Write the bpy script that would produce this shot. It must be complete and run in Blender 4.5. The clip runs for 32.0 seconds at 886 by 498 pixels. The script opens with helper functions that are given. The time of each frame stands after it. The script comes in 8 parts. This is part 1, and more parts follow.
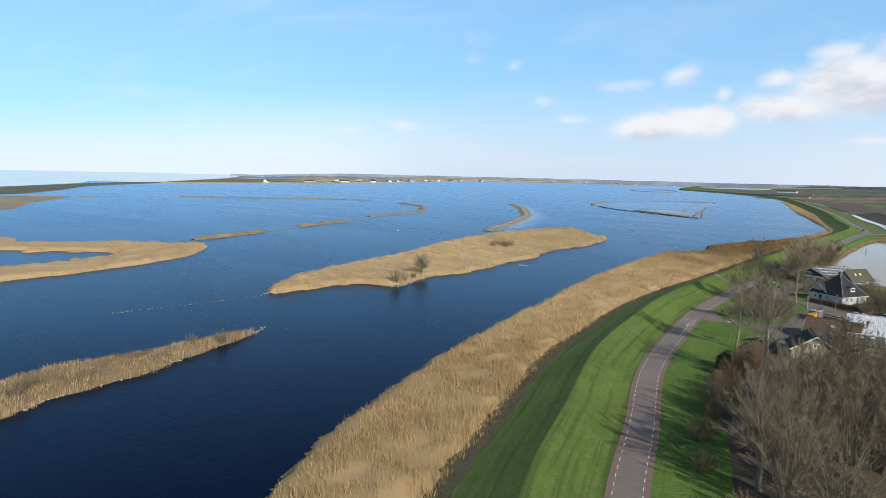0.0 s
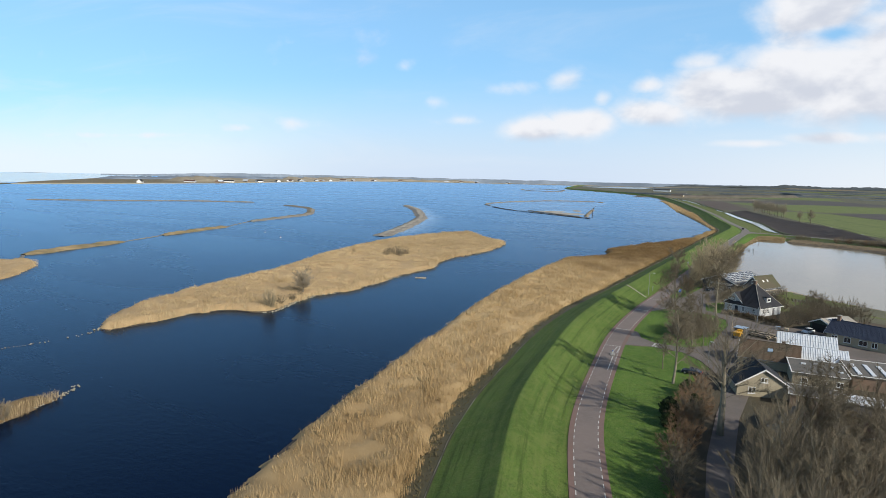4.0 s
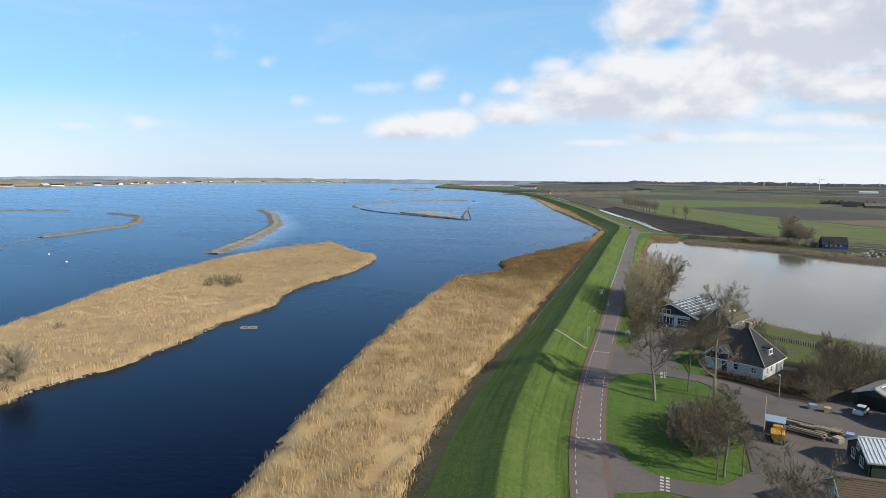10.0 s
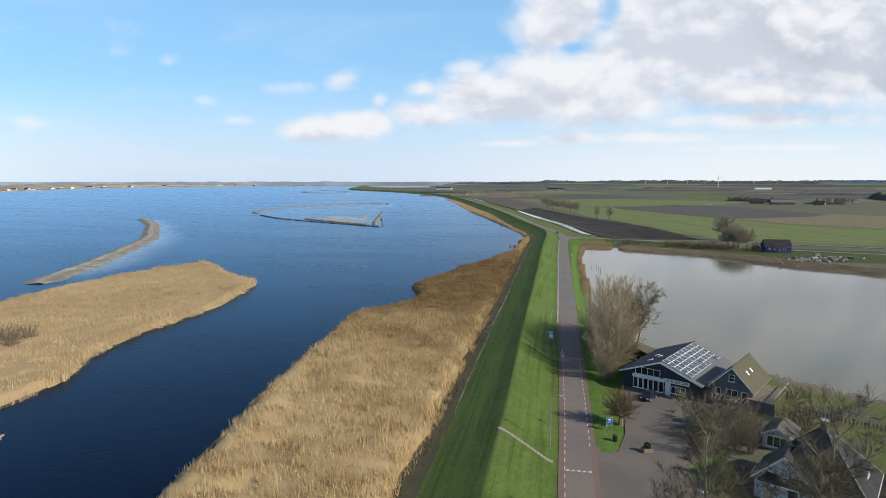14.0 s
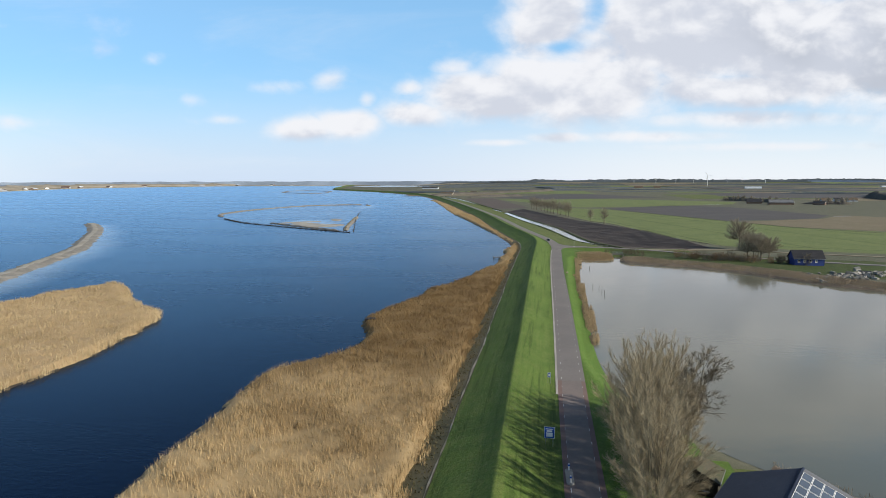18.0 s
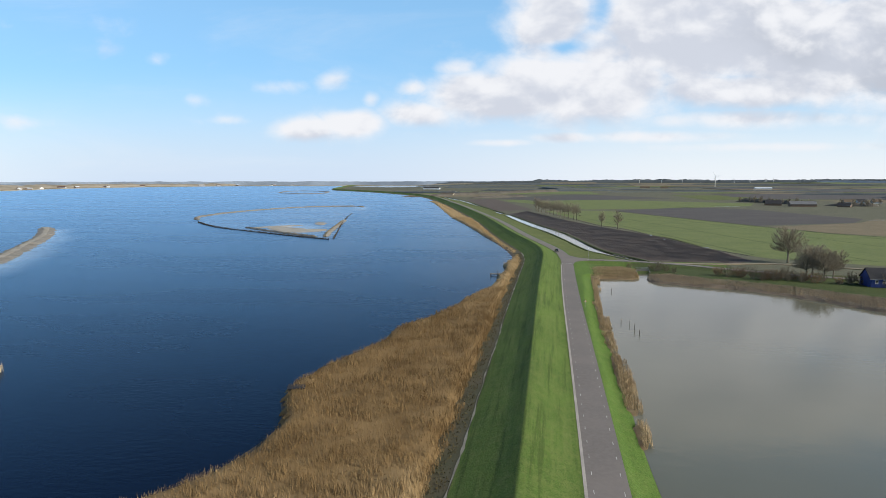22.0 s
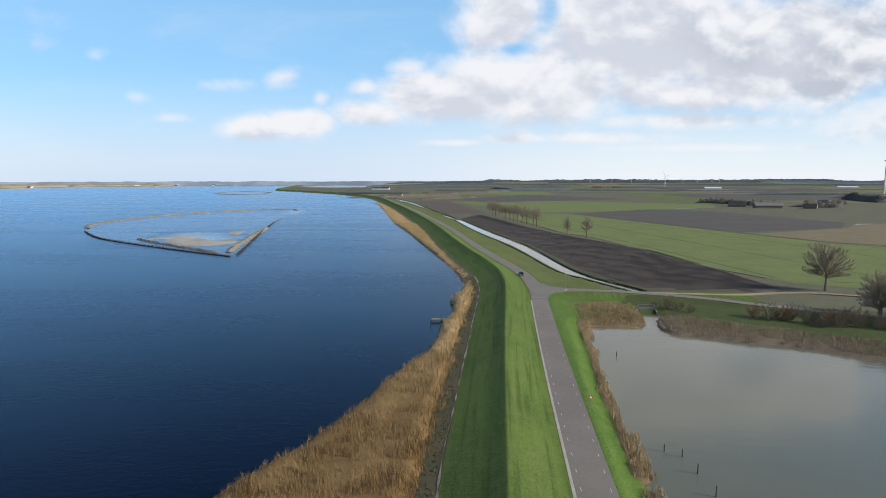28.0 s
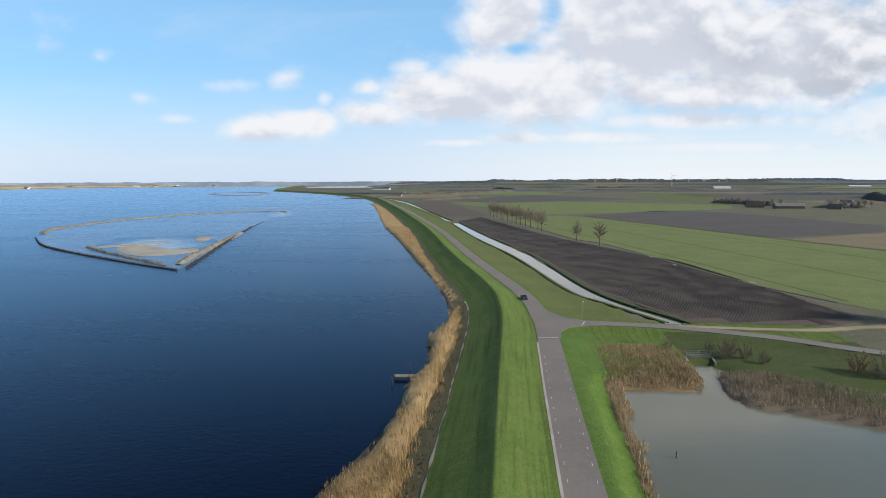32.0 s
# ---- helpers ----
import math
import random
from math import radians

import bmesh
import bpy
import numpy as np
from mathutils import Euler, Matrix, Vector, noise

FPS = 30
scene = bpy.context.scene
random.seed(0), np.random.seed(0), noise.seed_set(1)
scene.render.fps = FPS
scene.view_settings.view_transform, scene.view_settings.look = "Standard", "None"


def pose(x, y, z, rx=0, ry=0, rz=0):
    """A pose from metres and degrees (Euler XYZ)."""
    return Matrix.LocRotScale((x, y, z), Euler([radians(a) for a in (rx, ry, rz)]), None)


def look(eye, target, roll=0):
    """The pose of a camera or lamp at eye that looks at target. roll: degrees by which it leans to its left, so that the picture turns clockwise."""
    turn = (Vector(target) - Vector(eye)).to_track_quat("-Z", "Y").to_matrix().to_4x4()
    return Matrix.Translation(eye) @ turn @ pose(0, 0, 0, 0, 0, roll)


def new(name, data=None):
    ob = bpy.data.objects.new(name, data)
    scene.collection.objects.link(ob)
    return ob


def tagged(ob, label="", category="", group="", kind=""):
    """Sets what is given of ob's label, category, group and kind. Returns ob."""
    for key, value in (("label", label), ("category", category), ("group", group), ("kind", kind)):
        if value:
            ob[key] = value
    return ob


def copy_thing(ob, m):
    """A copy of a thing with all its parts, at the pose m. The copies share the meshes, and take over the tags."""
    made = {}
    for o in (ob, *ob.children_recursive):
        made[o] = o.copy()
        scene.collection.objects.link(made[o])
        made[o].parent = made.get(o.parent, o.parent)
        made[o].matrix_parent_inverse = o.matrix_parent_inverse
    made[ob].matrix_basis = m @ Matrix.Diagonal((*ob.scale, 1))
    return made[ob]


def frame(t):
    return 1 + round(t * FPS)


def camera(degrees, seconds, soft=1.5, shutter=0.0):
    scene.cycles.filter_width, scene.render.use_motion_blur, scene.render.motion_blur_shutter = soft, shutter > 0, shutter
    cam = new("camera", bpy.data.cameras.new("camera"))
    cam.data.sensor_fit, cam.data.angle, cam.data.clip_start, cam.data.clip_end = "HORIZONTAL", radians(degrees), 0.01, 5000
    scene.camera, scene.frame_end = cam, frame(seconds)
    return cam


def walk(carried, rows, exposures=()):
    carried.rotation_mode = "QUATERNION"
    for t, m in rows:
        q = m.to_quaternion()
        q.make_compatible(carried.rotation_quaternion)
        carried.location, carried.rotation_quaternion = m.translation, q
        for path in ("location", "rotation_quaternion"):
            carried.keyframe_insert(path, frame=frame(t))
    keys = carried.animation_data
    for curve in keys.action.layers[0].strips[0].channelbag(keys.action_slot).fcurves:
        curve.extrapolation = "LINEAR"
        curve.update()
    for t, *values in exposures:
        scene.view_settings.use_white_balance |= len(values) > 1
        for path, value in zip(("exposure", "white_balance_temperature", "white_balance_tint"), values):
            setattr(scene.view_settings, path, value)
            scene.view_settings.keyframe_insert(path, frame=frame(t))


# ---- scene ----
cam = camera(71.36, 32.0, soft=0.4)
# seconds, eye, aim, roll
PATH = [
    (0, (78.32, -275.06, 38.94), (11.88, -201.27, 27.03), 1.40),
    (1, (74.64, -271.15, 39.33), (8.84, -196.82, 27.26), 1.58),
    (2, (69.94, -265.84, 39.58), (9.26, -187.23, 27.81), 1.65),
    (3, (64.70, -258.49, 39.79), (8.04, -176.92, 28.12), 1.58),
    (3.5, (62.50, -254.50, 39.90), (7.81, -171.59, 28.28), 1.45),
    (5.5, (52.09, -236.18, 40.48), (2.58, -150.07, 28.90), 1.30),
    (6, (49.18, -230.80, 40.41), (0.37, -144.30, 28.82), 1.12),
    (7, (43.11, -220.32, 40.32), (-2.59, -132.13, 28.77), 1.08),
    (8, (37.20, -208.71, 40.15), (-5.50, -119.02, 28.61), 0.90),
    (9, (31.53, -195.28, 39.75), (-7.41, -103.87, 28.39), 0.71),
    (10, (26.40, -181.30, 39.49), (-7.96, -88.07, 28.19), 0.66),
    (11, (21.97, -168.05, 39.70), (-8.03, -73.32, 28.47), 0.56),
    (12, (18.26, -153.32, 39.97), (-8.58, -57.64, 28.79), 0.35),
    (13, (15.14, -138.90, 40.03), (-8.52, -42.36, 29.03), 0.25),
    (14, (13.04, -124.33, 39.93), (-8.58, -27.32, 28.89), -0.01),
    (15, (11.57, -110.65, 40.06), (-9.37, -13.49, 29.04), 0.01),
    (15.5, (10.90, -104.02, 40.14), (-9.30, -6.70, 29.08), -0.10),
    (17.5, (9.53, -76.09, 40.68), (-10.35, 21.27, 29.48), -0.11),
    (18, (9.03, -69.14, 40.67), (-10.74, 28.25, 29.51), -0.14),
    (19, (8.03, -54.42, 40.56), (-11.78, 42.98, 29.51), -0.11),
    (20, (5.55, -41.06, 40.64), (-14.04, 56.38, 29.55), 0.07),
    (21, (6.46, -23.37, 40.39), (-13.85, 73.91, 29.24), 0.07),
    (22, (4.51, -8.96, 40.20), (-15.80, 88.32, 29.07), -0.08),
    (23, (2.58, 4.77, 40.03), (-17.14, 102.18, 28.99), -0.04),
    (24, (1.42, 18.33, 40.29), (-16.11, 116.16, 29.19), 0.05),
    (25, (-0.32, 31.69, 40.77), (-16.28, 129.78, 29.61), 0.05),
    (25.5, (-0.89, 39.37, 40.96), (-16.14, 137.56, 29.71), -0.05),
    (27.5, (-2.53, 68.13, 40.84), (-15.68, 166.63, 29.61), -0.15),
    (28, (-2.78, 75.36, 40.61), (-15.51, 173.92, 29.44), -0.10),
    (29, (-3.54, 89.21, 39.96), (-15.66, 187.86, 28.95), -0.07),
    (30, (-3.50, 102.94, 39.60), (-15.36, 201.63, 28.62), -0.13),
    (31, (-3.17, 116.12, 39.69), (-15.45, 214.74, 28.60), -0.26),
    (32, (-2.52, 129.88, 39.83), (-15.88, 228.36, 28.68), -0.23),
]
walk(cam, [(t, look(eye, target, roll)) for t, eye, target, roll in PATH], exposures=[(0.0, 0.08), (32.0, 0.08)])

# ---- light: low winter sun from the south-east, clear sky with drifting cumulus ----
SUN_TO = Vector((0.836, -0.205, 0.503)).normalized()
SUN_EL = math.asin(SUN_TO.z)
SUN_AZ = math.atan2(SUN_TO.x, SUN_TO.y)
sun = new("sun", bpy.data.lights.new("sun", "SUN"))
sun.data.energy, sun.data.angle, sun.data.color = 5.0, radians(0.6), (1.0, 0.915, 0.77)
sun.matrix_world = look((0, 0, 300), Vector((0, 0, 300)) - SUN_TO * 100)


class Nodes:
    """A small wrapper to write node trees as expressions."""

    def __init__(self, tree):
        self.tree, self.n, self.l = tree, tree.nodes, tree.links

    def add(self, kind, **sets):
        node = self.n.new(kind)
        for key, value in sets.items():
            if key == "operation":
                node.operation = value
            elif key == "blend":
                node.blend_type = value
            elif key == "data":
                node.data_type = value
        return node

    def plug(self, node, slot, value):
        if isinstance(value, bpy.types.NodeSocket):
            self.l.new(value, node.inputs[slot])
        elif value is not None:
            node.inputs[slot].default_value = value

    def math(self, op, a, b=None, c=None):
        node = self.add("ShaderNodeMath", operation=op)
        for k, v in enumerate((a, b, c)):
            self.plug(node, k, v)
        return node.outputs[0]

    def vec(self, op, a, b=None):
        node = self.add("ShaderNodeVectorMath", operation=op)
        self.plug(node, 0, a)
        self.plug(node, 1, b)
        return node.outputs["Value"] if op in ("DOT_PRODUCT", "LENGTH") else node.outputs[0]

    def noise(self, vector, scale, detail=4.0, rough=0.55, distortion=0.0):
        node = self.add("ShaderNodeTexNoise")
        self.plug(node, "Vector", vector)
        for k, v in (("Scale", scale), ("Detail", detail), ("Roughness", rough), ("Distortion", distortion)):
            node.inputs[k].default_value = v
        return node.outputs[0]

    def ramp(self, value, stops, smooth=False):
        node = self.add("ShaderNodeValToRGB")
        self.plug(node, 0, value)
        el = node.color_ramp.elements
        while len(el) < len(stops):
            el.new(0.5)
        for e, (p, c) in zip(el, stops):
            e.position, e.color = p, (*c, 1) if len(c) == 3 else c
        if smooth:
            node.color_ramp.interpolation = "EASE"
        return node.outputs[0]

    def mix(self, fac, a, b, blend="MIX"):
        node = self.add("ShaderNodeMix", data="RGBA", blend=blend)
        self.plug(node, 0, fac)
        self.plug(node, 6, (*a, 1) if isinstance(a, tuple) and len(a) == 3 else a)
        self.plug(node, 7, (*b, 1) if isinstance(b, tuple) and len(b) == 3 else b)
        return node.outputs[2]

    def step(self, value, lo, hi):
        node = self.add("ShaderNodeMapRange")
        node.interpolation_type = "SMOOTHSTEP"
        self.plug(node, 0, value)
        node.inputs[1].default_value, node.inputs[2].default_value = lo, hi
        return node.outputs[0]


world = bpy.data.worlds.new("sky")
scene.world = world
world.use_nodes = True
world.node_tree.nodes.clear()
w = Nodes(world.node_tree)
sky = w.add("ShaderNodeTexSky")
sky.sky_type, sky.sun_disc = "NISHITA", False
sky.sun_elevation, sky.sun_rotation = SUN_EL, SUN_AZ
sky.altitude, sky.air_density, sky.dust_density, sky.ozone_density = 0, 1.0, 0.6, 2.0
coord = w.add("ShaderNodeTexCoord").outputs["Generated"]
# the cloud deck, laid out on a plane that faces north-north-west
AHEAD = radians(11.5)
fwd = w.math("MAXIMUM", w.math("ABSOLUTE", w.vec("DOT_PRODUCT", coord, (-math.sin(AHEAD), math.cos(AHEAD), 0))), 0.12)
cu = w.math("DIVIDE", w.vec("DOT_PRODUCT", coord, (math.cos(AHEAD), math.sin(AHEAD), 0)), fwd)
cv = w.math("DIVIDE", w.vec("DOT_PRODUCT", coord, (0, 0, 1)), fwd)
# (across, up, half width, half height, weight)
CLOUDS = [
    (-0.223, 0.080, 0.052, 0.020, 1.0), (-0.141, 0.090, 0.056, 0.023, 1.15), (-0.049, 0.104, 0.070, 0.023, 1.0), (-0.119, 0.126, 0.016, 0.014, 0.62), (-0.050, 0.145, 0.032, 0.015, 0.75),
    (0.084, 0.132, 0.125, 0.042, 1.3), (0.221, 0.150, 0.17, 0.058, 1.4), (0.165, 0.245, 0.075, 0.085, 1.2), (0.235, 0.200, 0.10, 0.05, 1.1), (0.404, 0.237, 0.20, 0.10, 1.4),
    (0.633, 0.210, 0.22, 0.090, 1.5), (0.450, 0.141, 0.20, 0.032, 1.1), (0.093, 0.059, 0.06, 0.008, 0.75), (0.190, 0.066, 0.07, 0.010, 0.8), (0.340, 0.068, 0.16, 0.011, 0.7),
    (0.496, 0.095, 0.22, 0.018, 0.8), (0.540, 0.052, 0.22, 0.009, 0.6), (0.52, 0.37, 0.36, 0.085, 1.3), (0.02, 0.175, 0.05, 0.018, 0.6), (-0.182, 0.157, 0.036, 0.020, 0.66),
    (-0.262, 0.148, 0.070, 0.013, 0.44), (-0.400, 0.127, 0.026, 0.014, 0.50), (-0.344, 0.095, 0.040, 0.009, 0.46), (-0.530, 0.199, 0.030, 0.020, 0.40), (-0.455, 0.190, 0.022, 0.014, 0.40),
    (-0.672, 0.092, 0.070, 0.018, 0.52), (-0.80, 0.085, 0.05, 0.010, 0.45), (-1.10, 0.072, 0.30, 0.008, 0.42), (1.05, 0.12, 0.35, 0.07, 1.0), (1.2, 0.24, 0.5, 0.12, 1.2),
]
GAPS = [(0.185, 0.208, 0.050, 0.010, 0.50), (0.245, 0.262, 0.016, 0.020, 0.4)]


def blob(u, v, u0, v0, a, b, k):
    du = w.math("DIVIDE", w.math("SUBTRACT", u, u0), a)
    dv = w.math("DIVIDE", w.math("SUBTRACT", v, v0), b)
    r2 = w.math("ADD", w.math("MULTIPLY", du, du), w.math("MULTIPLY", dv, dv))
    return w.math("MULTIPLY", w.math("EXPONENT", w.math("MULTIPLY", r2, -1.0)), k)


def cloud_mass(u, v, detail):
    """How much cloud lies in a direction: heaps, less the gaps, broken up by billows."""
    mass = None
    for spec in CLOUDS:
        one = blob(u, v, *spec)
        mass = one if mass is None else w.math("MAXIMUM", mass, one)
    for spec in GAPS:
        mass = w.math("SUBTRACT", mass, blob(u, v, *spec))
    plane = w.add("ShaderNodeCombineXYZ")
    w.plug(plane, 0, u)
    w.plug(plane, 1, w.math("MULTIPLY", v, 1.5))
    at = plane.outputs[0]
    billow, heap = w.noise(at, 12.0, detail, 0.55, 0.2), w.noise(at, 4.5, 4.0, 0.5, 0.3)
    rag = w.math("ADD", w.math("MULTIPLY", w.math("SUBTRACT", billow, 0.5), 1.0), w.math("MULTIPLY", w.math("SUBTRACT", heap, 0.5), 0.75))
    return w.math("ADD", mass, rag), billow, heap, at


dens, billow, heap, at = cloud_mass(cu, cv, 10.0)
mask = w.math("MULTIPLY", w.step(dens, 0.14, 0.86), 0.98)
veil = w.math("MULTIPLY", w.step(w.noise(w.vec("MULTIPLY", at, (0.6, 2.2, 1.0)), 2.6, 6.0, 0.62, 0.6), 0.46, 0.80), 0.26)
mask = w.math("MAXIMUM", mask, veil)
# undersides turn grey where there is more cloud above
thick, billow_up, heap_up, _ = cloud_mass(w.math("ADD", cu, 0.006), w.math("ADD", cv, 0.022), 4.0)
under = w.math("ADD", w.math("MULTIPLY", w.math("SUBTRACT", billow_up, billow), 1.3), w.math("MULTIPLY", w.math("SUBTRACT", heap_up, heap), 2.6))
shade = w.step(w.math("ADD", w.math("MULTIPLY", thick, 0.62), under), 0.18, 0.98)
deep = w.step(w.math("ADD", cu, w.math("MULTIPLY", w.math("SUBTRACT", heap, 0.5), 0.8)), 0.42, 0.80)
cloud = w.mix(shade, (10.4, 10.5, 10.9), w.mix(deep, (7.5, 7.9, 8.9), (6.1, 6.5, 7.4)))
hazy = w.step(cv, 0.19, -0.01)
high = w.step(w.vec("DOT_PRODUCT", coord, (0, 0, 1)), 0.22, 0.62)
clear = w.mix(1.0, sky.outputs[0], w.mix(high, (1.36, 1.72, 1.98), (0.80, 0.86, 0.92)), "MULTIPLY")
clear = w.mix(w.math("MULTIPLY_ADD", high, -0.62, 0.62), clear, (3.7, 7.4, 11.4))
tint = w.mix(w.math("MULTIPLY", hazy, 0.85), clear, w.mix(w.step(cu, -0.25, 0.45), w.mix(w.step(cu, -0.45, -0.95), (8.0, 9.1, 10.9), (9.8, 10.7, 11.5)), (10.9, 11.1, 11.4)))
above = w.step(cv, 0.0, 0.03)
west = w.math("MULTIPLY_ADD", w.step(cu, -0.45, -1.15), 0.04, 1.0)
tint = w.vec("SCALE", tint, None)
w.plug(tint.node, "Scale", west)
mixed = w.mix(w.math("MULTIPLY", mask, above), tint, cloud)
back = w.add("ShaderNodeBackground")
w.plug(back, 0, mixed)
back.inputs[1].default_value = 0.082
out = w.add("ShaderNodeOutputWorld")
w.l.new(back.outputs[0], out.inputs[0])

# ---- materials ----
def material(name, base, rough=0.8, metal=0.0, vary=0.25, scale=1.0, bump=0.2, second=None, fleck=None, gloss=0.5, own=0.0, island=0.0, bump_scale=None):
    """A two-scale material: large blotches towards second, fine grain, a little relief. own / island: change from piece to piece."""
    m = bpy.data.materials.new(name)
    m.use_nodes = True
    m.node_tree.nodes.clear()
    k = Nodes(m.node_tree)
    pos = k.add("ShaderNodeNewGeometry").outputs["Position"] if not own else k.add("ShaderNodeTexCoord").outputs["Object"]
    second = second or tuple(c * (1 - vary) for c in base)
    blotch = k.noise(pos, 0.09 * scale, 5.0, 0.6)
    grain = k.noise(pos, 1.7 * scale, 6.0, 0.65)
    col = k.mix(k.step(blotch, 0.36, 0.64), base, second)
    col = k.mix(k.math("MULTIPLY", k.step(grain, 0.35, 0.72), 0.55), col, fleck or tuple(c * (1 - vary) for c in base))
    if own or island:
        rnd = k.add("ShaderNodeObjectInfo").outputs["Random"] if own else k.add("ShaderNodeNewGeometry").outputs["Random Per Island"]
        hsv = k.add("ShaderNodeHueSaturation")
        amount = own or island
        k.plug(hsv, "Value", k.math("MULTIPLY_ADD", rnd, 2 * amount, 1 - amount))
        k.plug(hsv, "Color", col)
        col = hsv.outputs[0]
    b = k.add("ShaderNodeBsdfPrincipled")
    k.plug(b, "Base Color", col)
    k.plug(b, "Roughness", k.math("MULTIPLY_ADD", grain, 0.12, rough - 0.06))
    b.inputs["Metallic"].default_value = metal
    b.inputs["Specular IOR Level"].default_value = gloss
    if bump:
        bn = k.add("ShaderNodeBump")
        bn.inputs["Strength"].default_value = bump
        bn.inputs["Distance"].default_value = 0.1
        k.plug(bn, "Height", k.noise(pos, bump_scale or 4.0 * scale, 4.0, 0.6))
        k.l.new(bn.outputs[0], b.inputs["Normal"])
    o = k.add("ShaderNodeOutputMaterial")
    k.l.new(b.outputs[0], o.inputs[0])
    return m


def grass_material(name, base, second, fleck, streak=0.0, tufts=0.7):
    """Grass: large patches, tufts, and mown streaks that follow the dike."""
    m = bpy.data.materials.new(name)
    m.use_nodes = True
    m.node_tree.nodes.clear()
    k = Nodes(m.node_tree)
    pos = k.add("ShaderNodeNewGeometry").outputs["Position"]
    col = k.mix(k.step(k.noise(pos, 0.045, 6.0, 0.62), 0.36, 0.66), base, second)
    col = k.mix(k.math("MULTIPLY", k.step(k.noise(pos, 0.5, 6.0, 0.7), 0.42, 0.68), 0.6), col, fleck)
    if streak:
        run = k.add("ShaderNodeUVMap")
        run.uv_map = "run"
        track = k.noise(k.vec("MULTIPLY", run.outputs[0], (1.0, 0.025, 1.0)), 1.1, 4.0, 0.65)
        col = k.mix(k.math("MULTIPLY", k.step(track, 0.50, 0.66), streak), col, tuple(c * 0.60 for c in second))
        col = k.mix(k.math("MULTIPLY", k.step(track, 0.47, 0.36), streak * 0.5), col, fleck)
    fine = k.noise(pos, 2.6, 5.0, 0.75)
    col = k.mix(k.math("MULTIPLY", k.step(fine, 0.46, 0.66), tufts), col, tuple(c * 0.50 for c in base))
    col = k.mix(k.math("MULTIPLY", k.step(k.noise(pos, 6.0, 5.0, 0.8), 0.50, 0.66), 0.6), col, tuple(min(1.0, c * 1.35) for c in fleck))
    b = k.add("ShaderNodeBsdfPrincipled")
    k.plug(b, "Base Color", col)
    b.inputs["Roughness"].default_value = 0.9
    b.inputs["Specular IOR Level"].default_value = 0.15
    bn = k.add("ShaderNodeBump")
    bn.inputs["Strength"].default_value, bn.inputs["Distance"].default_value = 0.8, 0.3
    k.plug(bn, "Height", k.noise(pos, 1.5, 7.0, 0.72))
    k.l.new(bn.outputs[0], b.inputs["Normal"])
    o = k.add("ShaderNodeOutputMaterial")
    k.l.new(b.outputs[0], o.inputs[0])
    return m


def water_material(name, deep, murk, rough, wave, size, ior=1.333, sheen=(1.0, 1.0, 1.0), shelf=None):
    """Open water: the colour of its depth under a rippled gloss. shelf: the colour over a sandy bed, which slopes down along the map "depth"."""
    m = bpy.data.materials.new(name)
    m.use_nodes = True
    m.node_tree.nodes.clear()
    k = Nodes(m.node_tree)
    pos = k.add("ShaderNodeNewGeometry").outputs["Position"]
    col = k.mix(k.step(k.noise(pos, 0.011, 4.0, 0.6), 0.38, 0.68), deep, murk)
    if shelf:
        bed = k.add("ShaderNodeUVMap")
        bed.uv_map = "depth"
        near = k.vec("DOT_PRODUCT", bed.outputs[0], (1.0, 0.0, 0.0))
        near = k.math("MULTIPLY", k.step(near, 0.0, 1.0), k.math("MULTIPLY_ADD", k.noise(pos, 0.06, 4.0, 0.6), 1.2, 0.35))
        col = k.mix(near, col, shelf)
    gust = k.step(k.noise(k.vec("MULTIPLY", pos, (0.30, 1.0, 1.0)), 0.022, 6.0, 0.62, 0.5), 0.34, 0.70)
    slant = k.vec("MULTIPLY", pos, (0.5, 1.0, 1.0))
    h = k.math("ADD", k.noise(slant, size, 5.0, 0.62, 0.4), k.math("MULTIPLY", k.noise(slant, size * 0.27, 3.0, 0.55, 0.3), 0.55))
    h = k.math("ADD", h, k.math("MULTIPLY", k.noise(slant, size * 0.10, 4.0, 0.6, 0.4), 0.3))
    bn = k.add("ShaderNodeBump")
    bn.inputs["Distance"].default_value = 0.5
    k.plug(bn, "Strength", k.math("MULTIPLY_ADD", gust, wave * 0.5, wave * 0.6))
    k.plug(bn, "Height", h)
    base = k.add("ShaderNodeBsdfDiffuse")
    k.plug(base, "Color", col)
    gloss = k.add("ShaderNodeBsdfGlossy")
    gloss.inputs["Color"].default_value = (*sheen, 1)
    k.plug(gloss, "Roughness", k.math("MULTIPLY_ADD", gust, 0.07, rough - 0.01))
    k.l.new(bn.outputs[0], gloss.inputs["Normal"])
    fres = k.add("ShaderNodeFresnel")
    fres.inputs["IOR"].default_value = ior
    k.l.new(bn.outputs[0], fres.inputs["Normal"])
    both = k.add("ShaderNodeMixShader")
    k.l.new(fres.outputs[0], both.inputs[0])
    k.l.new(base.outputs[0], both.inputs[1])
    k.l.new(gloss.outputs[0], both.inputs[2])
    o = k.add("ShaderNodeOutputMaterial")
    k.l.new(both.outputs[0], o.inputs[0])
    return m


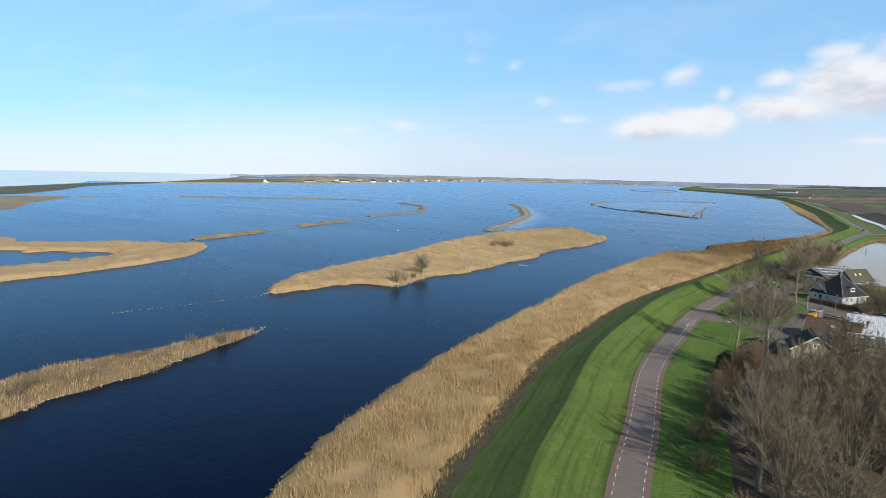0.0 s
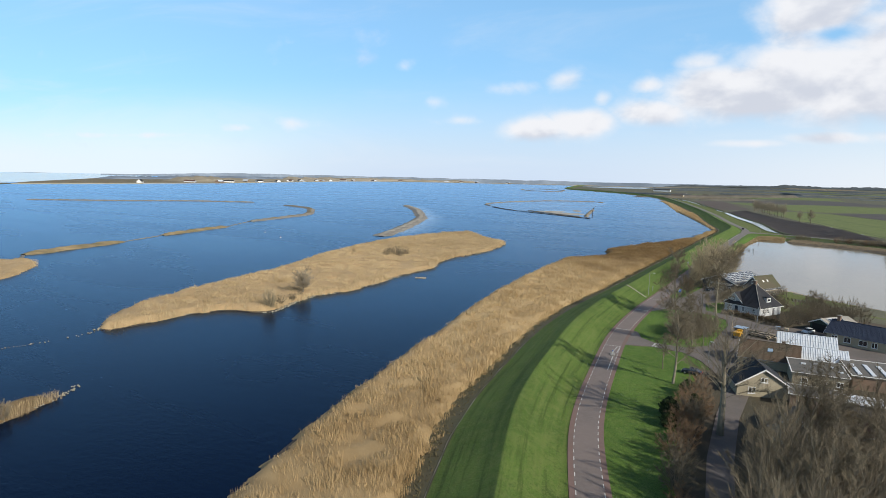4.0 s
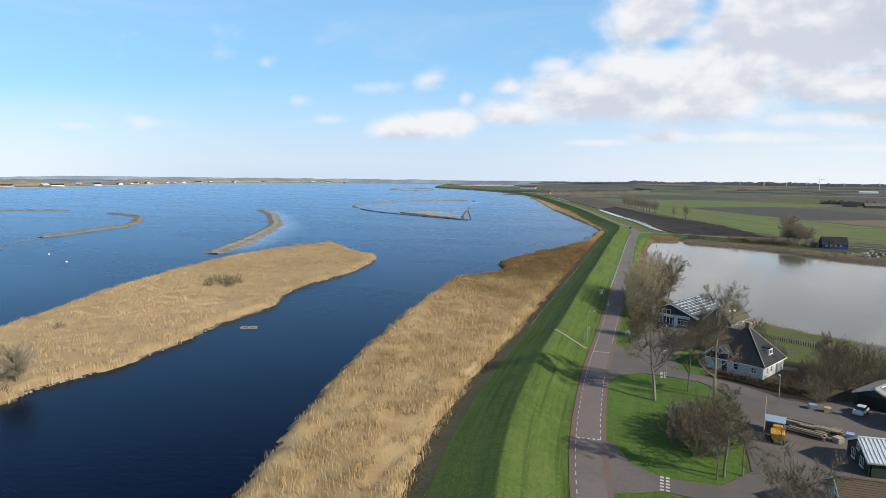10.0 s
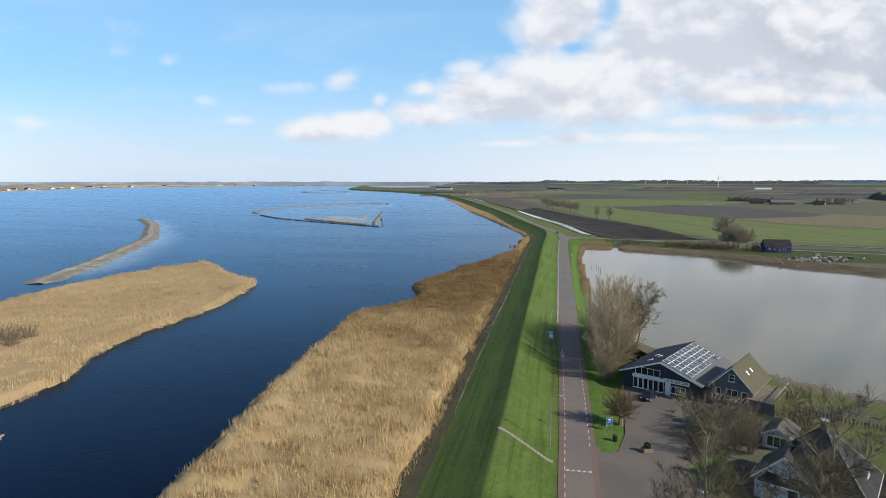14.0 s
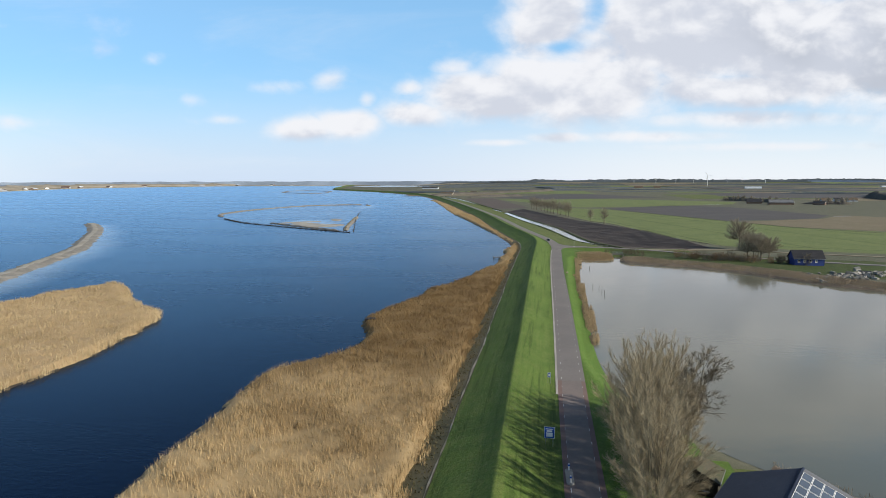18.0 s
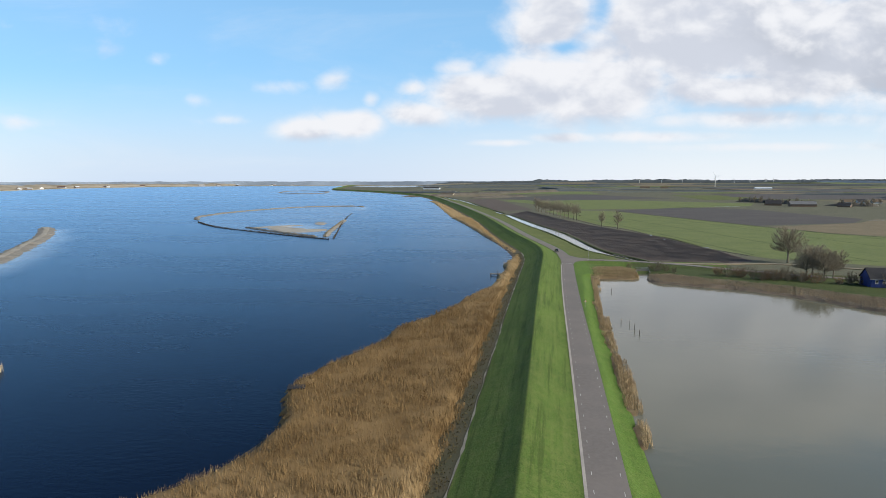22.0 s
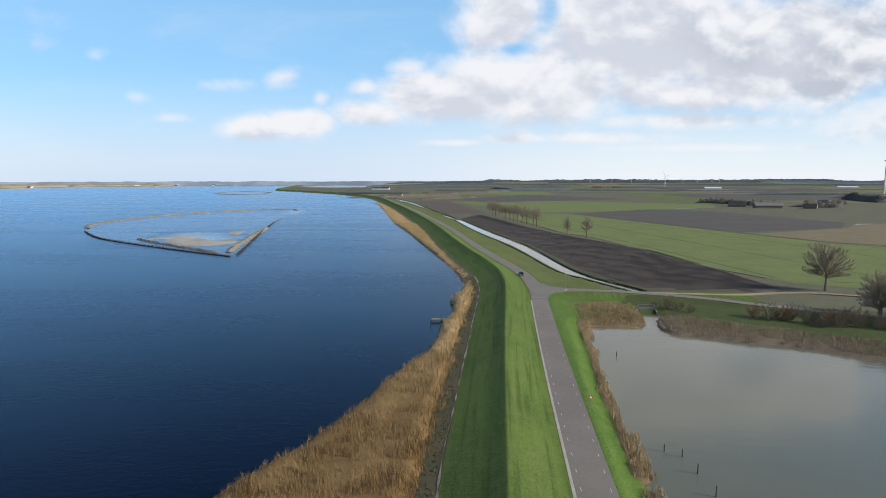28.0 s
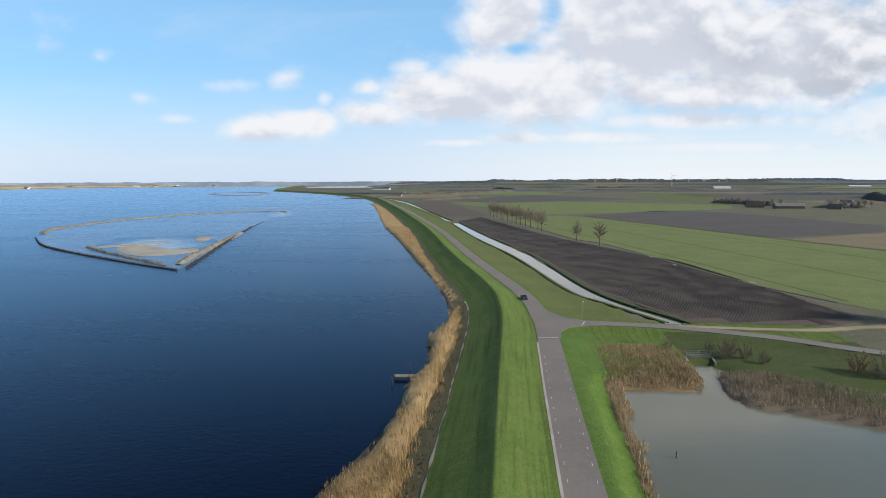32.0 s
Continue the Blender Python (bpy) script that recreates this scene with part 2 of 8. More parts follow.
def reed_blend(name, pale, brown, pale2, brown2):
    """Reed that grows browner towards the north, with patches of both."""
    m = bpy.data.materials.new(name)
    m.use_nodes = True
    m.node_tree.nodes.clear()
    k = Nodes(m.node_tree)
    geo = k.add("ShaderNodeNewGeometry")
    pos = geo.outputs["Position"]
    north = k.vec("DOT_PRODUCT", pos, (0.0, 1.0, 0.0))
    patch = k.noise(pos, 0.035, 4.0, 0.6)
    f = k.step(k.math("ADD", north, k.math("MULTIPLY", k.math("SUBTRACT", patch, 0.5), 160.0)), -5.0, 85.0)
    f = k.math("MULTIPLY", f, k.math("SUBTRACT", 1.0, k.math("MULTIPLY", k.step(north, 165.0, 245.0), 0.75)))
    f = k.math("MAXIMUM", f, k.math("MULTIPLY", k.step(k.math("ADD", north, k.math("MULTIPLY", k.math("SUBTRACT", patch, 0.5), 120.0)), -110.0, -185.0), 0.42))
    g = k.step(k.noise(pos, 0.12, 5.0, 0.62), 0.36, 0.66)
    col = k.mix(f, k.mix(g, pale, pale2), k.mix(g, brown, brown2))
    hsv = k.add("ShaderNodeHueSaturation")
    k.plug(hsv, "Value", k.math("MULTIPLY_ADD", geo.outputs["Random Per Island"], 0.22, 0.90))
    k.plug(hsv, "Color", col)
    b = k.add("ShaderNodeBsdfPrincipled")
    k.l.new(hsv.outputs[0], b.inputs["Base Color"])
    b.inputs["Roughness"].default_value = 0.9
    b.inputs["Specular IOR Level"].default_value = 0.1
    o = k.add("ShaderNodeOutputMaterial")
    k.l.new(b.outputs[0], o.inputs[0])
    return m


M = {
    "dike": grass_material("dike_grass", (0.090, 0.150, 0.030), (0.064, 0.116, 0.023), (0.136, 0.166, 0.052), 0.75),
    "verge": grass_material("verge_grass", (0.086, 0.160, 0.029), (0.062, 0.124, 0.022), (0.128, 0.176, 0.048), 0.2),
    "meadow": grass_material("meadow_grass", (0.110, 0.138, 0.040), (0.084, 0.112, 0.034), (0.145, 0.150, 0.068)),
    "bank": grass_material("rough_bank_grass", (0.058, 0.086, 0.026), (0.046, 0.068, 0.022), (0.088, 0.092, 0.042)),
    "rough": grass_material("rough_grass", (0.122, 0.122, 0.084), (0.092, 0.100, 0.068), (0.155, 0.148, 0.108)),
    "stubble": grass_material("stubble", (0.185, 0.155, 0.105), (0.15, 0.132, 0.085), (0.215, 0.18, 0.12)),
    "strip": material("bare_strip", (0.074, 0.066, 0.036), 0.95, vary=0.4, scale=1.5, bump=0.6, second=(0.052, 0.055, 0.024), fleck=(0.098, 0.082, 0.048)),
    "strip_tuft": material("dead_grass_tufts", (0.105, 0.088, 0.048), 0.95, vary=0.3, scale=0.8, bump=0.0, second=(0.068, 0.064, 0.030), fleck=(0.14, 0.115, 0.068), gloss=0.1, island=0.2),
    "soil": material("ploughed_soil", (0.076, 0.055, 0.044), 0.95, vary=0.25, scale=0.8, bump=0.8, second=(0.08, 0.061, 0.049)),
    "soil_far": material("bare_arable_soil", (0.052, 0.046, 0.045), 0.95, vary=0.25, scale=0.3, bump=0.6, second=(0.066, 0.058, 0.054)),
    "litter": material("reed_litter", (0.20, 0.148, 0.082), 0.95, vary=0.35, scale=1.2, bump=0.9, second=(0.14, 0.09, 0.04)),
    "reed": material("reed_stalks", (0.36, 0.272, 0.160), 0.9, vary=0.25, scale=0.5, bump=0.0, second=(0.26, 0.19, 0.105), fleck=(0.43, 0.34, 0.22), gloss=0.1, island=0.32),
    "reed_pale": material("pale_reed_stalks", (0.50, 0.385, 0.225), 0.9, vary=0.3, scale=0.14, bump=0.0, second=(0.33, 0.250, 0.138), fleck=(0.57, 0.455, 0.285), gloss=0.1, island=0.18),
    # near-black brown: waterline shade under the reed, put into the colour
    "foot_shade": material("reed_foot_shade", (0.050, 0.036, 0.022), 0.7, vary=0.3, scale=2.0, bump=0.5, second=(0.030, 0.023, 0.015)),
    "litter_pale": material("pale_reed_litter", (0.42, 0.30, 0.16), 0.95, vary=0.3, scale=1.2, bump=0.9, second=(0.34, 0.24, 0.125)),
    "litter_dull": material("dull_reed_litter", (0.15, 0.118, 0.086), 0.95, vary=0.3, scale=1.2, bump=0.9, second=(0.11, 0.088, 0.064)),
    "coppice": material("brown_coppice_twigs", (0.225, 0.190, 0.135), 0.95, vary=0.2, scale=0.6, bump=0.0, second=(0.170, 0.145, 0.102), gloss=0.1, island=0.2),
    "reed_shore": reed_blend("shore_reed_stalks", (0.50, 0.378, 0.212), (0.250, 0.170, 0.083), (0.415, 0.302, 0.160), (0.195, 0.128, 0.060)),
    "litter_shore": reed_blend("shore_reed_litter", (0.420, 0.315, 0.175), (0.205, 0.138, 0.066), (0.340, 0.245, 0.130), (0.155, 0.102, 0.047)),
    "reed_dull": material("dull_reed_stalks", (0.33, 0.262, 0.185), 0.9, vary=0.25, scale=0.5, bump=0.0, second=(0.25, 0.198, 0.138), fleck=(0.38, 0.31, 0.225), gloss=0.1, island=0.18),
    "asphalt": material("worn_asphalt", (0.172, 0.140, 0.128), 0.85, vary=0.2, scale=0.8, bump=0.15, second=(0.138, 0.116, 0.108), fleck=(0.20, 0.168, 0.155), bump_scale=20),
    "asphalt_north": material("grey_asphalt", (0.165, 0.147, 0.137), 0.85, vary=0.2, scale=0.8, bump=0.15, second=(0.135, 0.122, 0.115), fleck=(0.195, 0.175, 0.165), bump_scale=20),
    "lane": material("red_lane_asphalt", (0.182, 0.118, 0.102), 0.88, vary=0.25, scale=1.0, bump=0.15, second=(0.165, 0.115, 0.10), bump_scale=20),
    "yard": material("grey_clinker_paving", (0.150, 0.130, 0.120), 0.9, vary=0.25, scale=1.3, bump=0.3, second=(0.110, 0.098, 0.090), bump_scale=9),
    "paint": material("road_paint", (0.62, 0.62, 0.60), 0.7, vary=0.3, scale=3, bump=0.05),
    "stone": material("rubble_stone", (0.235, 0.22, 0.195), 0.9, vary=0.45, scale=2, bump=0.8, second=(0.16, 0.15, 0.13)),
    "sand": material("wet_sand", (0.30, 0.25, 0.17), 0.9, vary=0.3, scale=0.4, bump=0.3, second=(0.20, 0.165, 0.11)),
    "lake": water_material("lake_water", (0.0004, 0.0030, 0.0150), (0.0006, 0.0042, 0.019), 0.24, 0.11, 1.1, 1.165, (0.63, 0.82, 1.0)),
    "pond": water_material("pond_water", (0.108, 0.110, 0.082), (0.125, 0.126, 0.094), 0.06, 0.05, 0.5),
    "shallow": water_material("shallow_water", (0.0004, 0.0030, 0.0150), (0.0006, 0.0042, 0.019), 0.24, 0.11, 1.1, 1.165, (0.63, 0.82, 1.0), (0.30, 0.35, 0.38)),
    "wet_flat": material("wet_pale_sand_flat", (0.40, 0.37, 0.32), 0.7, vary=0.3, scale=0.6, bump=0.2, second=(0.27, 0.24, 0.19)),
    # pale body colour stands for the white horizon sky mirrored in far water
    "calm": water_material("far_sky_pale_water", (0.20, 0.24, 0.27), (0.22, 0.26, 0.29), 0.10, 0.05, 0.2),
    "floor": material("leaf_litter", (0.085, 0.062, 0.040), 0.95, vary=0.4, scale=1.5, bump=0.8, second=(0.055, 0.050, 0.028)),
    "roof_grey": material("grey_roof_sheet", (0.15, 0.155, 0.165), 0.7, vary=0.2, scale=2, bump=0.2),
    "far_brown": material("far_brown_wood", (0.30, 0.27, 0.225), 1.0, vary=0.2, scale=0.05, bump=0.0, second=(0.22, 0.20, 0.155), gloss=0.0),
    "hedge": material("hedge_twigs", (0.10, 0.075, 0.045), 0.95, vary=0.4, scale=3, bump=0.8, second=(0.07, 0.06, 0.035)),
    # far and horizon: blue-grey air haze mixed into the base colours
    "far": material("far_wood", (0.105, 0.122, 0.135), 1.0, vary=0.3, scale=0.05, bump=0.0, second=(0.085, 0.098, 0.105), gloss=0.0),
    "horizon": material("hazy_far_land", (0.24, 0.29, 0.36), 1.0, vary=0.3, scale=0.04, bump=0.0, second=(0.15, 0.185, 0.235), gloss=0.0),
    "farm_wood": material("dark_farm_trees", (0.125, 0.115, 0.102), 1.0, vary=0.3, scale=0.3, bump=0.0, second=(0.090, 0.086, 0.078), gloss=0.0),
    "gravel": material("gravel", (0.40, 0.36, 0.28), 0.9, vary=0.35, scale=2, bump=0.6, second=(0.22, 0.20, 0.15)),
    "gravel_pale": material("pale_gravel_bank", (0.34, 0.32, 0.275), 0.95, vary=0.3, scale=1.0, bump=0.4, second=(0.25, 0.23, 0.19)),
    "wheat": grass_material("winter_wheat", (0.138, 0.174, 0.062), (0.108, 0.144, 0.053), (0.170, 0.188, 0.086), 0.0, 0.3),
    "sand_pale": material("pale_beach_sand", (0.46, 0.40, 0.30), 0.95, vary=0.25, scale=0.1, bump=0.0, second=(0.34, 0.30, 0.20)),
    "sand_grass": material("dry_grass_on_sand", (0.25, 0.19, 0.105), 0.95, vary=0.35, scale=1, bump=0.8, second=(0.15, 0.125, 0.06)),
    "dark_wood": material("dark_wet_timber", (0.045, 0.036, 0.028), 0.85, vary=0.4, scale=3, bump=0.4),
    "wood_grey": material("weathered_timber", (0.24, 0.205, 0.155), 0.85, vary=0.4, scale=4, bump=0.5),
    "wood_pale": material("pale_timber", (0.46, 0.38, 0.27), 0.8, vary=0.35, scale=4, bump=0.4),
    "roof_dark": material("dark_slate_tiles", (0.026, 0.028, 0.034), 0.75, gloss=0.25, vary=0.35, scale=2.5, bump=0.4, second=(0.04, 0.04, 0.045)),
    "roof_blue": material("blue_grey_roof_tiles", (0.042, 0.056, 0.088), 0.8, gloss=0.2, vary=0.3, scale=2.5, bump=0.4, second=(0.035, 0.045, 0.075)),
    "roof_brown": material("brown_clay_tiles", (0.105, 0.068, 0.045), 0.8, vary=0.4, scale=2.5, bump=0.5, second=(0.075, 0.062, 0.042), fleck=(0.14, 0.10, 0.06)),
    "roof_moss": material("mossy_tiles", (0.095, 0.082, 0.052), 0.85, vary=0.35, scale=2.5, bump=0.5, second=(0.075, 0.08, 0.04)),
    "roof_red": material("rusty_red_sheet", (0.10, 0.048, 0.036), 0.7, vary=0.4, scale=2, bump=0.3, second=(0.11, 0.06, 0.045)),
    "felt": material("grey_roofing_felt", (0.10, 0.095, 0.088), 0.9, vary=0.35, scale=1.2, bump=0.3, second=(0.14, 0.13, 0.115)),
    "sheet_white": material("white_corrugated_sheet", (0.62, 0.66, 0.70), 0.45, vary=0.2, scale=1.5, bump=0.1, second=(0.52, 0.56, 0.60)),
    "wall_white": material("white_painted_boards", (0.52, 0.54, 0.56), 0.7, vary=0.15, scale=1.5, bump=0.15, second=(0.44, 0.46, 0.49)),
    "wall_grey": material("grey_stained_boards", (0.135, 0.135, 0.145), 0.8, vary=0.25, scale=2, bump=0.3, second=(0.11, 0.11, 0.12)),
    "wall_navy": material("dark_blue_boards", (0.018, 0.024, 0.045), 0.6, vary=0.3, scale=2, bump=0.3),
    "wall_blue": material("bright_blue_boards", (0.014, 0.04, 0.19), 0.6, vary=0.3, scale=2, bump=0.2),
    "wall_green": material("dark_green_boards", (0.025, 0.045, 0.035), 0.7, vary=0.3, scale=2, bump=0.3),
    "wall_beige": material("beige_render", (0.40, 0.35, 0.25), 0.85, vary=0.2, scale=1.2, bump=0.2, second=(0.33, 0.29, 0.21)),
    "wall_cream": material("cream_painted_render", (0.56, 0.53, 0.44), 0.8, vary=0.15, scale=1.2, bump=0.15, second=(0.48, 0.45, 0.37)),
    "wall_brick": material("brown_brick", (0.21, 0.14, 0.10), 0.85, vary=0.35, scale=5, bump=0.4, second=(0.17, 0.12, 0.09)),
    "trim": material("white_trim", (0.76, 0.76, 0.74), 0.55, vary=0.12, scale=2, bump=0.05),
    "glass": material("window_glass", (0.020, 0.026, 0.032), 0.08, vary=0.2, scale=1, bump=0.0, gloss=0.9),
    "solar": material("solar_panel", (0.075, 0.085, 0.105), 0.25, vary=0.2, scale=3, bump=0.0, gloss=0.6, own=0.2),
    "alu": material("aluminium", (0.62, 0.63, 0.65), 0.35, metal=0.7, vary=0.15, scale=2, bump=0.0),
    "steel": material("galvanised_steel", (0.33, 0.34, 0.35), 0.5, metal=0.5, vary=0.2, scale=3, bump=0.05),
    "concrete": material("weathered_concrete", (0.33, 0.31, 0.28), 0.9, vary=0.25, scale=1.5, bump=0.3, second=(0.26, 0.25, 0.22)),
    "kerb": material("pale_concrete_kerb", (0.40, 0.37, 0.345), 0.9, vary=0.3, scale=2.0, bump=0.2, second=(0.29, 0.27, 0.25)),
    "black": material("black_rubber_and_shade", (0.012, 0.012, 0.013), 0.8, vary=0.2, scale=2, bump=0.1),
    "sign_blue": material("blue_sign_sheet", (0.012, 0.075, 0.38), 0.4, vary=0.12, scale=1, bump=0.0),
    "yellow": material("yellow_machine_paint", (0.68, 0.36, 0.015), 0.45, vary=0.25, scale=2, bump=0.05),
    "sheet_blue": material("pale_blue_sheet", (0.30, 0.42, 0.56), 0.5, vary=0.2, scale=2, bump=0.05),
    "car_white": material("silver_white_car_paint", (0.62, 0.64, 0.66), 0.25, vary=0.06, scale=1, bump=0.0),
    "car_dark": material("dark_blue_car_paint", (0.012, 0.018, 0.035), 0.25, vary=0.1, scale=1, bump=0.0),
    "car_red": material("red_car_paint", (0.35, 0.02, 0.025), 0.3, vary=0.1, scale=1, bump=0.0),
    "lamp_red": material("tail_light", (0.4, 0.01, 0.01), 0.3, vary=0.1, scale=1, bump=0.0),
    "lamp_clear": material("lamp_glass", (0.75, 0.76, 0.76), 0.2, vary=0.1, scale=1, bump=0.0),
    "bark": material("grey_brown_bark", (0.18, 0.15, 0.112), 0.95, vary=0.3, scale=3, bump=0.5, second=(0.165, 0.15, 0.11)),
    "bark_pale": material("pale_bark", (0.25, 0.22, 0.165), 0.95, vary=0.3, scale=3, bump=0.4, second=(0.16, 0.145, 0.105)),
    "twig": material("bare_twigs", (0.190, 0.160, 0.115), 0.95, vary=0.2, scale=0.6, bump=0.0, second=(0.140, 0.118, 0.084), gloss=0.1, island=0.2),
    "twig_gold": material("golden_willow_twigs", (0.40, 0.335, 0.225), 0.95, vary=0.2, scale=0.6, bump=0.0, second=(0.30, 0.255, 0.165), gloss=0.1, island=0.2),
    "twig_red": material("reddish_brown_twigs", (0.240, 0.160, 0.100), 0.95, vary=0.2, scale=0.6, bump=0.0, second=(0.180, 0.122, 0.076), gloss=0.1, island=0.2),
    "ever": material("evergreen_leaves", (0.045, 0.062, 0.022), 0.8, vary=0.35, scale=1.0, bump=0.0, second=(0.03, 0.045, 0.018), gloss=0.2, island=0.4),
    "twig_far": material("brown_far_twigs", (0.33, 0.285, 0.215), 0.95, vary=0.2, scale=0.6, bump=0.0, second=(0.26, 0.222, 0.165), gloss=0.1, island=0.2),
    "blossom": material("pale_blossom", (0.50, 0.47, 0.42), 0.9, vary=0.2, scale=1.0, bump=0.0, island=0.2),
}

# ---- geometry helpers ----
def mesh_object(name, verts, faces, mats, index=None, smooth=False, parent=None):
    me = bpy.data.meshes.new(name)
    verts = np.asarray(verts, float)
    if isinstance(faces, np.ndarray):
        n, k = faces.shape
        me.vertices.add(len(verts))
        me.vertices.foreach_set("co", verts.ravel())
        me.loops.add(n * k)
        me.loops.foreach_set("vertex_index", faces.ravel().astype(np.int32))
        me.polygons.add(n)
        me.polygons.foreach_set("loop_start", np.arange(0, n * k, k, dtype=np.int32))
        me.polygons.foreach_set("use_smooth", np.zeros(n, bool))
        me.update(calc_edges=True)
    else:
        me.from_pydata(verts.tolist(), [], faces)
    for m in mats:
        me.materials.append(m)
    if index is not None:
        me.polygons.foreach_set("material_index", np.asarray(index, np.int32))
    if smooth:
        me.polygons.foreach_set("use_smooth", np.ones(len(me.polygons), bool))
    me.update()
    ob = new(name, me)
    if parent:
        ob.parent = parent
    return ob


def structure(ob, label, category):
    return tagged(ob, label, category, kind="structure")


def spline(points, step, closed=False):
    """Points at even steps on a smooth curve through the given ones."""
    p = np.array(points, float)
    q = np.vstack([p[-1], p, p[0], p[1]]) if closed else np.vstack([2 * p[0] - p[1], p, 2 * p[-1] - p[-2]])
    dense = []
    for a, b, c, d in zip(q, q[1:], q[2:], q[3:]):
        for t in np.linspace(0, 1, 24, endpoint=False):
            dense.append(0.5 * (2 * b + (c - a) * t + (2 * a - 5 * b + 4 * c - d) * t**2 + (3 * b - a - 3 * c + d) * t**3))
    if not closed:
        dense.append(p[-1])
    dense = np.array(dense)
    if closed:
        dense = np.vstack([dense, dense[:1]])
    run = np.r_[0, np.cumsum(np.linalg.norm(np.diff(dense, axis=0), axis=1))]
    at = np.linspace(0, run[-1], max(2, int(run[-1] / step) + 1))
    res = np.stack([np.interp(at, run, dense[:, n]) for n in range(dense.shape[1])], 1)
    return res[:-1] if closed else res


def inside(x, y, poly):
    """Which points lie in a polygon, and their distance to its edge."""
    x, y, poly = np.asarray(x, float), np.asarray(y, float), np.asarray(poly, float)
    hit, far = np.zeros(x.shape, bool), np.full(x.shape, 1e9)
    for (x0, y0), (x1, y1) in zip(poly, np.roll(poly, -1, 0)):
        cross = (y0 > y) != (y1 > y)
        hit ^= cross & (x < (x1 - x0) * (y - y0) / ((y1 - y0) or 1e-9) + x0)
        t = np.clip(((x - x0) * (x1 - x0) + (y - y0) * (y1 - y0)) / ((x1 - x0) ** 2 + (y1 - y0) ** 2 + 1e-9), 0, 1)
        far = np.minimum(far, np.hypot(x - x0 - t * (x1 - x0), y - y0 - t * (y1 - y0)))
    return hit, far


LATTICE = np.random.RandomState(5).rand(256, 256)


def rough(x, y, size):
    """Smooth noise from 0 to 1 with lumps of the given size."""
    x, y = np.asarray(x, float) / size + 1000, np.asarray(y, float) / size + 1000
    i, j = np.floor(x).astype(int), np.floor(y).astype(int)
    u, v = x - i, y - j
    u, v = u * u * (3 - 2 * u), v * v * (3 - 2 * v)
    g = lambda a, b: LATTICE[a % 256, b % 256]
    return (g(i, j) * (1 - u) + g(i + 1, j) * u) * (1 - v) + (g(i, j + 1) * (1 - u) + g(i + 1, j + 1) * u) * v


# ---- plan: the road's western edge, the water's edges ----
ROAD = spline([(155, -420), (112, -340), (78, -276), (57, -232), (47, -211), (39.2, -190), (27.8, -160), (19.9, -126), (14.5, -96), (11.6, -62), (10.6, -30), (9.8, -8), (8.3, 30), (6.9, 73),
               (4.9, 130), (2.7, 190), (1.35, 237), (0.4, 276), (-1.2, 302), (-7, 338), (-30, 426), (-83, 640), (-195, 1026), (-330, 1430), (-560, 1850), (-900, 2300)], 2.0)
TAN = np.gradient(ROAD, axis=0)
TAN /= np.linalg.norm(TAN, axis=1, keepdims=True)
NOR = np.stack([TAN[:, 1], -TAN[:, 0]], 1)
POND = spline([(15.6, 247), (15.2, 228), (14.9, 183), (15.8, 140), (16.9, 110), (17.2, 85), (19, 60), (24, 42), (33, 27), (44, 16), (54, 8), (62, 0), (74, -7), (95, -14), (130, -24), (180, -20), (215, 40), (205, 110), (172, 146),
               (139, 166), (108, 189), (93, 207), (79, 222), (66, 232), (53, 235), (43, 242), (38, 250), (36.5, 262), (33.5, 262), (31, 252), (23, 250)], 2.0, closed=True)
CANAL = [(36, 303), (22, 330), (12, 352), (-9, 448), (-38, 552), (-70, 686), (-67, 696), (-63, 690), (-30, 560), (-1, 455), (20, 350), (42, 303)]
CANAL_FAR = [(-80, 722), (-104, 800), (-155, 975), (-215, 1180), (-300, 1420), (-292, 1424), (-206, 1184), (-147, 978), (-97, 800), (-73, 718)]

YARD = [(14.6, -57), (15.5, -65.5), (17.4, -64), (18.9, -59), (22.0, -56.6), (27, -56.8), (33, -58), (37, -62), (38.6, -69), (38.4, -78), (38, -95), (34, -100.5), (27, -101), (22.8, -98), (20.6, -93), (18.5, -92), (20, -109.5), (22.2, -107),
        (27, -104.6), (34, -105.4), (38.5, -110), (42, -116), (44.5, -121), (46, -130), (46.5, -142), (48, -160), (51, -180), (54.5, -181), (51.5, -160), (50, -142), (50, -121), (52, -112), (56, -104), (62, -98), (74, -92), (76, -62), (62, -58), (52, -62),
        (46, -62), (40, -57), (36, -55), (30, -52), (28, -40), (34, -32), (40, -22), (38, -14), (22, -6), (21, -20), (20.4, -31), (19.0, -37.5), (17.6, -38.4), (16.2, -36.0), (15.0, -33.0), (14, -36)]
SIDE = [(2.5, 281, 2.05), (6, 289, 2.03), (12, 292.5, 1.95), (22, 293.8, 1.9), (36, 292, 1.85), (57, 285.5, 1.6), (77, 275, 1.3), (110, 262, 1.05), (160, 246, 0.9), (230, 236, 0.8)]
D_STOPS = [-4600, -1500, -400, -120, -60, -44, -30, -24, -21.5, -20, -18.5, -17.2, -16.2, -14.5, -13, -11.8, -11.2, -10.5, -9.6, -8.9, -8.6, -8.4, -8.15, -7.7, -7.0, -6, -4.5, -3, -1.6, -0.8, -0.3, 0.0, 5.3, 6.3, 7, 8, 9, 10, 11, 12, 13, 14.5, 16, 18, 20] + list(range(23, 62, 3)) + list(range(66, 130, 5)) + [140, 155, 175, 200, 230, 265, 310, 370, 450, 550, 700, 950, 1400, 2200, 3200, 4700]
PROF_D = [-5000, -60, -40, -24, -21.5, -18.5, -17.2, -11.5, -8.6, -8.4, -8.15, -7.0, -1.4, -0.3, 6.3, 9, 12, 16, 60, 120, 5000]
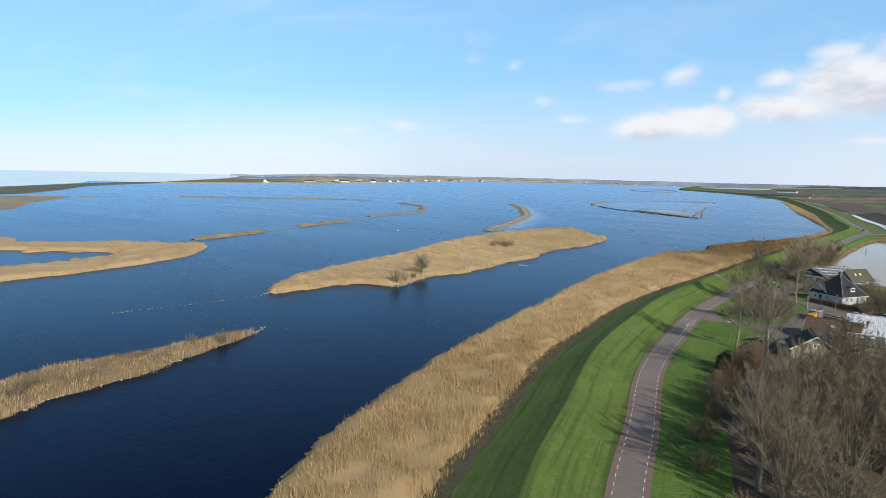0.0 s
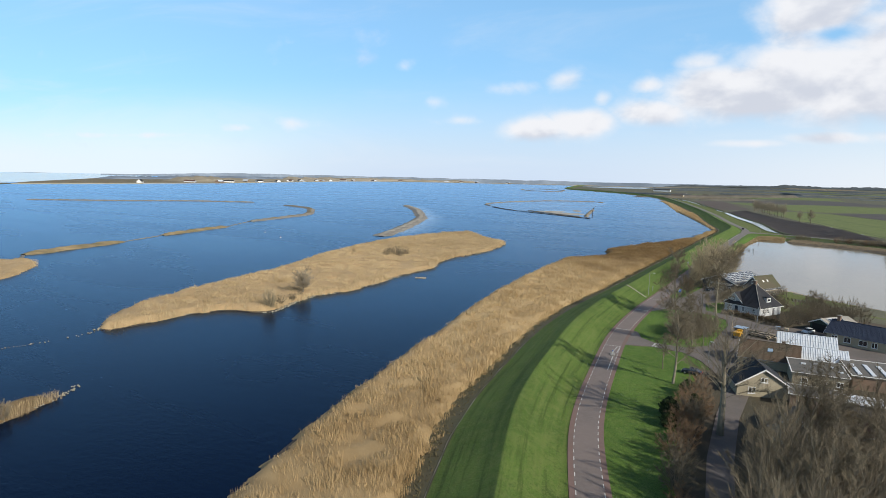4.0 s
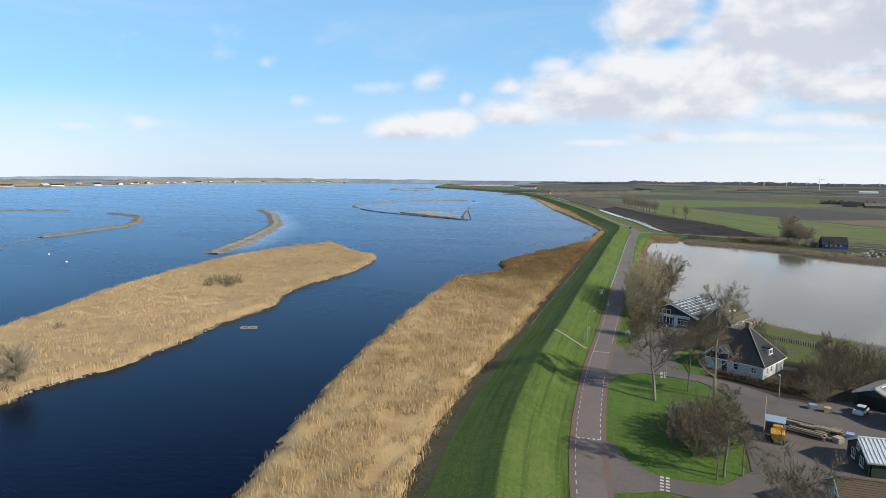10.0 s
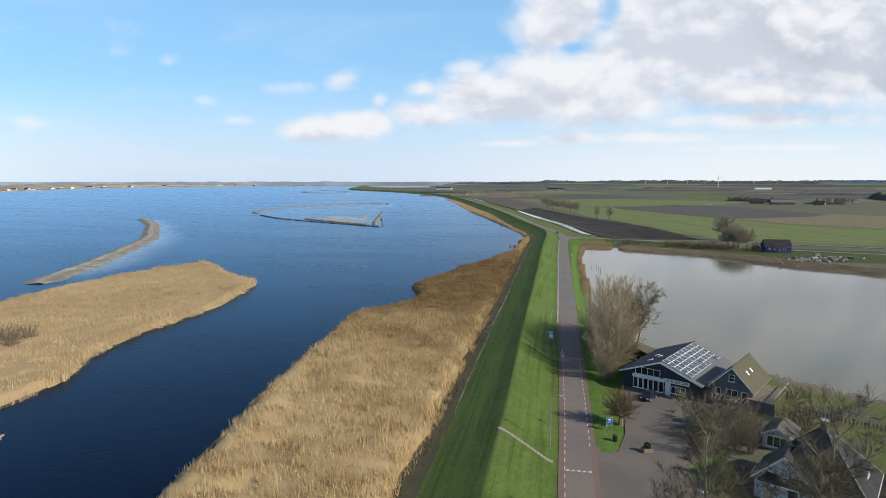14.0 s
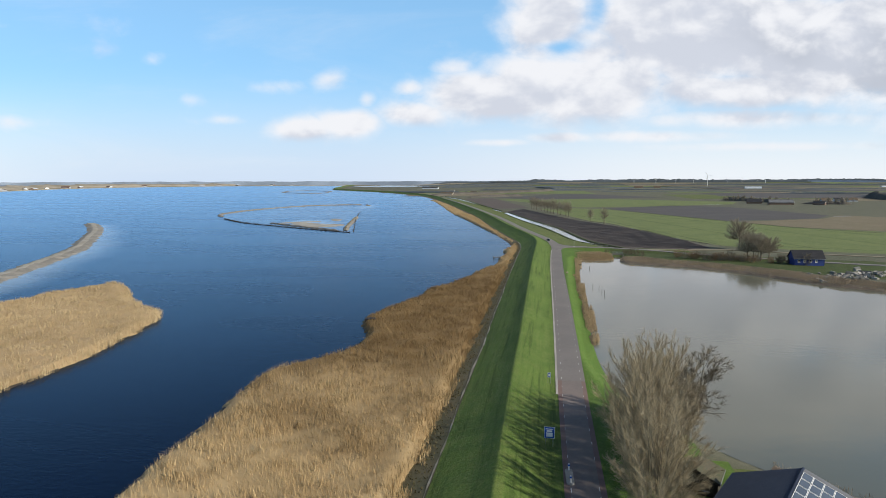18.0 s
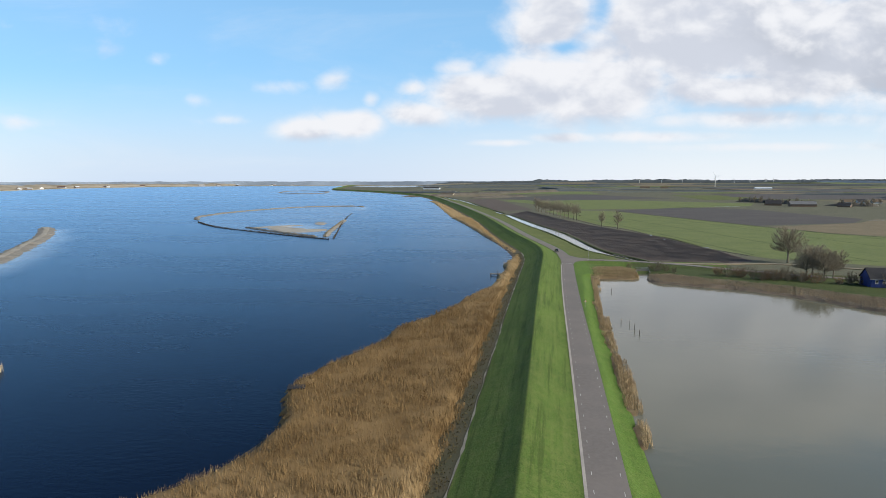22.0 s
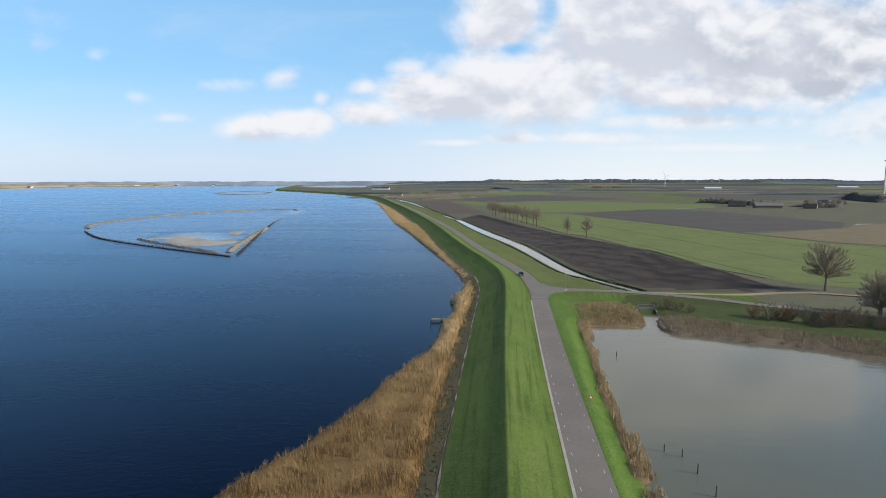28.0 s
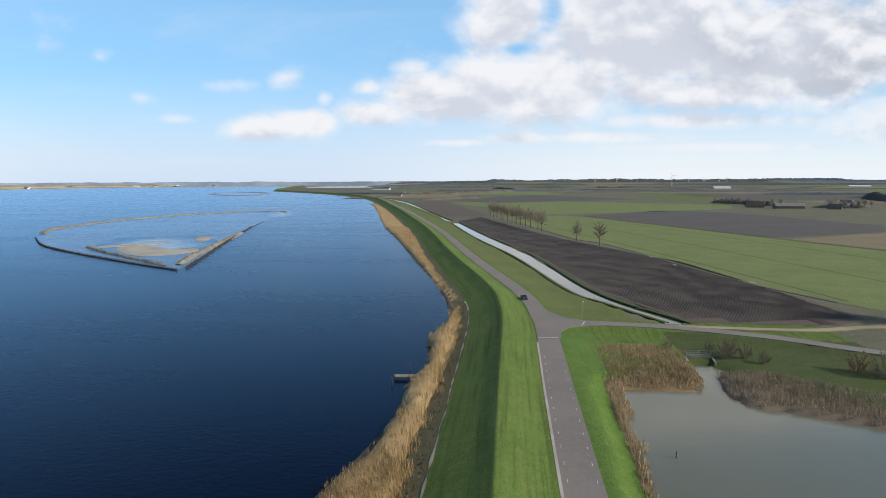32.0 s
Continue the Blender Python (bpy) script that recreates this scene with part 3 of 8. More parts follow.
PROF_Z = [-3.0, -1.8, -0.9, -0.1, 0.25, 0.7, 0.93, 3.28, 4.86, 4.95, 4.92, 4.55, 2.15, 2.0, 2.0, 1.75, 1.45, 1.3, 1.1, 0.6, 0.5]


def along(x, y):
    """Index of the nearest place on the road's edge, and the signed distance east of it."""
    x, y = np.atleast_1d(np.asarray(x, float)), np.atleast_1d(np.asarray(y, float))
    idx, d = np.zeros(x.shape, int), np.zeros(x.shape)
    for n in range(len(x)):
        k = int(np.argmin((ROAD[:, 0] - x[n]) ** 2 + (ROAD[:, 1] - y[n]) ** 2))
        idx[n], d[n] = k, (np.array([x[n], y[n]]) - ROAD[k]) @ NOR[k]
    return idx, d


SOFT_D = [-21.5, -20, -17.2, -14.5, -12, -9.6, -8.6, -7.7, -6.0, -4.5, -1.4]
SOFT_Z = [0.25, 0.55, 1.25, 2.45, 3.52, 4.52, 4.80, 4.80, 4.28, 3.60, 2.15]


def far_lift(x, y):
    """The far land lifts a little towards the horizon."""
    r = np.hypot(np.asarray(x, float) - 20, np.asarray(y, float) + 60)
    return np.interp(r, [2600, 3600, 4700, 6500], [0.0, 4.0, 20.0, 30.0]) * np.clip((np.asarray(x, float) + 0.24 * np.asarray(y, float)) / (0.12 * np.maximum(np.asarray(y, float), 1.0)), 0, 1)


def height(x, y, d):
    """The ground's height."""
    z = np.interp(d, PROF_D, PROF_Z)
    soft = 0.5 * np.clip((-10 - y) / 50, 0, 1) * np.clip((y + 140) / 50, 0, 1)
    z = np.where((d > -21.5) & (d < -1.4), z * (1 - soft) + soft * np.interp(d, SOFT_D, SOFT_Z), z)
    north = np.clip((y - 245) / 45, 0, 1)
    z = z * (1 - north) + north * np.where(d > 5.5, np.interp(d, [5.5, 6.5, 15, 22], [2.0, 1.95, 0.9, 0.5]), z)
    bumpy = np.where((d < -0.5) & (d > -22), 0.09, np.where((d > 7) & (y < 245), 0.10, 0.0))
    z = z + bumpy * (rough(x, y, 4.0) - 0.5) + 0.4 * bumpy * (rough(x, y, 1.6) - 0.5)
    near = (x > -60) & (x < 240) & (y > -60) & (y < 320)
    hit, far = inside(x[near], y[near], POND)
    s = np.where(hit, -far, far)
    z[near] = np.minimum(z[near], np.interp(s, [-12, -0.4, 1.8, 4.5, 10], [-1.5, -0.7, 0.15, 1.0, 9.0]))
    # the village stands on level made ground
    z = np.where((y < 12) & (d > 6.3) & (d < 75), np.maximum(z, np.interp(d, [6.3, 9, 60, 75], [2.0, 1.80, 1.78, 0.6])) * np.clip((12 - y) / 14, 0, 1) + z * (1 - np.clip((12 - y) / 14, 0, 1)), z)
    hit, far = inside(x[near], y[near], POND)
    s = np.where(hit, -far, far)
    z[near] = np.minimum(z[near], np.interp(s, [-12, -0.4, 1.8, 4.5, 10], [-1.5, -0.7, 0.15, 1.0, 9.0]))
    hit, far = inside(x, y, YARD)
    z = np.where(hit, np.minimum(z, 1.72), z)
    # low bank under the side road
    for (x0, y0, z0), (x1, y1, z1) in zip(SIDE, SIDE[1:]):
        near = (x > min(x0, x1) - 14) & (x < max(x0, x1) + 14) & (y > min(y0, y1) - 14) & (y < max(y0, y1) + 14)
        t = np.clip(((x[near] - x0) * (x1 - x0) + (y[near] - y0) * (y1 - y0)) / ((x1 - x0) ** 2 + (y1 - y0) ** 2), 0, 1)
        far = np.hypot(x[near] - x0 - t * (x1 - x0), y[near] - y0 - t * (y1 - y0))
        z[near] = np.maximum(z[near], z0 + t * (z1 - z0) - 0.10 - np.clip(far - 3.2, 0, 99) * 0.35)
    z = z + far_lift(x, y)
    for canal in (CANAL, CANAL_FAR):
        near = (x > -330) & (x < 80) & (y > 280) & (y < 1450)
        hit, far = inside(x[near], y[near], canal)
        s = np.where(hit, -far, far)
        z[near] = np.minimum(z[near], np.interp(s, [-4, -0.6, 1.2, 2.5], [-0.9, -0.3, 0.7, 9.0]))
    return z


def ground_at(x, y):
    _, d = along(x, y)
    return float(height(np.array([float(x)]), np.array([float(y)]), d)[0])


def sweep_points(d):
    """The line at the distance d east of the road's edge; far off it runs straight east or west."""
    c = np.clip(d, -60, 60)
    p = ROAD + c * NOR
    p[:, 0] += d - c
    return p


rows_s = np.unique(np.r_[np.arange(0, 60, 4), np.arange(60, 420, 1), np.arange(420, 700, 6), np.arange(700, len(ROAD), 40), len(ROAD) - 1])
cols = [sweep_points(d)[rows_s] for d in D_STOPS]
GX, GY = np.stack([c[:, 0] for c in cols], 1), np.stack([c[:, 1] for c in cols], 1)
GD = np.broadcast_to(np.array(D_STOPS), GX.shape).copy()
# the sheet goes on north to the horizon and some way south
for extra in (2600, 3000, 3400, 3800, 4300, 4800):
    GX, GY = np.vstack([GX, GX[-1:] - 130]), np.vstack([GY, np.full((1, GX.shape[1]), float(extra))])
    GD = np.vstack([GD, GD[-1:]])
for extra in (-700, -1600):
    GX, GY = np.vstack([GX[:1] + 60, GX]), np.vstack([np.full((1, GX.shape[1]), float(extra)), GY])
    GD = np.vstack([GD[:1], GD])
GZ = height(GX.ravel(), GY.ravel(), GD.ravel()).reshape(GX.shape)
nr, nc = GX.shape
ii, jj = np.meshgrid(np.arange(nr - 1), np.arange(nc - 1), indexing="ij")
quads = np.stack([ii * nc + jj, ii * nc + jj + 1, (ii + 1) * nc + jj + 1, (ii + 1) * nc + jj], -1).reshape(-1, 4)
dm = (0.25 * (GD[:-1, :-1] + GD[:-1, 1:] + GD[1:, :-1] + GD[1:, 1:])).ravel()
ym = (0.5 * (GY[:-1, :-1] + GY[1:, 1:])).ravel()
# 0 lake bed, 1 bare strip, 2 dike grass, 3 verge, 4 rough polder grass
pick = np.where(dm < -21.5, 0, np.where(dm < -16.9, 1, np.where(dm < 0, 2, np.where(dm < 20, 3, 4))))
xm = (0.5 * (GX[:-1, :-1] + GX[1:, 1:])).ravel()
pick = np.where((dm > 20) & (dm < 60) & (ym < 20), 3, pick)
pick = np.where((dm > 11 + np.clip((-ym - 125) * 0.05, 0, 9)) & (ym < -128) & (xm > 41 - (ym + 128) * 0.09) & (xm < 105 - (ym + 128) * 0.3), 5, pick)
pick = np.where((xm > 40) & (xm < 92) & (ym < -60) & (ym > -128), 5, pick)
pick = np.where((dm > 22) & (dm < 75) & (ym < 25) & (ym > -60), np.where(rough(xm, ym, 7.0) > 0.52, 6, 4), pick)
pick = np.where((xm > 35) & (xm < 75) & (ym < -38) & (ym > -62), 5, pick)
pick = np.where((dm > 12) & (dm < 75) & (ym > 240) & (ym < 304), np.where((dm > 32) & (ym < 288), 7, 2), pick)
pick = np.where((xm > 45) & (xm < 170) & (ym > 205) & (ym < 286 - 0.2 * (xm - 45)), 7, pick)
pick = np.where((dm > 6) & (dm < 30) & (ym > 304), 6, pick)
ground = mesh_object("ground", np.stack([GX, GY, GZ], -1).reshape(-1, 3), quads, [M["litter"], M["strip"], M["dike"], M["verge"], M["rough"], M["floor"], M["meadow"], M["bank"]], pick, smooth=True)
lay = ground.data.uv_layers.new(name="run")
corner = np.zeros(len(ground.data.loops), np.int32)
ground.data.loops.foreach_get("vertex_index", corner)
arc = np.r_[-1600.0, -700.0, rows_s * 2.0, rows_s[-1] * 2.0 + np.arange(1, 7) * 500.0]
lay.data.foreach_set("uv", np.stack([GD, np.broadcast_to(arc[:, None], GD.shape)], -1).reshape(-1, 2)[corner].astype(np.float32).ravel())
structure(ground, "green grass dike and flat polder land to the horizon", "ground")


def sheet(name, outline, z, mat, label, category, thick=0.0):
    """A flat sheet with the given outline, with a rim that goes down by thick."""
    bm = bmesh.new()
    top = bm.faces.new([bm.verts.new((x, y, z)) for x, y in outline])
    if top.normal.z < 0:
        top.normal_flip()
    bmesh.ops.recalc_face_normals(bm, faces=bm.faces)
    bm.normal_update()
    if top.normal.z < 0:
        top.normal_flip()
    if thick:
        rim = bmesh.ops.extrude_face_region(bm, geom=[top])
        for v in [v for v in rim["geom"] if isinstance(v, bmesh.types.BMVert)]:
            v.co.z += 0.0
        for v in top.verts:
            v.co.z -= thick
    bmesh.ops.triangulate(bm, faces=bm.faces)
    me = bpy.data.meshes.new(name)
    bm.to_mesh(me)
    me.materials.append(mat)
    return structure(new(name, me), label, category)


lake = mesh_object("lake", [(-4900, -2000, 0), (330, -2000, 0), (130, -420, 0), (36, -200, 0), (8, -90, 0), (-2, 100, 0), (-8, 330, 0), (-60, 520, 0), (-60, 4890, 0), (-4900, 4890, 0)], [tuple(range(10))], [M["lake"]])
structure(lake, "wide deep blue lake with small ripples", "water")
rim = np.roll(POND, -1, 0) - np.roll(POND, 1, 0)
rim = np.stack([rim[:, 1], -rim[:, 0]], 1) / np.linalg.norm(rim, axis=1, keepdims=True)
if inside(*(POND[5:6] + rim[5:6] * 0.5).T, POND)[0][0]:
    rim = -rim
sheet("pond", [tuple(p) for p in spline(POND + 1.5 * rim, 3.0, True)], 0.06, M["pond"], "calm grey-brown pond reflecting pale sky", "water")
sheet("canal", CANAL, 0.07, M["pond"], "narrow straight ditch with pale still water", "water")
sheet("canal_far", CANAL_FAR, 0.07, M["pond"], "distant straight ditch with pale still water", "water")


def ribbon(name, lo, hi, d0, d1, lift, mat, label, category, every=1, dashes=None):
    """A strip along the road between two distances from its edge; dashes: (length, gap) in steps of the road."""
    ks = np.arange(lo, hi, every)
    a, b = ROAD[ks] + d0 * NOR[ks], ROAD[ks] + d1 * NOR[ks]
    za = road_z(ks) + lift
    v = np.vstack([np.c_[a, za], np.c_[b, za], np.c_[a, za - 0.45], np.c_[b, za - 0.45]])
    n = len(ks)
    i = np.arange(n - 1)
    f = np.vstack([np.c_[i, i + n, i + n + 1, i + 1], np.c_[i + 2 * n, i, i + 1, i + 2 * n + 1], np.c_[i + n, i + 3 * n, i + 3 * n + 1, i + n + 1]])
    return structure(mesh_object(name, v, f, [mat]), label, category)


def road_z(ks):
    return 2.0 + 0 * np.asarray(ks, float)


def k_at(y):
    return int(np.argmin(np.abs(ROAD[:, 1] - y)))


K_END = len(ROAD) - 1
ribbon("road", 0, k_at(50), 0.75, 4.45, 0.05, M["asphalt"], "worn pinkish-grey asphalt road on the dike", "road")
ribbon("cycle_lane_west", 0, k_at(50), 0.0, 0.75, 0.05, M["lane"], "faded red asphalt cycle strip", "road")
ribbon("cycle_lane_east", 0, k_at(50), 4.45, 5.2, 0.05, M["lane"], "faded red asphalt cycle strip", "road")
ribbon("road_north", k_at(50) - 1, K_END, 0.0, 5.2, 0.05, M["asphalt_north"], "worn grey asphalt road along the pond and the polder", "road")

# ---- reed beds ----
SHORE = spline([(70, -330), (44, -276), (20, -241), (10, -225), (0, -201), (-9, -175), (-17, -145), (-24, -115), (-31, -89), (-40, -47), (-46, -10), (-50, 25), (-52, 48), (-44, 60), (-41, 78), (-46, 92), (-48, 103), (-43, 122),
                (-40, 138), (-41, 148), (-34, 168), (-29, 196), (-24, 225), (-25, 248), (-23, 258), (-26, 280), (-24, 306), (-27, 330), (-34, 355), (-57, 431), (-88, 535), (-121, 640)], 3.0)


def fallen(x, y):
    """Where wind has laid the reed low, in ragged patches."""
    return np.clip((rough(x, y, 3.6) * 0.8 + rough(x + 300, y, 26.0) * 0.5 - 0.76) * 6.0, 0, 1) * np.clip((20 - y) / 50, 0.15, 1)


def reed_bed(name, outline, seed, density, tall, label, mats=("litter", "reed"), low=1.45, pool=None):
    """A stand of reed: a mass of litter and stems, and many stalks that rise out of it."""
    rs = np.random.RandomState(seed)
    poly = np.array(outline, float)
    x0, y0, x1, y1 = *poly.min(0), *poly.max(0)
    cell = 1.5
    gx, gy = np.meshgrid(np.arange(x0 - cell, x1 + 2 * cell, cell), np.arange(y0 - cell, y1 + 2 * cell, cell), indexing="ij")
    gx = gx + cell * 0.5 * (rough(gx, gy, 1.0) - 0.5)
    hit, far = inside(gx, gy, poly)
    s = np.where(hit, far, -far)
    if pool is not None:  # open water with tufts of reed in it
        wet, edge = inside(gx, gy, pool)
        shore = np.where(wet, -edge, edge) + 16 * (rough(gx, gy, 9.0) - 0.5) * (wet & (edge > 2))
        s = np.minimum(s, shore)
    s = s + 1.4 * (rough(gx, gy, 5.0) - 0.5)
    z = np.interp(s, [-0.25, 0.1, 1.0], [-0.3, 0.25, low]) + (0.5 * (rough(gx, gy, 3.0) - 0.5) + 0.6 * (rough(gx, gy, 8.0) - 0.5) - (low * 0.38 if low > 1 else 0) * fallen(gx, gy)) * np.clip(s, 0, 1)
    n, m = gx.shape
    i, j = np.meshgrid(np.arange(n - 1), np.arange(m - 1), indexing="ij")
    keep = (np.maximum.reduce([s[:-1, :-1], s[1:, :-1], s[:-1, 1:], s[1:, 1:]]) > -0.2)
    q = np.stack([i * m + j, (i + 1) * m + j, (i + 1) * m + j + 1, i * m + j + 1], -1)[keep]
    used = np.unique(q)
    back = np.zeros(n * m, int)
    back[used] = np.arange(len(used))
    bed = mesh_object(name, np.stack([gx, gy, z], -1).reshape(-1, 3)[used], back[q], [M[mats[0]]], smooth=True)
    tagged(bed, label, "reed bed", kind="stuff")
    ci, cj = np.nonzero(s[:-1, :-1] > -0.1)
    take = rs.randint(0, len(ci), int(len(ci) * cell * cell * density))
    px, py = gx[ci[take], cj[take]] + rs.uniform(0, cell, len(take)), gy[ci[take], cj[take]] + rs.uniform(0, cell, len(take))
    hit, far, count = True, s[ci[take], cj[take]], len(take)
    lumps = rough(px, py, 2.2) * 0.5 + rough(px, py, 8.0) * 0.5
    ok = hit & (rs.rand(count) < 0.35 + lumps)
    px, py, far, lumps = px[ok], py[ok], far[ok], lumps[ok]
    k = len(px)
    h = tall * (0.58 + 0.5 * lumps + 0.2 * rs.rand(k)) * (1 - (0.48 if low > 1 else 0) * fallen(px, py)) * np.interp(far, [0, 2.0], [0.65, 1.0])
    wdt = rs.uniform(0.013, 0.032, k)
    turn = rs.uniform(0, 2 * math.pi, k)
    lean = rs.uniform(0.0, 0.30, k) * h
    way = 2.4 + rs.normal(0, 0.8, k)
    ax, ay = np.cos(turn) * wdt, np.sin(turn) * wdt
    base = np.stack([px, py, np.full(k, 0.1)], 1)
    va = base + np.stack([-ax, -ay, 0 * ax], 1)
    vb = base + np.stack([ax, ay, 0 * ax], 1)
    mid = base + np.stack([np.cos(way) * lean * 0.5 + ax * 0.8, np.sin(way) * lean * 0.5 + ay * 0.8, h * 0.62], 1)
    top = base + np.stack([np.cos(way) * lean, np.sin(way) * lean, h], 1)
    v = np.stack([va, vb, mid, top], 1).reshape(-1, 3)
    f = (np.arange(k)[:, None] * 4 + np.array([0, 1, 2, 3])).astype(int)
    stalks = mesh_object("reed_stalks", v, f, [M[mats[1]]], parent=bed)
    stalks["kind"] = "stuff"
    return bed


def reed_foot(name, line, closed):
    """An added dark rim for the shade and reflection where reed stands in the water."""
    p = np.array(line, float)
    t = np.gradient(p, axis=0) if not closed else np.roll(p, -1, 0) - np.roll(p, 1, 0)
    t /= np.linalg.norm(t, axis=1, keepdims=True)
    nrm = np.stack([t[:, 1], -t[:, 0]], 1)
    probe, _ = inside(p[:, 0] + nrm[:, 0], p[:, 1] + nrm[:, 1], REED_SIDE if not closed else p)
    nrm = np.where(probe[:, None], -nrm, nrm)
    n = len(p)
    wob = 0.55 * rough(p[:, 0], p[:, 1], 2.0)
    v = np.vstack([np.c_[p + nrm * (0.25 + wob)[:, None], np.full(n, -0.05)], np.c_[p + nrm * (0.1 + wob)[:, None], np.full(n, 0.16)], np.c_[p - nrm * 1.5, np.full(n, 0.24)]])
    i = np.arange(n if closed else n - 1)
    j = (i + 1) % n
    tagged(mesh_object(name, v, np.vstack([np.c_[i + r * n, j + r * n, j + (r + 1) * n, i + (r + 1) * n] for r in range(2)]), [M["foot_shade"]]), "dark rim painted as shade at the foot of the reed", "reed bed", kind="stuff")


k0, k1 = 0, k_at(632)
inner = ROAD[k0:k1:4] - 20.7 * NOR[k0:k1:4]
reed_bed("reed_bed", [tuple(p) for p in SHORE] + [tuple(p) for p in inner[::-1]], 11, 18.0, 2.4, "wide golden-brown reed bed along the lake side of the dike", ("litter_shore", "reed_shore"))
far_inner = ROAD[k_at(625):k_at(1120):8] - 20.7 * NOR[k_at(625):k_at(1120):8]
reed_bed("reed_fringe", [(-116, 626), (-121, 640), (-150, 745), (-191, 900), (-236, 1060), (-258, 1125)] + [tuple(p) for p in far_inner[::-1]], 19, 3.0, 1.7, "thin fringe of dry reed at the far foot of the dike", ("litter_shore", "reed_shore"), 0.8)
REED_SIDE = np.vstack([SHORE, inner[::-1]])
reed_foot("reed_foot", SHORE, False)
MAIN_ISLE = spline([(-92, -168), (-90, -156), (-91, -146), (-86, -134), (-76, -129), (-82, -106), (-80, -83), (-86, -50), (-87, -29), (-98, 4), (-99, 42), (-109, 88), (-128, 104), (-160, 136), (-168, 128), (-172, 95), (-172, 50), (-155, -18), (-136, -66), (-125, -103), (-119, -126), (-110, -150)], 3.0, True)
reed_bed("reed_island", [tuple(p) for p in MAIN_ISLE], 12, 14.0, 2.3, "long island of pale golden reed in the lake", ("litter_pale", "reed_pale"))
reed_foot("reed_foot", MAIN_ISLE, True)
SPIT = spline([(-20, -285), (-33, -253), (-37, -244), (-39, -234), (-41, -226), (-45, -216), (-52, -198), (-53, -199), (-53, -213), (-51, -230), (-52, -241), (-48, -256), (-36, -288)], 3.0, True)
reed_bed("reed_spit", [tuple(p) for p in SPIT], 13, 16.0, 2.2, "narrow reed-covered spit of land in the lake")
WEST = spline([(-150, -262), (-167, -223), (-170, -202), (-178, -175), (-191, -148), (-210, -131), (-228, -123), (-236, -135), (-258, -152), (-270, -176), (-283, -190), (-300, -188), (-316, -196), (-330, -240), (-250, -300)], 3.0, True)
POOL = spline([(-196, -240), (-199, -222), (-197, -200), (-206, -178), (-216, -168), (-230, -174), (-246, -190), (-262, -206), (-280, -222), (-270, -250), (-230, -262)], 3.0, True)
reed_bed("reed_marsh", [tuple(p) for p in WEST], 14, 2.6, 2.0, "low marshy island of pale reed with open pools", ("litter_pale", "reed_pale"), pool=POOL)
POND_REED = [(11.3, 268), (12, 250), (12.2, 220), (11.8, 183), (13.2, 140), (14.4, 100), (15.5, 84), (16.6, 84), (15.7, 110), (14.7, 140), (13.5, 183), (13.9, 228), (15.0, 243.5), (16.2, 246.8), (22.3, 247.2), (29.4, 247.6), (31.8, 253.8), (32, 266), (32.4, 271.5), (27.6, 276.5), (19.8, 275.8), (13.5, 273)]
reed_bed("pond_reed", POND_REED, 15, 34.0, 1.7, "golden-brown reed fringe on the pond bank beside the road", ("litter", "reed"), 0.7)
POND_REED_N = [(36, 256), (35.2, 248.7), (35.6, 240.6), (42, 238.6), (51.6, 233.8), (64.5, 230.8), (77.2, 220.8), (91, 205.6), (106, 187.6), (137, 164.6), (148, 158.6), (153, 171), (115, 205), (100, 222), (84, 236), (69, 245), (57, 249), (49, 255), (42, 258)]
SOUTH_BANK = [(38, 23), (44, 17), (54, 9), (62, 1), (74, -6), (95, -13), (120, -21), (120, -25), (94, -17), (73, -10.5), (60, -3.5), (52, 4.5), (43, 12.5), (37, 19)]
reed_bed("pond_reed_south", SOUTH_BANK, 18, 14.0, 0.7, "low brown reed on the garden bank of the pond", ("litter_dull", "reed_dull"), 0.45)
reed_bed("pond_reed_north", POND_REED_N, 16, 30.0, 1.8, "grey-brown reed along the far bank of the pond", ("litter_dull", "reed_dull"), 0.8)


# dead tussocks at the foot of the dike
def tussocks(name, lo, hi, d0, d1, count, tall, seed, label, mat):
    rs = np.random.RandomState(seed)
    k = rs.randint(lo, hi, count)
    d = rs.uniform(d0, d1, count)
    p = ROAD[k] + d[:, None] * NOR[k] + rs.uniform(-1, 1, (count, 2))
    ok = rough(p[:, 0], p[:, 1], 1.3) * 0.6 + rough(p[:, 0], p[:, 1], 5.0) * 0.4 > rs.uniform(0.05, 0.75, count)
    p, d = p[ok], d[ok]
    n = len(p)
    z = np.interp(d, PROF_D, PROF_Z) - 0.05
    a = rs.uniform(0, math.pi, n)
    wv_ = rs.uniform(0.06, 0.15, n)
    h = tall * rs.uniform(0.5, 1.3, n)
    ax, ay = np.cos(a) * wv_, np.sin(a) * wv_
    lean = rs.normal(0, 0.10, (n, 2))
    v = np.stack([np.c_[p[:, 0] - ax, p[:, 1] - ay, z - 0.1], np.c_[p[:, 0] + ax, p[:, 1] + ay, z - 0.1], np.c_[p[:, 0] + ax * 0.6 + lean[:, 0], p[:, 1] + ay * 0.6 + lean[:, 1], z + h], np.c_[p[:, 0] - ax * 0.7 + lean[:, 0], p[:, 1] - ay * 0.7 + lean[:, 1], z + h * 0.8]], 1).reshape(-1, 3)
    tagged(mesh_object(name, v, np.arange(4 * n).reshape(-1, 4), [M[mat]]), label, "grass", kind="stuff")


tussocks("dead_grass", k_at(-270), k_at(330), -20.9, -17.4, 26000, 0.16, 6, "dead brown grass and reed litter at the dike's foot", "strip_tuft")

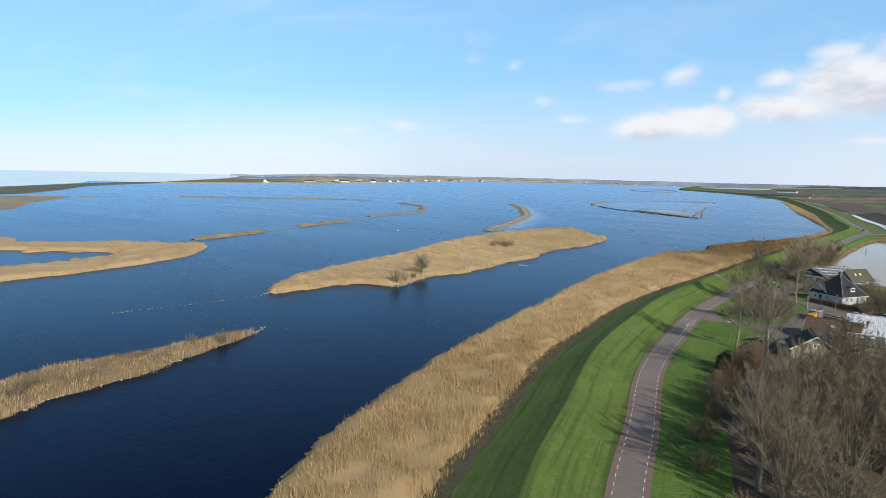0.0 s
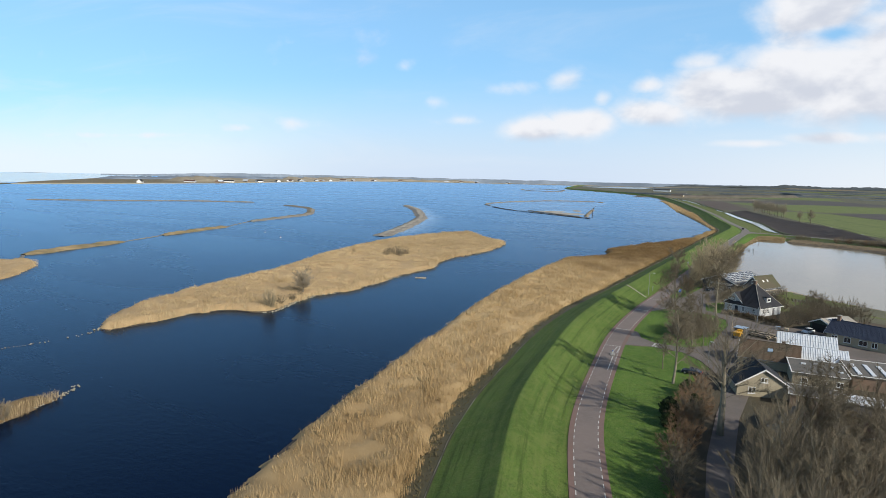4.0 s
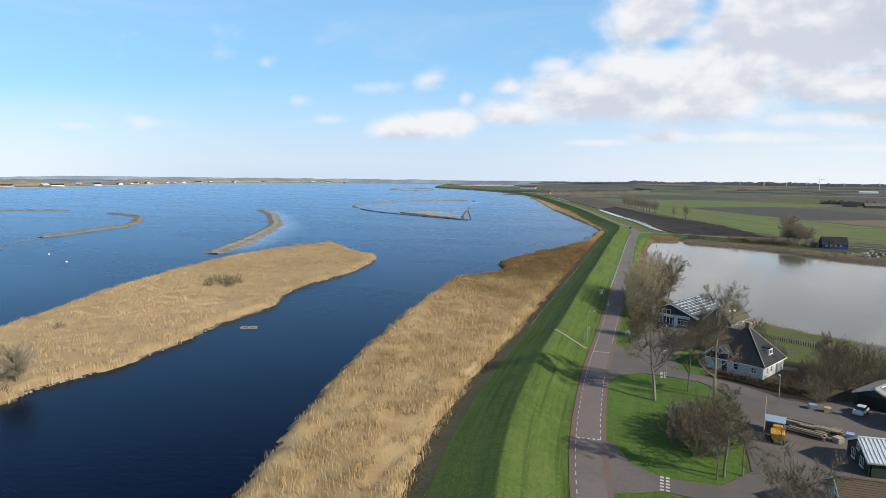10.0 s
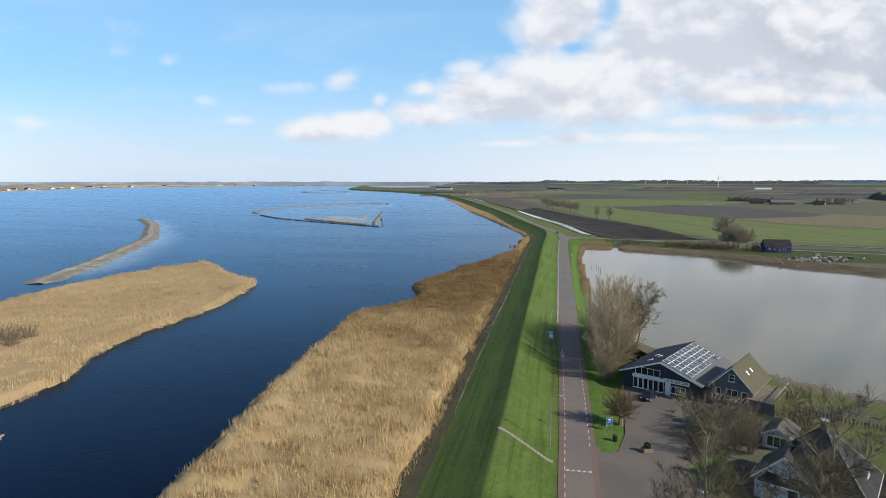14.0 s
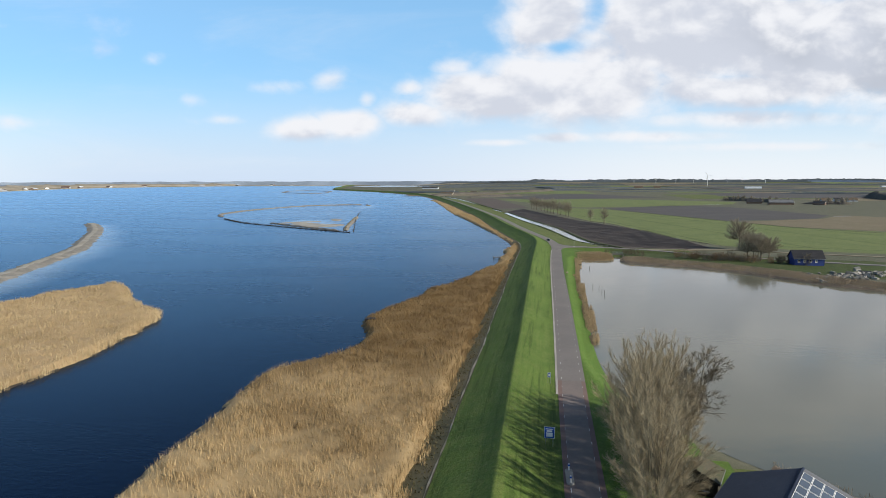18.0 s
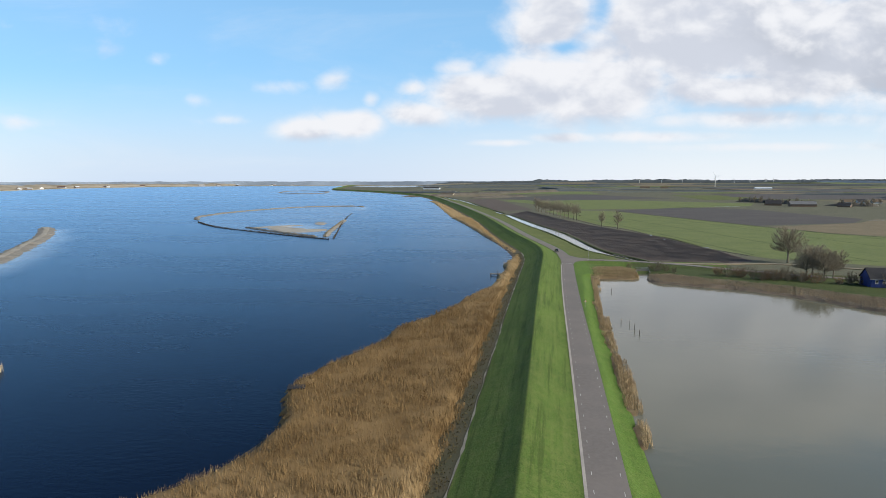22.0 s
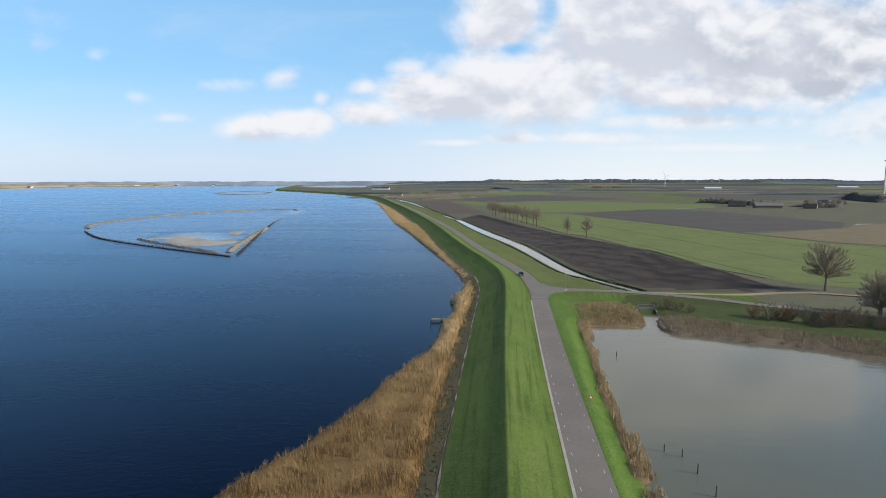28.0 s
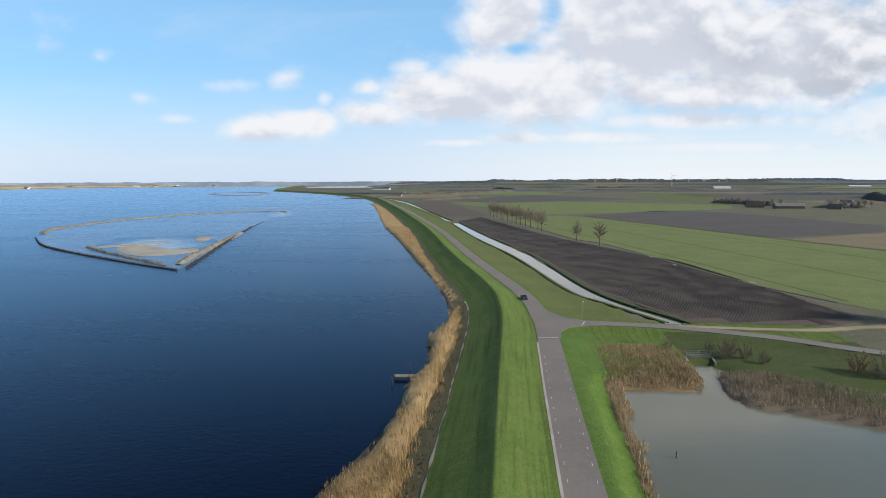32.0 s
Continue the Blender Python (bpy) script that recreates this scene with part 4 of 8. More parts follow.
# stones along the islands' edges
def stone_edge(line, count, seed, label, size=(0.14, 0.38), mat="gravel"):
    rs = np.random.RandomState(seed)
    p = spline(line, 0.5)
    v, f = [], []
    for n in range(count):
        c = p[rs.randint(len(p))] + rs.normal(0, 0.35, 2)
        s, m = rs.uniform(*size), len(v)
        v += [(c[0] + s * dx * rs.uniform(0.7, 1.2), c[1] + s * dy * rs.uniform(0.7, 1.2), z * s * rs.uniform(0.7, 1.3)) for dx, dy, z in ((-1, -0.8, -0.6), (1, -0.9, -0.6), (0.9, 0.9, -0.6), (-0.9, 0.8, -0.6), (-0.6, -0.5, 0.8), (0.6, -0.4, 0.9), (0.5, 0.6, 0.7), (-0.5, 0.5, 0.9))]
        f += [(m + 4, m + 5, m + 6, m + 7), (m, m + 1, m + 5, m + 4), (m + 1, m + 2, m + 6, m + 5), (m + 2, m + 3, m + 7, m + 6), (m + 3, m, m + 4, m + 7)]
    tagged(mesh_object("edge_stones", v, f, [M[mat]]), label, "stones", kind="stuff")


stone_edge([(-93, -169), (-91, -155), (-91, -145), (-86, -133), (-75, -129), (-77, -121), (-82, -105), (-80, -84), (-85, -52)], 420, 1, "pale stones along the island's edge")
stone_edge([(-91, -170), (-91, -180), (-93, -195), (-95, -213)], 70, 2, "line of dark stones just above the water", (0.10, 0.24), "stone")
stone_edge([(-20, -285), (-33, -253), (-37, -244), (-39, -234), (-41, -226), (-45, -216), (-52, -198), (-56, -192)], 260, 3, "pale stones along the spit's edge", (0.10, 0.24))
# ---- side roads, markings, fields ----
def lane(name, line, wide, z, mat, label, category="road", step=2.0):
    """A road along a line, draped on the given heights (one, or one for each point)."""
    p = spline([(x, y, zz) for (x, y), zz in zip(line, z if isinstance(z, (list, tuple)) else [z] * len(line))], step)
    t = np.gradient(p[:, :2], axis=0)
    t /= np.linalg.norm(t, axis=1, keepdims=True)
    nrm = np.stack([t[:, 1], -t[:, 0]], 1) * wide / 2
    n = len(p)
    v = np.vstack([np.c_[p[:, :2] - nrm, p[:, 2]], np.c_[p[:, :2] + nrm, p[:, 2]], np.c_[p[:, :2] - nrm, p[:, 2] - 0.3], np.c_[p[:, :2] + nrm, p[:, 2] - 0.3]])
    i = np.arange(n - 1)
    f = np.vstack([np.c_[i, i + n, i + n + 1, i + 1], np.c_[i + 2 * n, i, i + 1, i + 2 * n + 1], np.c_[i + n, i + 3 * n, i + 3 * n + 1, i + n + 1]])
    return structure(mesh_object(name, v, f, [mat]), label, category)


# the village yard: paved ground between the road and the houses
yard = sheet("yard", YARD, 1.86, M["yard"], "grey clinker-paved yard and lane between the houses", "pavement", thick=0.6)
for v in yard.data.vertices:  # the mouths rise to the road
    if v.co.z > 1.8:
        v.co.z = float(np.interp(along(v.co.x, v.co.y)[1][0], [5.3, 8.0], [2.03, 1.86])) if -112 < v.co.y < -40 and v.co.x < 24 else 1.86
for rows in ([(2.5, 281), (6, 289), (12, 292.5), (22, 293.8), (36, 292), (57, 285.5), (77, 275), (110, 262), (160, 246), (230, 236)],):
    lane("side_road", rows, 4.4, [2.05, 2.03, 1.95, 1.9, 1.85, 1.6, 1.3, 1.05, 0.9, 0.8], M["asphalt_north"], "narrow grey asphalt side road across the polder")
sheet("junction", [(1, 276), (5.9, 276), (6.4, 283), (8.5, 288), (13, 290.5), (20, 291.8), (20, 295.8), (13, 296.5), (8, 300), (4.5, 306), (2.6, 312), (-1.5, 303), (0, 290)], 2.065, M["asphalt_north"], "grey asphalt road junction", "road", thick=0.4)
lane("farm_track", [(29, 298.5), (45, 297.5), (70, 297.5), (88, 303), (103, 303), (135, 292), (200, 276)], 2.6, 0.85, M["sand"], "pale sandy farm track", "road")

paint_lines = tagged(new("road_marking"), "white painted road markings on asphalt", "road marking", kind="structure")


def dash(pts, z=2.075):
    v = [(x, y, z) for x, y in pts]
    return mesh_object("dash", v, [tuple(range(len(v)))], [M["paint"]], parent=paint_lines)


def road_point(k, d):
    return ROAD[k] + d * NOR[k]


def arc_dashes(lo, hi, d, length, gap, wide=0.10):
    run, end = float(lo), float(hi)
    fine = lambda s, off: np.array([np.interp(s, np.arange(len(ROAD)), (ROAD + off * NOR)[:, n]) for n in (0, 1)])
    vs, fs = [], []
    while run < end:
        a, b = run, run + length / 2.0
        c = [fine(a, d - wide), fine(a, d + wide), fine(b, d + wide), fine(b, d - wide)]
        fs.append(tuple(range(len(vs), len(vs) + 4)))
        vs += [(x, y, 2.075) for x, y in c]
        run = b + gap / 2.0
    for f in fs:
        mesh_object("dash", [vs[n] for n in f], [(0, 1, 2, 3)], [M["paint"]], parent=paint_lines)


arc_dashes(k_at(-262), k_at(6), 0.85, 1.1, 1.3, 0.06)
arc_dashes(k_at(-262), k_at(-112), 4.35, 1.1, 1.3, 0.06)
arc_dashes(k_at(-94), k_at(-63), 4.35, 1.1, 1.3, 0.06)
arc_dashes(k_at(-38), k_at(6), 4.35, 1.1, 1.3, 0.06)
arc_dashes(k_at(14), k_at(268), 0.75, 1.0, 4.0, 0.035)
arc_dashes(k_at(14), k_at(268), 4.45, 1.0, 4.0, 0.035)
for y in (-110, -93, -65, -45):
    k = k_at(y)
    for n in range(5):
        a = 1.0 + n * 0.72
        p, q = road_point(k, a), road_point(k, a + 0.45)
        side = TAN[k] * 0.2
        dash([p - side, q - side, q + side, p + side])
k = k_at(276)
for n in range(6):
    p, q = road_point(k, 0.4 + n * 0.78), road_point(k, 0.9 + n * 0.78)
    dash([p - TAN[k] * 0.22, q - TAN[k] * 0.22, q + TAN[k] * 0.22, p + TAN[k] * 0.22])
for n in range(5):
    a = np.array([11.8, 290.6]) + n * np.array([0.25, 0.95])
    dash([a, a + (0.45, -0.1), a + (0.6, 0.4), a + (0.15, 0.5)], 2.085)
for cx, cy in ((26.0, -57.2), (26.8, -103.4)):
    for n in range(5):
        for m in range(2):
            a = np.array([cx + m * 0.7, cy + n * 0.85 - 1.2])
            dash([a, a + (0.45, 0), a + (0.45, 0.45), a + (0, 0.45)], 1.875)
# concrete drainage edge along the road's west side, north of the village
ribbon("concrete_edge", k_at(40), k_at(274), -0.42, -0.005, 0.052, M["kerb"], "pale concrete kerb strip along the road", "kerb")
# the pale gravel line at the dike's foot
KS = np.arange(0, k_at(330), 1)
gl = ROAD[KS] - (17.4 + 0.5 * (rough(ROAD[KS, 0], ROAD[KS, 1], 7.0) - 0.5)[:, None]) * NOR[KS]
wv = 0.02 + np.clip(rough(ROAD[KS, 0], ROAD[KS, 1], 2.4) - 0.30, 0, 1)[:, None] * np.interp(ROAD[KS, 1], [-170, -60, 40], [0.12, 0.22, 0.42])[:, None]
gv = np.vstack([np.c_[gl - wv * NOR[KS], 0.945 - 0.16 * wv[:, 0]], np.c_[gl + wv * NOR[KS], 0.985 + 0.30 * wv[:, 0]]])
gi = np.arange(len(KS) - 1)
structure(mesh_object("gravel_line", gv, np.c_[gi, gi + len(KS), gi + len(KS) + 1, gi + 1], [M["gravel"]]), "pale gravel line along the foot of the dike", "path")


def field(name, outline, mat, label, z=0.56):
    ob = sheet(name, outline, z, mat, label, "field")
    for v in ob.data.vertices:
        lift = float(far_lift(v.co.x, v.co.y))
        v.co.z += lift + (1.0 if lift > 0 else 0.0)
    return ob


DARK = [(42.5, 304), (80, 304), (92, 314), (87, 350), (70, 435), (23, 543), (-10, 640), (-51, 785), (-68, 715), (-64, 694), (-28, 560), (1.5, 456), (22.5, 352)]
field("ploughed_field", DARK, M["soil"], "dark ploughed arable field")
field("winter_wheat_field", [(103, 326), (97, 336), (81, 375), (66, 440), (47, 512), (30, 545), (14, 610), (-8, 700), (-30, 790), (13, 812), (56, 793), (120, 650), (159, 561), (191, 492), (420, 330), (420, 250), (240, 282), (150, 305)], M["wheat"], "bright green field of young winter wheat")
field("ploughed_field_far", [(58, 812), (164, 928), (234, 885), (291, 682), (258, 620), (161, 566), (120, 660)], M["soil_far"], "distant dark ploughed field", 0.60)
field("stubble_field", [(166, 553), (262, 618), (300, 680), (520, 520), (520, 400), (420, 340), (194, 495)], M["stubble"], "pale brown stubble field", 0.60)
field("meadow_middle", [(-132, 1168), (-46, 1318), (300, 1100), (266, 990), (120, 880), (22, 838), (-53, 1010)], M["wheat"], "green meadow in the distance", 0.60)
field("ploughed_strip", [(-207, 1225), (-153, 1270), (-47, 825), (-70, 790), (-90, 785)], M["soil"], "dark ploughed strip by the ditch", 0.58)
field("ploughed_far_north", [(-150, 1317), (12, 1737), (216, 1370), (-62, 1171)], M["soil_far"], "distant dark ploughed field", 0.62)
field("canal_meadow", [(28, 300), (8, 352), (-12, 448), (-40, 552), (-72, 680), (-98, 800), (-214, 1190), (-246, 1190), (-130, 790), (-70, 640), (-18, 430), (4, 345), (16, 302)], M["meadow"], "green grass strip between road and ditch", 0.54)
# ridges of the ploughed land, each a long low prism
ways = np.array([-0.262, 0.965])
cross = np.array([0.965, 0.262])
rv, rf = [], []
dpoly = np.array(DARK, float)
for n in range(-40, 75):
    base = np.array([42, 304.0]) + cross * n * 0.95
    ts = np.arange(-20, 520, 6.0)
    pts = base + ts[:, None] * ways
    hit, far = inside(pts[:, 0], pts[:, 1], dpoly)
    ok = hit & (far > 1.2)
    for a in np.flatnonzero(ok[:-1] & ok[1:]):
        p, q = pts[a], pts[a + 1]
        h0, h1 = (0.65 + 0.09 * float(rough(c[0], c[1], 5.0)) for c in (p, q))
        m = len(rv)
        rv += [(*(p - cross * 0.36), 0.54), (*p, h0), (*(p + cross * 0.36), 0.54), (*(q - cross * 0.36), 0.54), (*q, h1), (*(q + cross * 0.36), 0.54)]
        rf += [(m, m + 1, m + 4, m + 3), (m + 1, m + 2, m + 5, m + 4)]
tagged(mesh_object("furrows", rv, rf, [M["soil"]]), "long dark ridges of ploughed soil", "furrows", kind="stuff")
# a chequer of farther fields
rs = np.random.RandomState(21)
for n in range(46):
    cy = 900 + 3600 * (n / 46.0) ** 1.3
    cx = rs.uniform(-0.28, 0.95) * cy + 120
    if (-200 < cx < 330 and cy < 1400) or cx < -0.36 * cy + 20:
        continue
    wx, wy, sk = rs.uniform(70, 260), rs.uniform(60, 200) * (0.5 + cy / 2500), rs.uniform(-0.3, 0.1)
    q = [(cx - wx, cy - wy), (cx + wx, cy - wy * 0.9), (cx + wx + sk * wy, cy + wy), (cx - wx + sk * wy, cy + wy * 0.9)]
    kind = rs.choice(["soil", "wheat", "meadow", "stubble", "stubble"])
    label = {"soil": "far dark ploughed field", "wheat": "far green wheat field", "meadow": "far green meadow", "stubble": "far pale stubble field"}[kind]
    field("far_field", q, M["soil_far" if kind == "soil" else kind], label, 0.64 + 0.012 * n)
# ditches that part the fields
for line in ([(96, 338), (80, 376), (64, 442), (45, 514), (28, 546), (12, 610), (-12, 702), (-34, 792)], [(192, 492), (160, 562), (120, 655), (58, 806)], [(420, 332), (262, 425), (192, 492)], [(14.5, 303), (4.5, 330), (-18, 424), (-72, 636), (-120, 790)]):
    lane("field_ditch", line, 1.8, 0.66, M["rough"], "narrow field ditch with rough yellow grass", "ditch", 6.0)

for line in ([(36, 303), (22, 330), (12, 352), (-9, 448), (-38, 552), (-70, 686)], [(43, 303), (21.5, 351), (0.5, 456), (-28.5, 560), (-62, 690)], [(-80, 722), (-104, 800), (-155, 975), (-215, 1180), (-300, 1420)], [(-72, 718), (-96, 800), (-146, 978), (-205, 1184), (-291, 1424)]):
    lane("canal_bank", line, 1.3, 0.60, M["bank"], "dark overgrown bank of a ditch", "ditch", 5.0)
# drilling lines across the young wheat
for a, b in (((100, 340), (20, 640)), ((150, 322), (40, 700)), ((215, 300), (90, 690)), ((290, 285), (150, 570)), ((118, 332), (400, 262)), ((132, 560), (330, 395))):
    lane("tractor_track", [a, ((a[0] + b[0]) / 2 + 1.5, (a[1] + b[1]) / 2), b], 0.9, 0.575, M["bank"], "faint tractor track across a wheat field", "track", 8.0)

# ---- dams, sand banks and islands in the lake ----
def dam(name, line, wide, tall, mat, label, step=4.0, seed=0, top=None):
    """A low rubble dam: an uneven ridge along a line, with stones on it."""
    rs = np.random.RandomState(seed)
    p = spline(line, step)
    t = np.gradient(p, axis=0)
    t /= np.linalg.norm(t, axis=1, keepdims=True)
    nrm = np.stack([t[:, 1], -t[:, 0]], 1)
    n = len(p)
    rings = []
    for off, z in ((-1.0, -0.3), (-0.62, 0.45), (-0.25, 0.95), (0.25, 1.0), (0.62, 0.5), (1.0, -0.3)):
        wob = 1 + 0.5 * (rs.rand(n) - 0.5)
        ends = np.minimum(1, np.minimum(np.arange(n) + 0.6, n - np.arange(n) - 0.4) / 2.0)
        rings.append(np.c_[p + nrm * (off * wide / 2 * wob * (0.4 + 0.6 * ends))[:, None], z * tall * (0.7 + 0.6 * rs.rand(n)) * ends - 0.05])
    v = np.vstack(rings)
    i = np.arange(n - 1)
    f = np.vstack([np.c_[i + r * n, i + (r + 1) * n, i + (r + 1) * n + 1, i + r * n + 1] for r in range(5)])
    ob = mesh_object(name, v, f, [mat, top or mat], np.repeat([0, 0, 1, 0, 0], n - 1))
    return tagged(ob, label, "stone dam")


def flat_isle(name, outline, z, mat, label, category="sand bank", closed=True):
    """A low bank with a sloping rim and an uneven top."""
    p = spline(outline, 4.0, True)
    c = p.mean(0)
    n = len(p)
    rings = [np.c_[c + (p - c) * s, np.full(n, h)] for s, h in ((1.06, -0.3), (1.0, 0.05), (0.9, z * 0.8), (0.5, z))]
    for r in rings[2:]:
        r[:, 2] += 0.3 * z * (rough(r[:, 0], r[:, 1], 6.0) - 0.5)
    v = np.vstack(rings + [np.array([[c[0], c[1], z]])])
    i = np.arange(n)
    j = (i + 1) % n
    f = [tuple(q) for r in range(3) for q in np.c_[i + r * n, j + r * n, j + (r + 1) * n, i + (r + 1) * n].tolist()] + [(int(a) + 3 * n, int(b) + 3 * n, 4 * n) for a, b in zip(i, j)]
    return tagged(mesh_object(name, v, f, [mat], smooth=True), label, category)


dam("stone_dam", [(-251, -116), (-262, -85), (-272, -57)], 9, 1.4, M["sand_grass"], "low dam overgrown with pale dry grass", seed=1)
dam("stone_dam", [(-289, -22), (-302, 12), (-315, 48)], 8, 1.3, M["sand_grass"], "low dam overgrown with pale dry grass", seed=2)
dam("stone_dam", [(-343, 92), (-360, 145), (-378, 192), (-412, 232), (-446, 266), (-480, 284), (-521, 298)], 10, 1.3, M["stone"], "hooked grey stone dam", seed=3, top=M["sand_grass"])
dam("stone_dam", [(-781, 120), (-706, 195), (-667, 262), (-598, 317)], 9, 1.2, M["stone"], "distant low stone dam", seed=4)
dam("stone_dam", [(-225, -130), (-236, -124), (-251, -116)], 2.5, 0.5, M["stone"], "line of low stones just above the water", seed=5)
dam("stone_dam", [(-272, -57), (-281, -38), (-289, -22)], 2.0, 0.4, M["stone"], "line of low stones just above the water", seed=6)
dam("stone_dam", [(-315, 48), (-330, 70), (-343, 92)], 2.0, 0.4, M["stone"], "line of low stones just above the water", seed=7)
CRES = [(-192, 72), (-214, 122), (-245, 185), (-278, 246), (-318, 300), (-360, 356), (-408, 410), (-432, 432)]
dam("crescent_dam", CRES, 14, 1.4, M["stone"], "curved stone dam with a pale gravel top", seed=8, top=M["gravel_pale"])
# the sharp-cornered basin: a stone dam behind, rows of timber piles in front, sand banks inside
dam("stone_dam", [(-366, 552), (-380, 570), (-398, 608), (-410, 690), (-405, 770), (-388, 840), (-352, 878), (-316, 890)], 7, 1.3, M["stone"], "long curved stone dam round a shallow basin", seed=9)
dam("stone_dam", [(-316, 890), (-305, 878), (-300, 862)], 8, 1.2, M["sand_grass"], "short stone dam overgrown with grass", seed=10)
dam("stone_dam", [(-167, 402), (-180, 442), (-198, 505), (-218, 575)], 6, 1.4, M["stone"], "low dam overgrown with pale dry grass", seed=11, top=M["sand_grass"])
dam("stone_dam", [(-172, 399), (-196, 416), (-226, 437), (-262, 466), (-268, 476)], 4, 1.1, M["stone"], "low eroded dam of earth and stones", seed=12, top=M["sand"])
flat_isle("sand_bank", [(-205, 432), (-228, 446), (-246, 470), (-236, 480), (-214, 470), (-205, 462), (-196, 470), (-188, 456), (-192, 440)], 0.35, M["wet_flat"], "wet grey sand bank inside the basin")
flat_isle("sand_bank", [(-262, 474), (-255, 468), (-236, 486), (-230, 505), (-244, 500)], 0.3, M["wet_flat"], "wet grey sand bank inside the basin")
flat_isle("sand_bank", [(-214, 510), (-226, 520), (-234, 545), (-222, 538)], 0.25, M["wet_flat"], "wet grey sand bank inside the basin")
pile_bm = bmesh.new()
bmesh.ops.create_cone(pile_bm, cap_ends=True, segments=6, radius1=0.26, radius2=0.22, depth=1.9)
pile_me = bpy.data.meshes.new("timber_post")
pile_bm.to_mesh(pile_me)
pile_me.materials.append(M["dark_wood"])
for line in ([(-157, 384), (-193, 404), (-254, 441), (-300, 474), (-345, 520)], [(-156, 390), (-172, 438), (-200, 520), (-236, 632), (-256, 700)]):
    row = tagged(new("timber_groyne"), "row of dark timber piles standing in the water", "groyne")
    pts = spline(line, 1.7)
    for q in pts[:150]:
        ob = new("timber_post", pile_me)
        ob.parent = row
        ob.matrix_basis = pose(q[0], q[1], 0.1 + 0.25 * random.random(), 0, 0, random.random() * 90)
    w2 = np.vstack([np.c_[pts, np.full(len(pts), 0.45)], np.c_[pts + 0.22, np.full(len(pts), 0.45)], np.c_[pts, np.full(len(pts), -0.3)], np.c_[pts + 0.22, np.full(len(pts), -0.3)]])
    n = len(pts)
    i = np.arange(n - 1)
    mesh_object("plank_wall", w2, np.vstack([np.c_[i, i + n, i + n + 1, i + 1], np.c_[i, i + 1, i + 2 * n + 1, i + 2 * n], np.c_[i + n, i + 3 * n, i + 3 * n + 1, i + n + 1]]), [M["dark_wood"]], parent=row)
dam("stone_dam", [(-900, 1795), (-820, 1720), (-745, 1690), (-735, 1760), (-760, 1830)], 12, 1.5, M["stone"], "distant stone dam round a basin", seed=14, step=12)
dam("stone_dam", [(-900, 1795), (-985, 2020), (-955, 2110), (-820, 2000), (-760, 1830)], 12, 1.5, M["stone"], "distant stone dam round a basin", seed=15, step=12)
flat_isle("sand_spit", [(-551, -139), (-674, -82), (-786, -15), (-821, -19), (-830, -64), (-787, -120), (-700, -170), (-600, -200)], 0.8, M["sand"], "pale sandy spit in the lake")
dam("sand_bar", [(-786, -15), (-811, 31), (-812, 64)], 8, 0.5, M["sand"], "thin bar of sand in the lake", seed=16)
flat_isle("far_dike", [(-886, -65), (-1033, 42), (-1301, 190), (-1580, 440), (-1640, 430), (-1480, 250), (-1145, -20), (-980, -160)], 2.2, M["rough"], "distant green dike across the lake", "dike")
sheet("far_sea", [(-1160, -60), (-1240, 20), (-1523, 229), (-1785, 339), (-1640, 420), (-2400, 1150), (-4800, 3000), (-4800, -1800), (-1500, -700)], 0.05, M["calm"], "calm water beyond the far dike, painted pale with reflected sky", "water")
# pale shallows inside the basin and along the crescent
def shelf(name, line, wide, label, z=0.02, full=1.0):
    """A band of shallow water along a line, deepest at its outer rims. wide: how far it reaches on either side."""
    p = spline(line, 6.0)
    t = np.gradient(p, axis=0)
    t /= np.linalg.norm(t, axis=1, keepdims=True)
    nrm = np.stack([t[:, 1], -t[:, 0]], 1)
    n = len(p)
    ends = np.clip(np.minimum(np.arange(n), n - 1 - np.arange(n)) / 5.0, 0, 1)
    wob = 0.75 + 0.5 * rough(p[:, 0], p[:, 1], 25.0)
    offs, deep = [-wide[0], -wide[0] * 0.5, 0, wide[1] * 0.5, wide[1]], [0, 0.5, 1, 0.5, 0]
    v = np.vstack([np.c_[p + nrm * (o * wob)[:, None], np.full(n, z)] for o in offs])
    d = np.concatenate([full * k * ends for k in deep])
    i = np.arange(n - 1)
    f = np.vstack([np.c_[i + r * n, i + (r + 1) * n, i + (r + 1) * n + 1, i + r * n + 1] for r in range(4)])
    ob = mesh_object(name, v, f, [M["shallow"]])
    lay = ob.data.uv_layers.new(name="depth")
    at = np.zeros(len(ob.data.loops), np.int32)
    ob.data.loops.foreach_get("vertex_index", at)
    lay.data.foreach_set("uv", np.stack([d[at], 0 * d[at]], 1).astype(np.float32).ravel())
    return structure(ob, label, "water")


shelf("shallow_strip", CRES, (4, 26), "pale shallow water beside the curved stone dam")
shelf("shallow_strip", [(-330, 905), (-305, 880), (-290, 840), (-268, 760)], (12, 30), "pale shallow water beside the basin", 0.022, 0.8)
shelf("shallow_strip", [(-190, 455), (-215, 470), (-240, 500), (-262, 540)], (32, 34), "pale shallow water round the sand banks", 0.030, 1.0)
basin = sheet("shallow_basin", [(-158, 388), (-193, 406), (-254, 443), (-300, 476), (-345, 522), (-366, 552), (-382, 572), (-400, 608), (-412, 690), (-407, 770), (-390, 842), (-352, 880), (-316, 891), (-256, 702), (-236, 634), (-200, 522), (-172, 440)], 0.02, M["shallow"], "pale shallow water inside the basin", "water")
basin_map = basin.data.uv_layers.new(name="depth")
basin_map.data.foreach_set("uv", np.tile([0.36, 0.0], len(basin.data.loops)).astype(np.float32))

# a worn timber jetty in the reed
jetty = tagged(new("jetty"), "small weathered timber jetty at the reed's edge", "jetty")


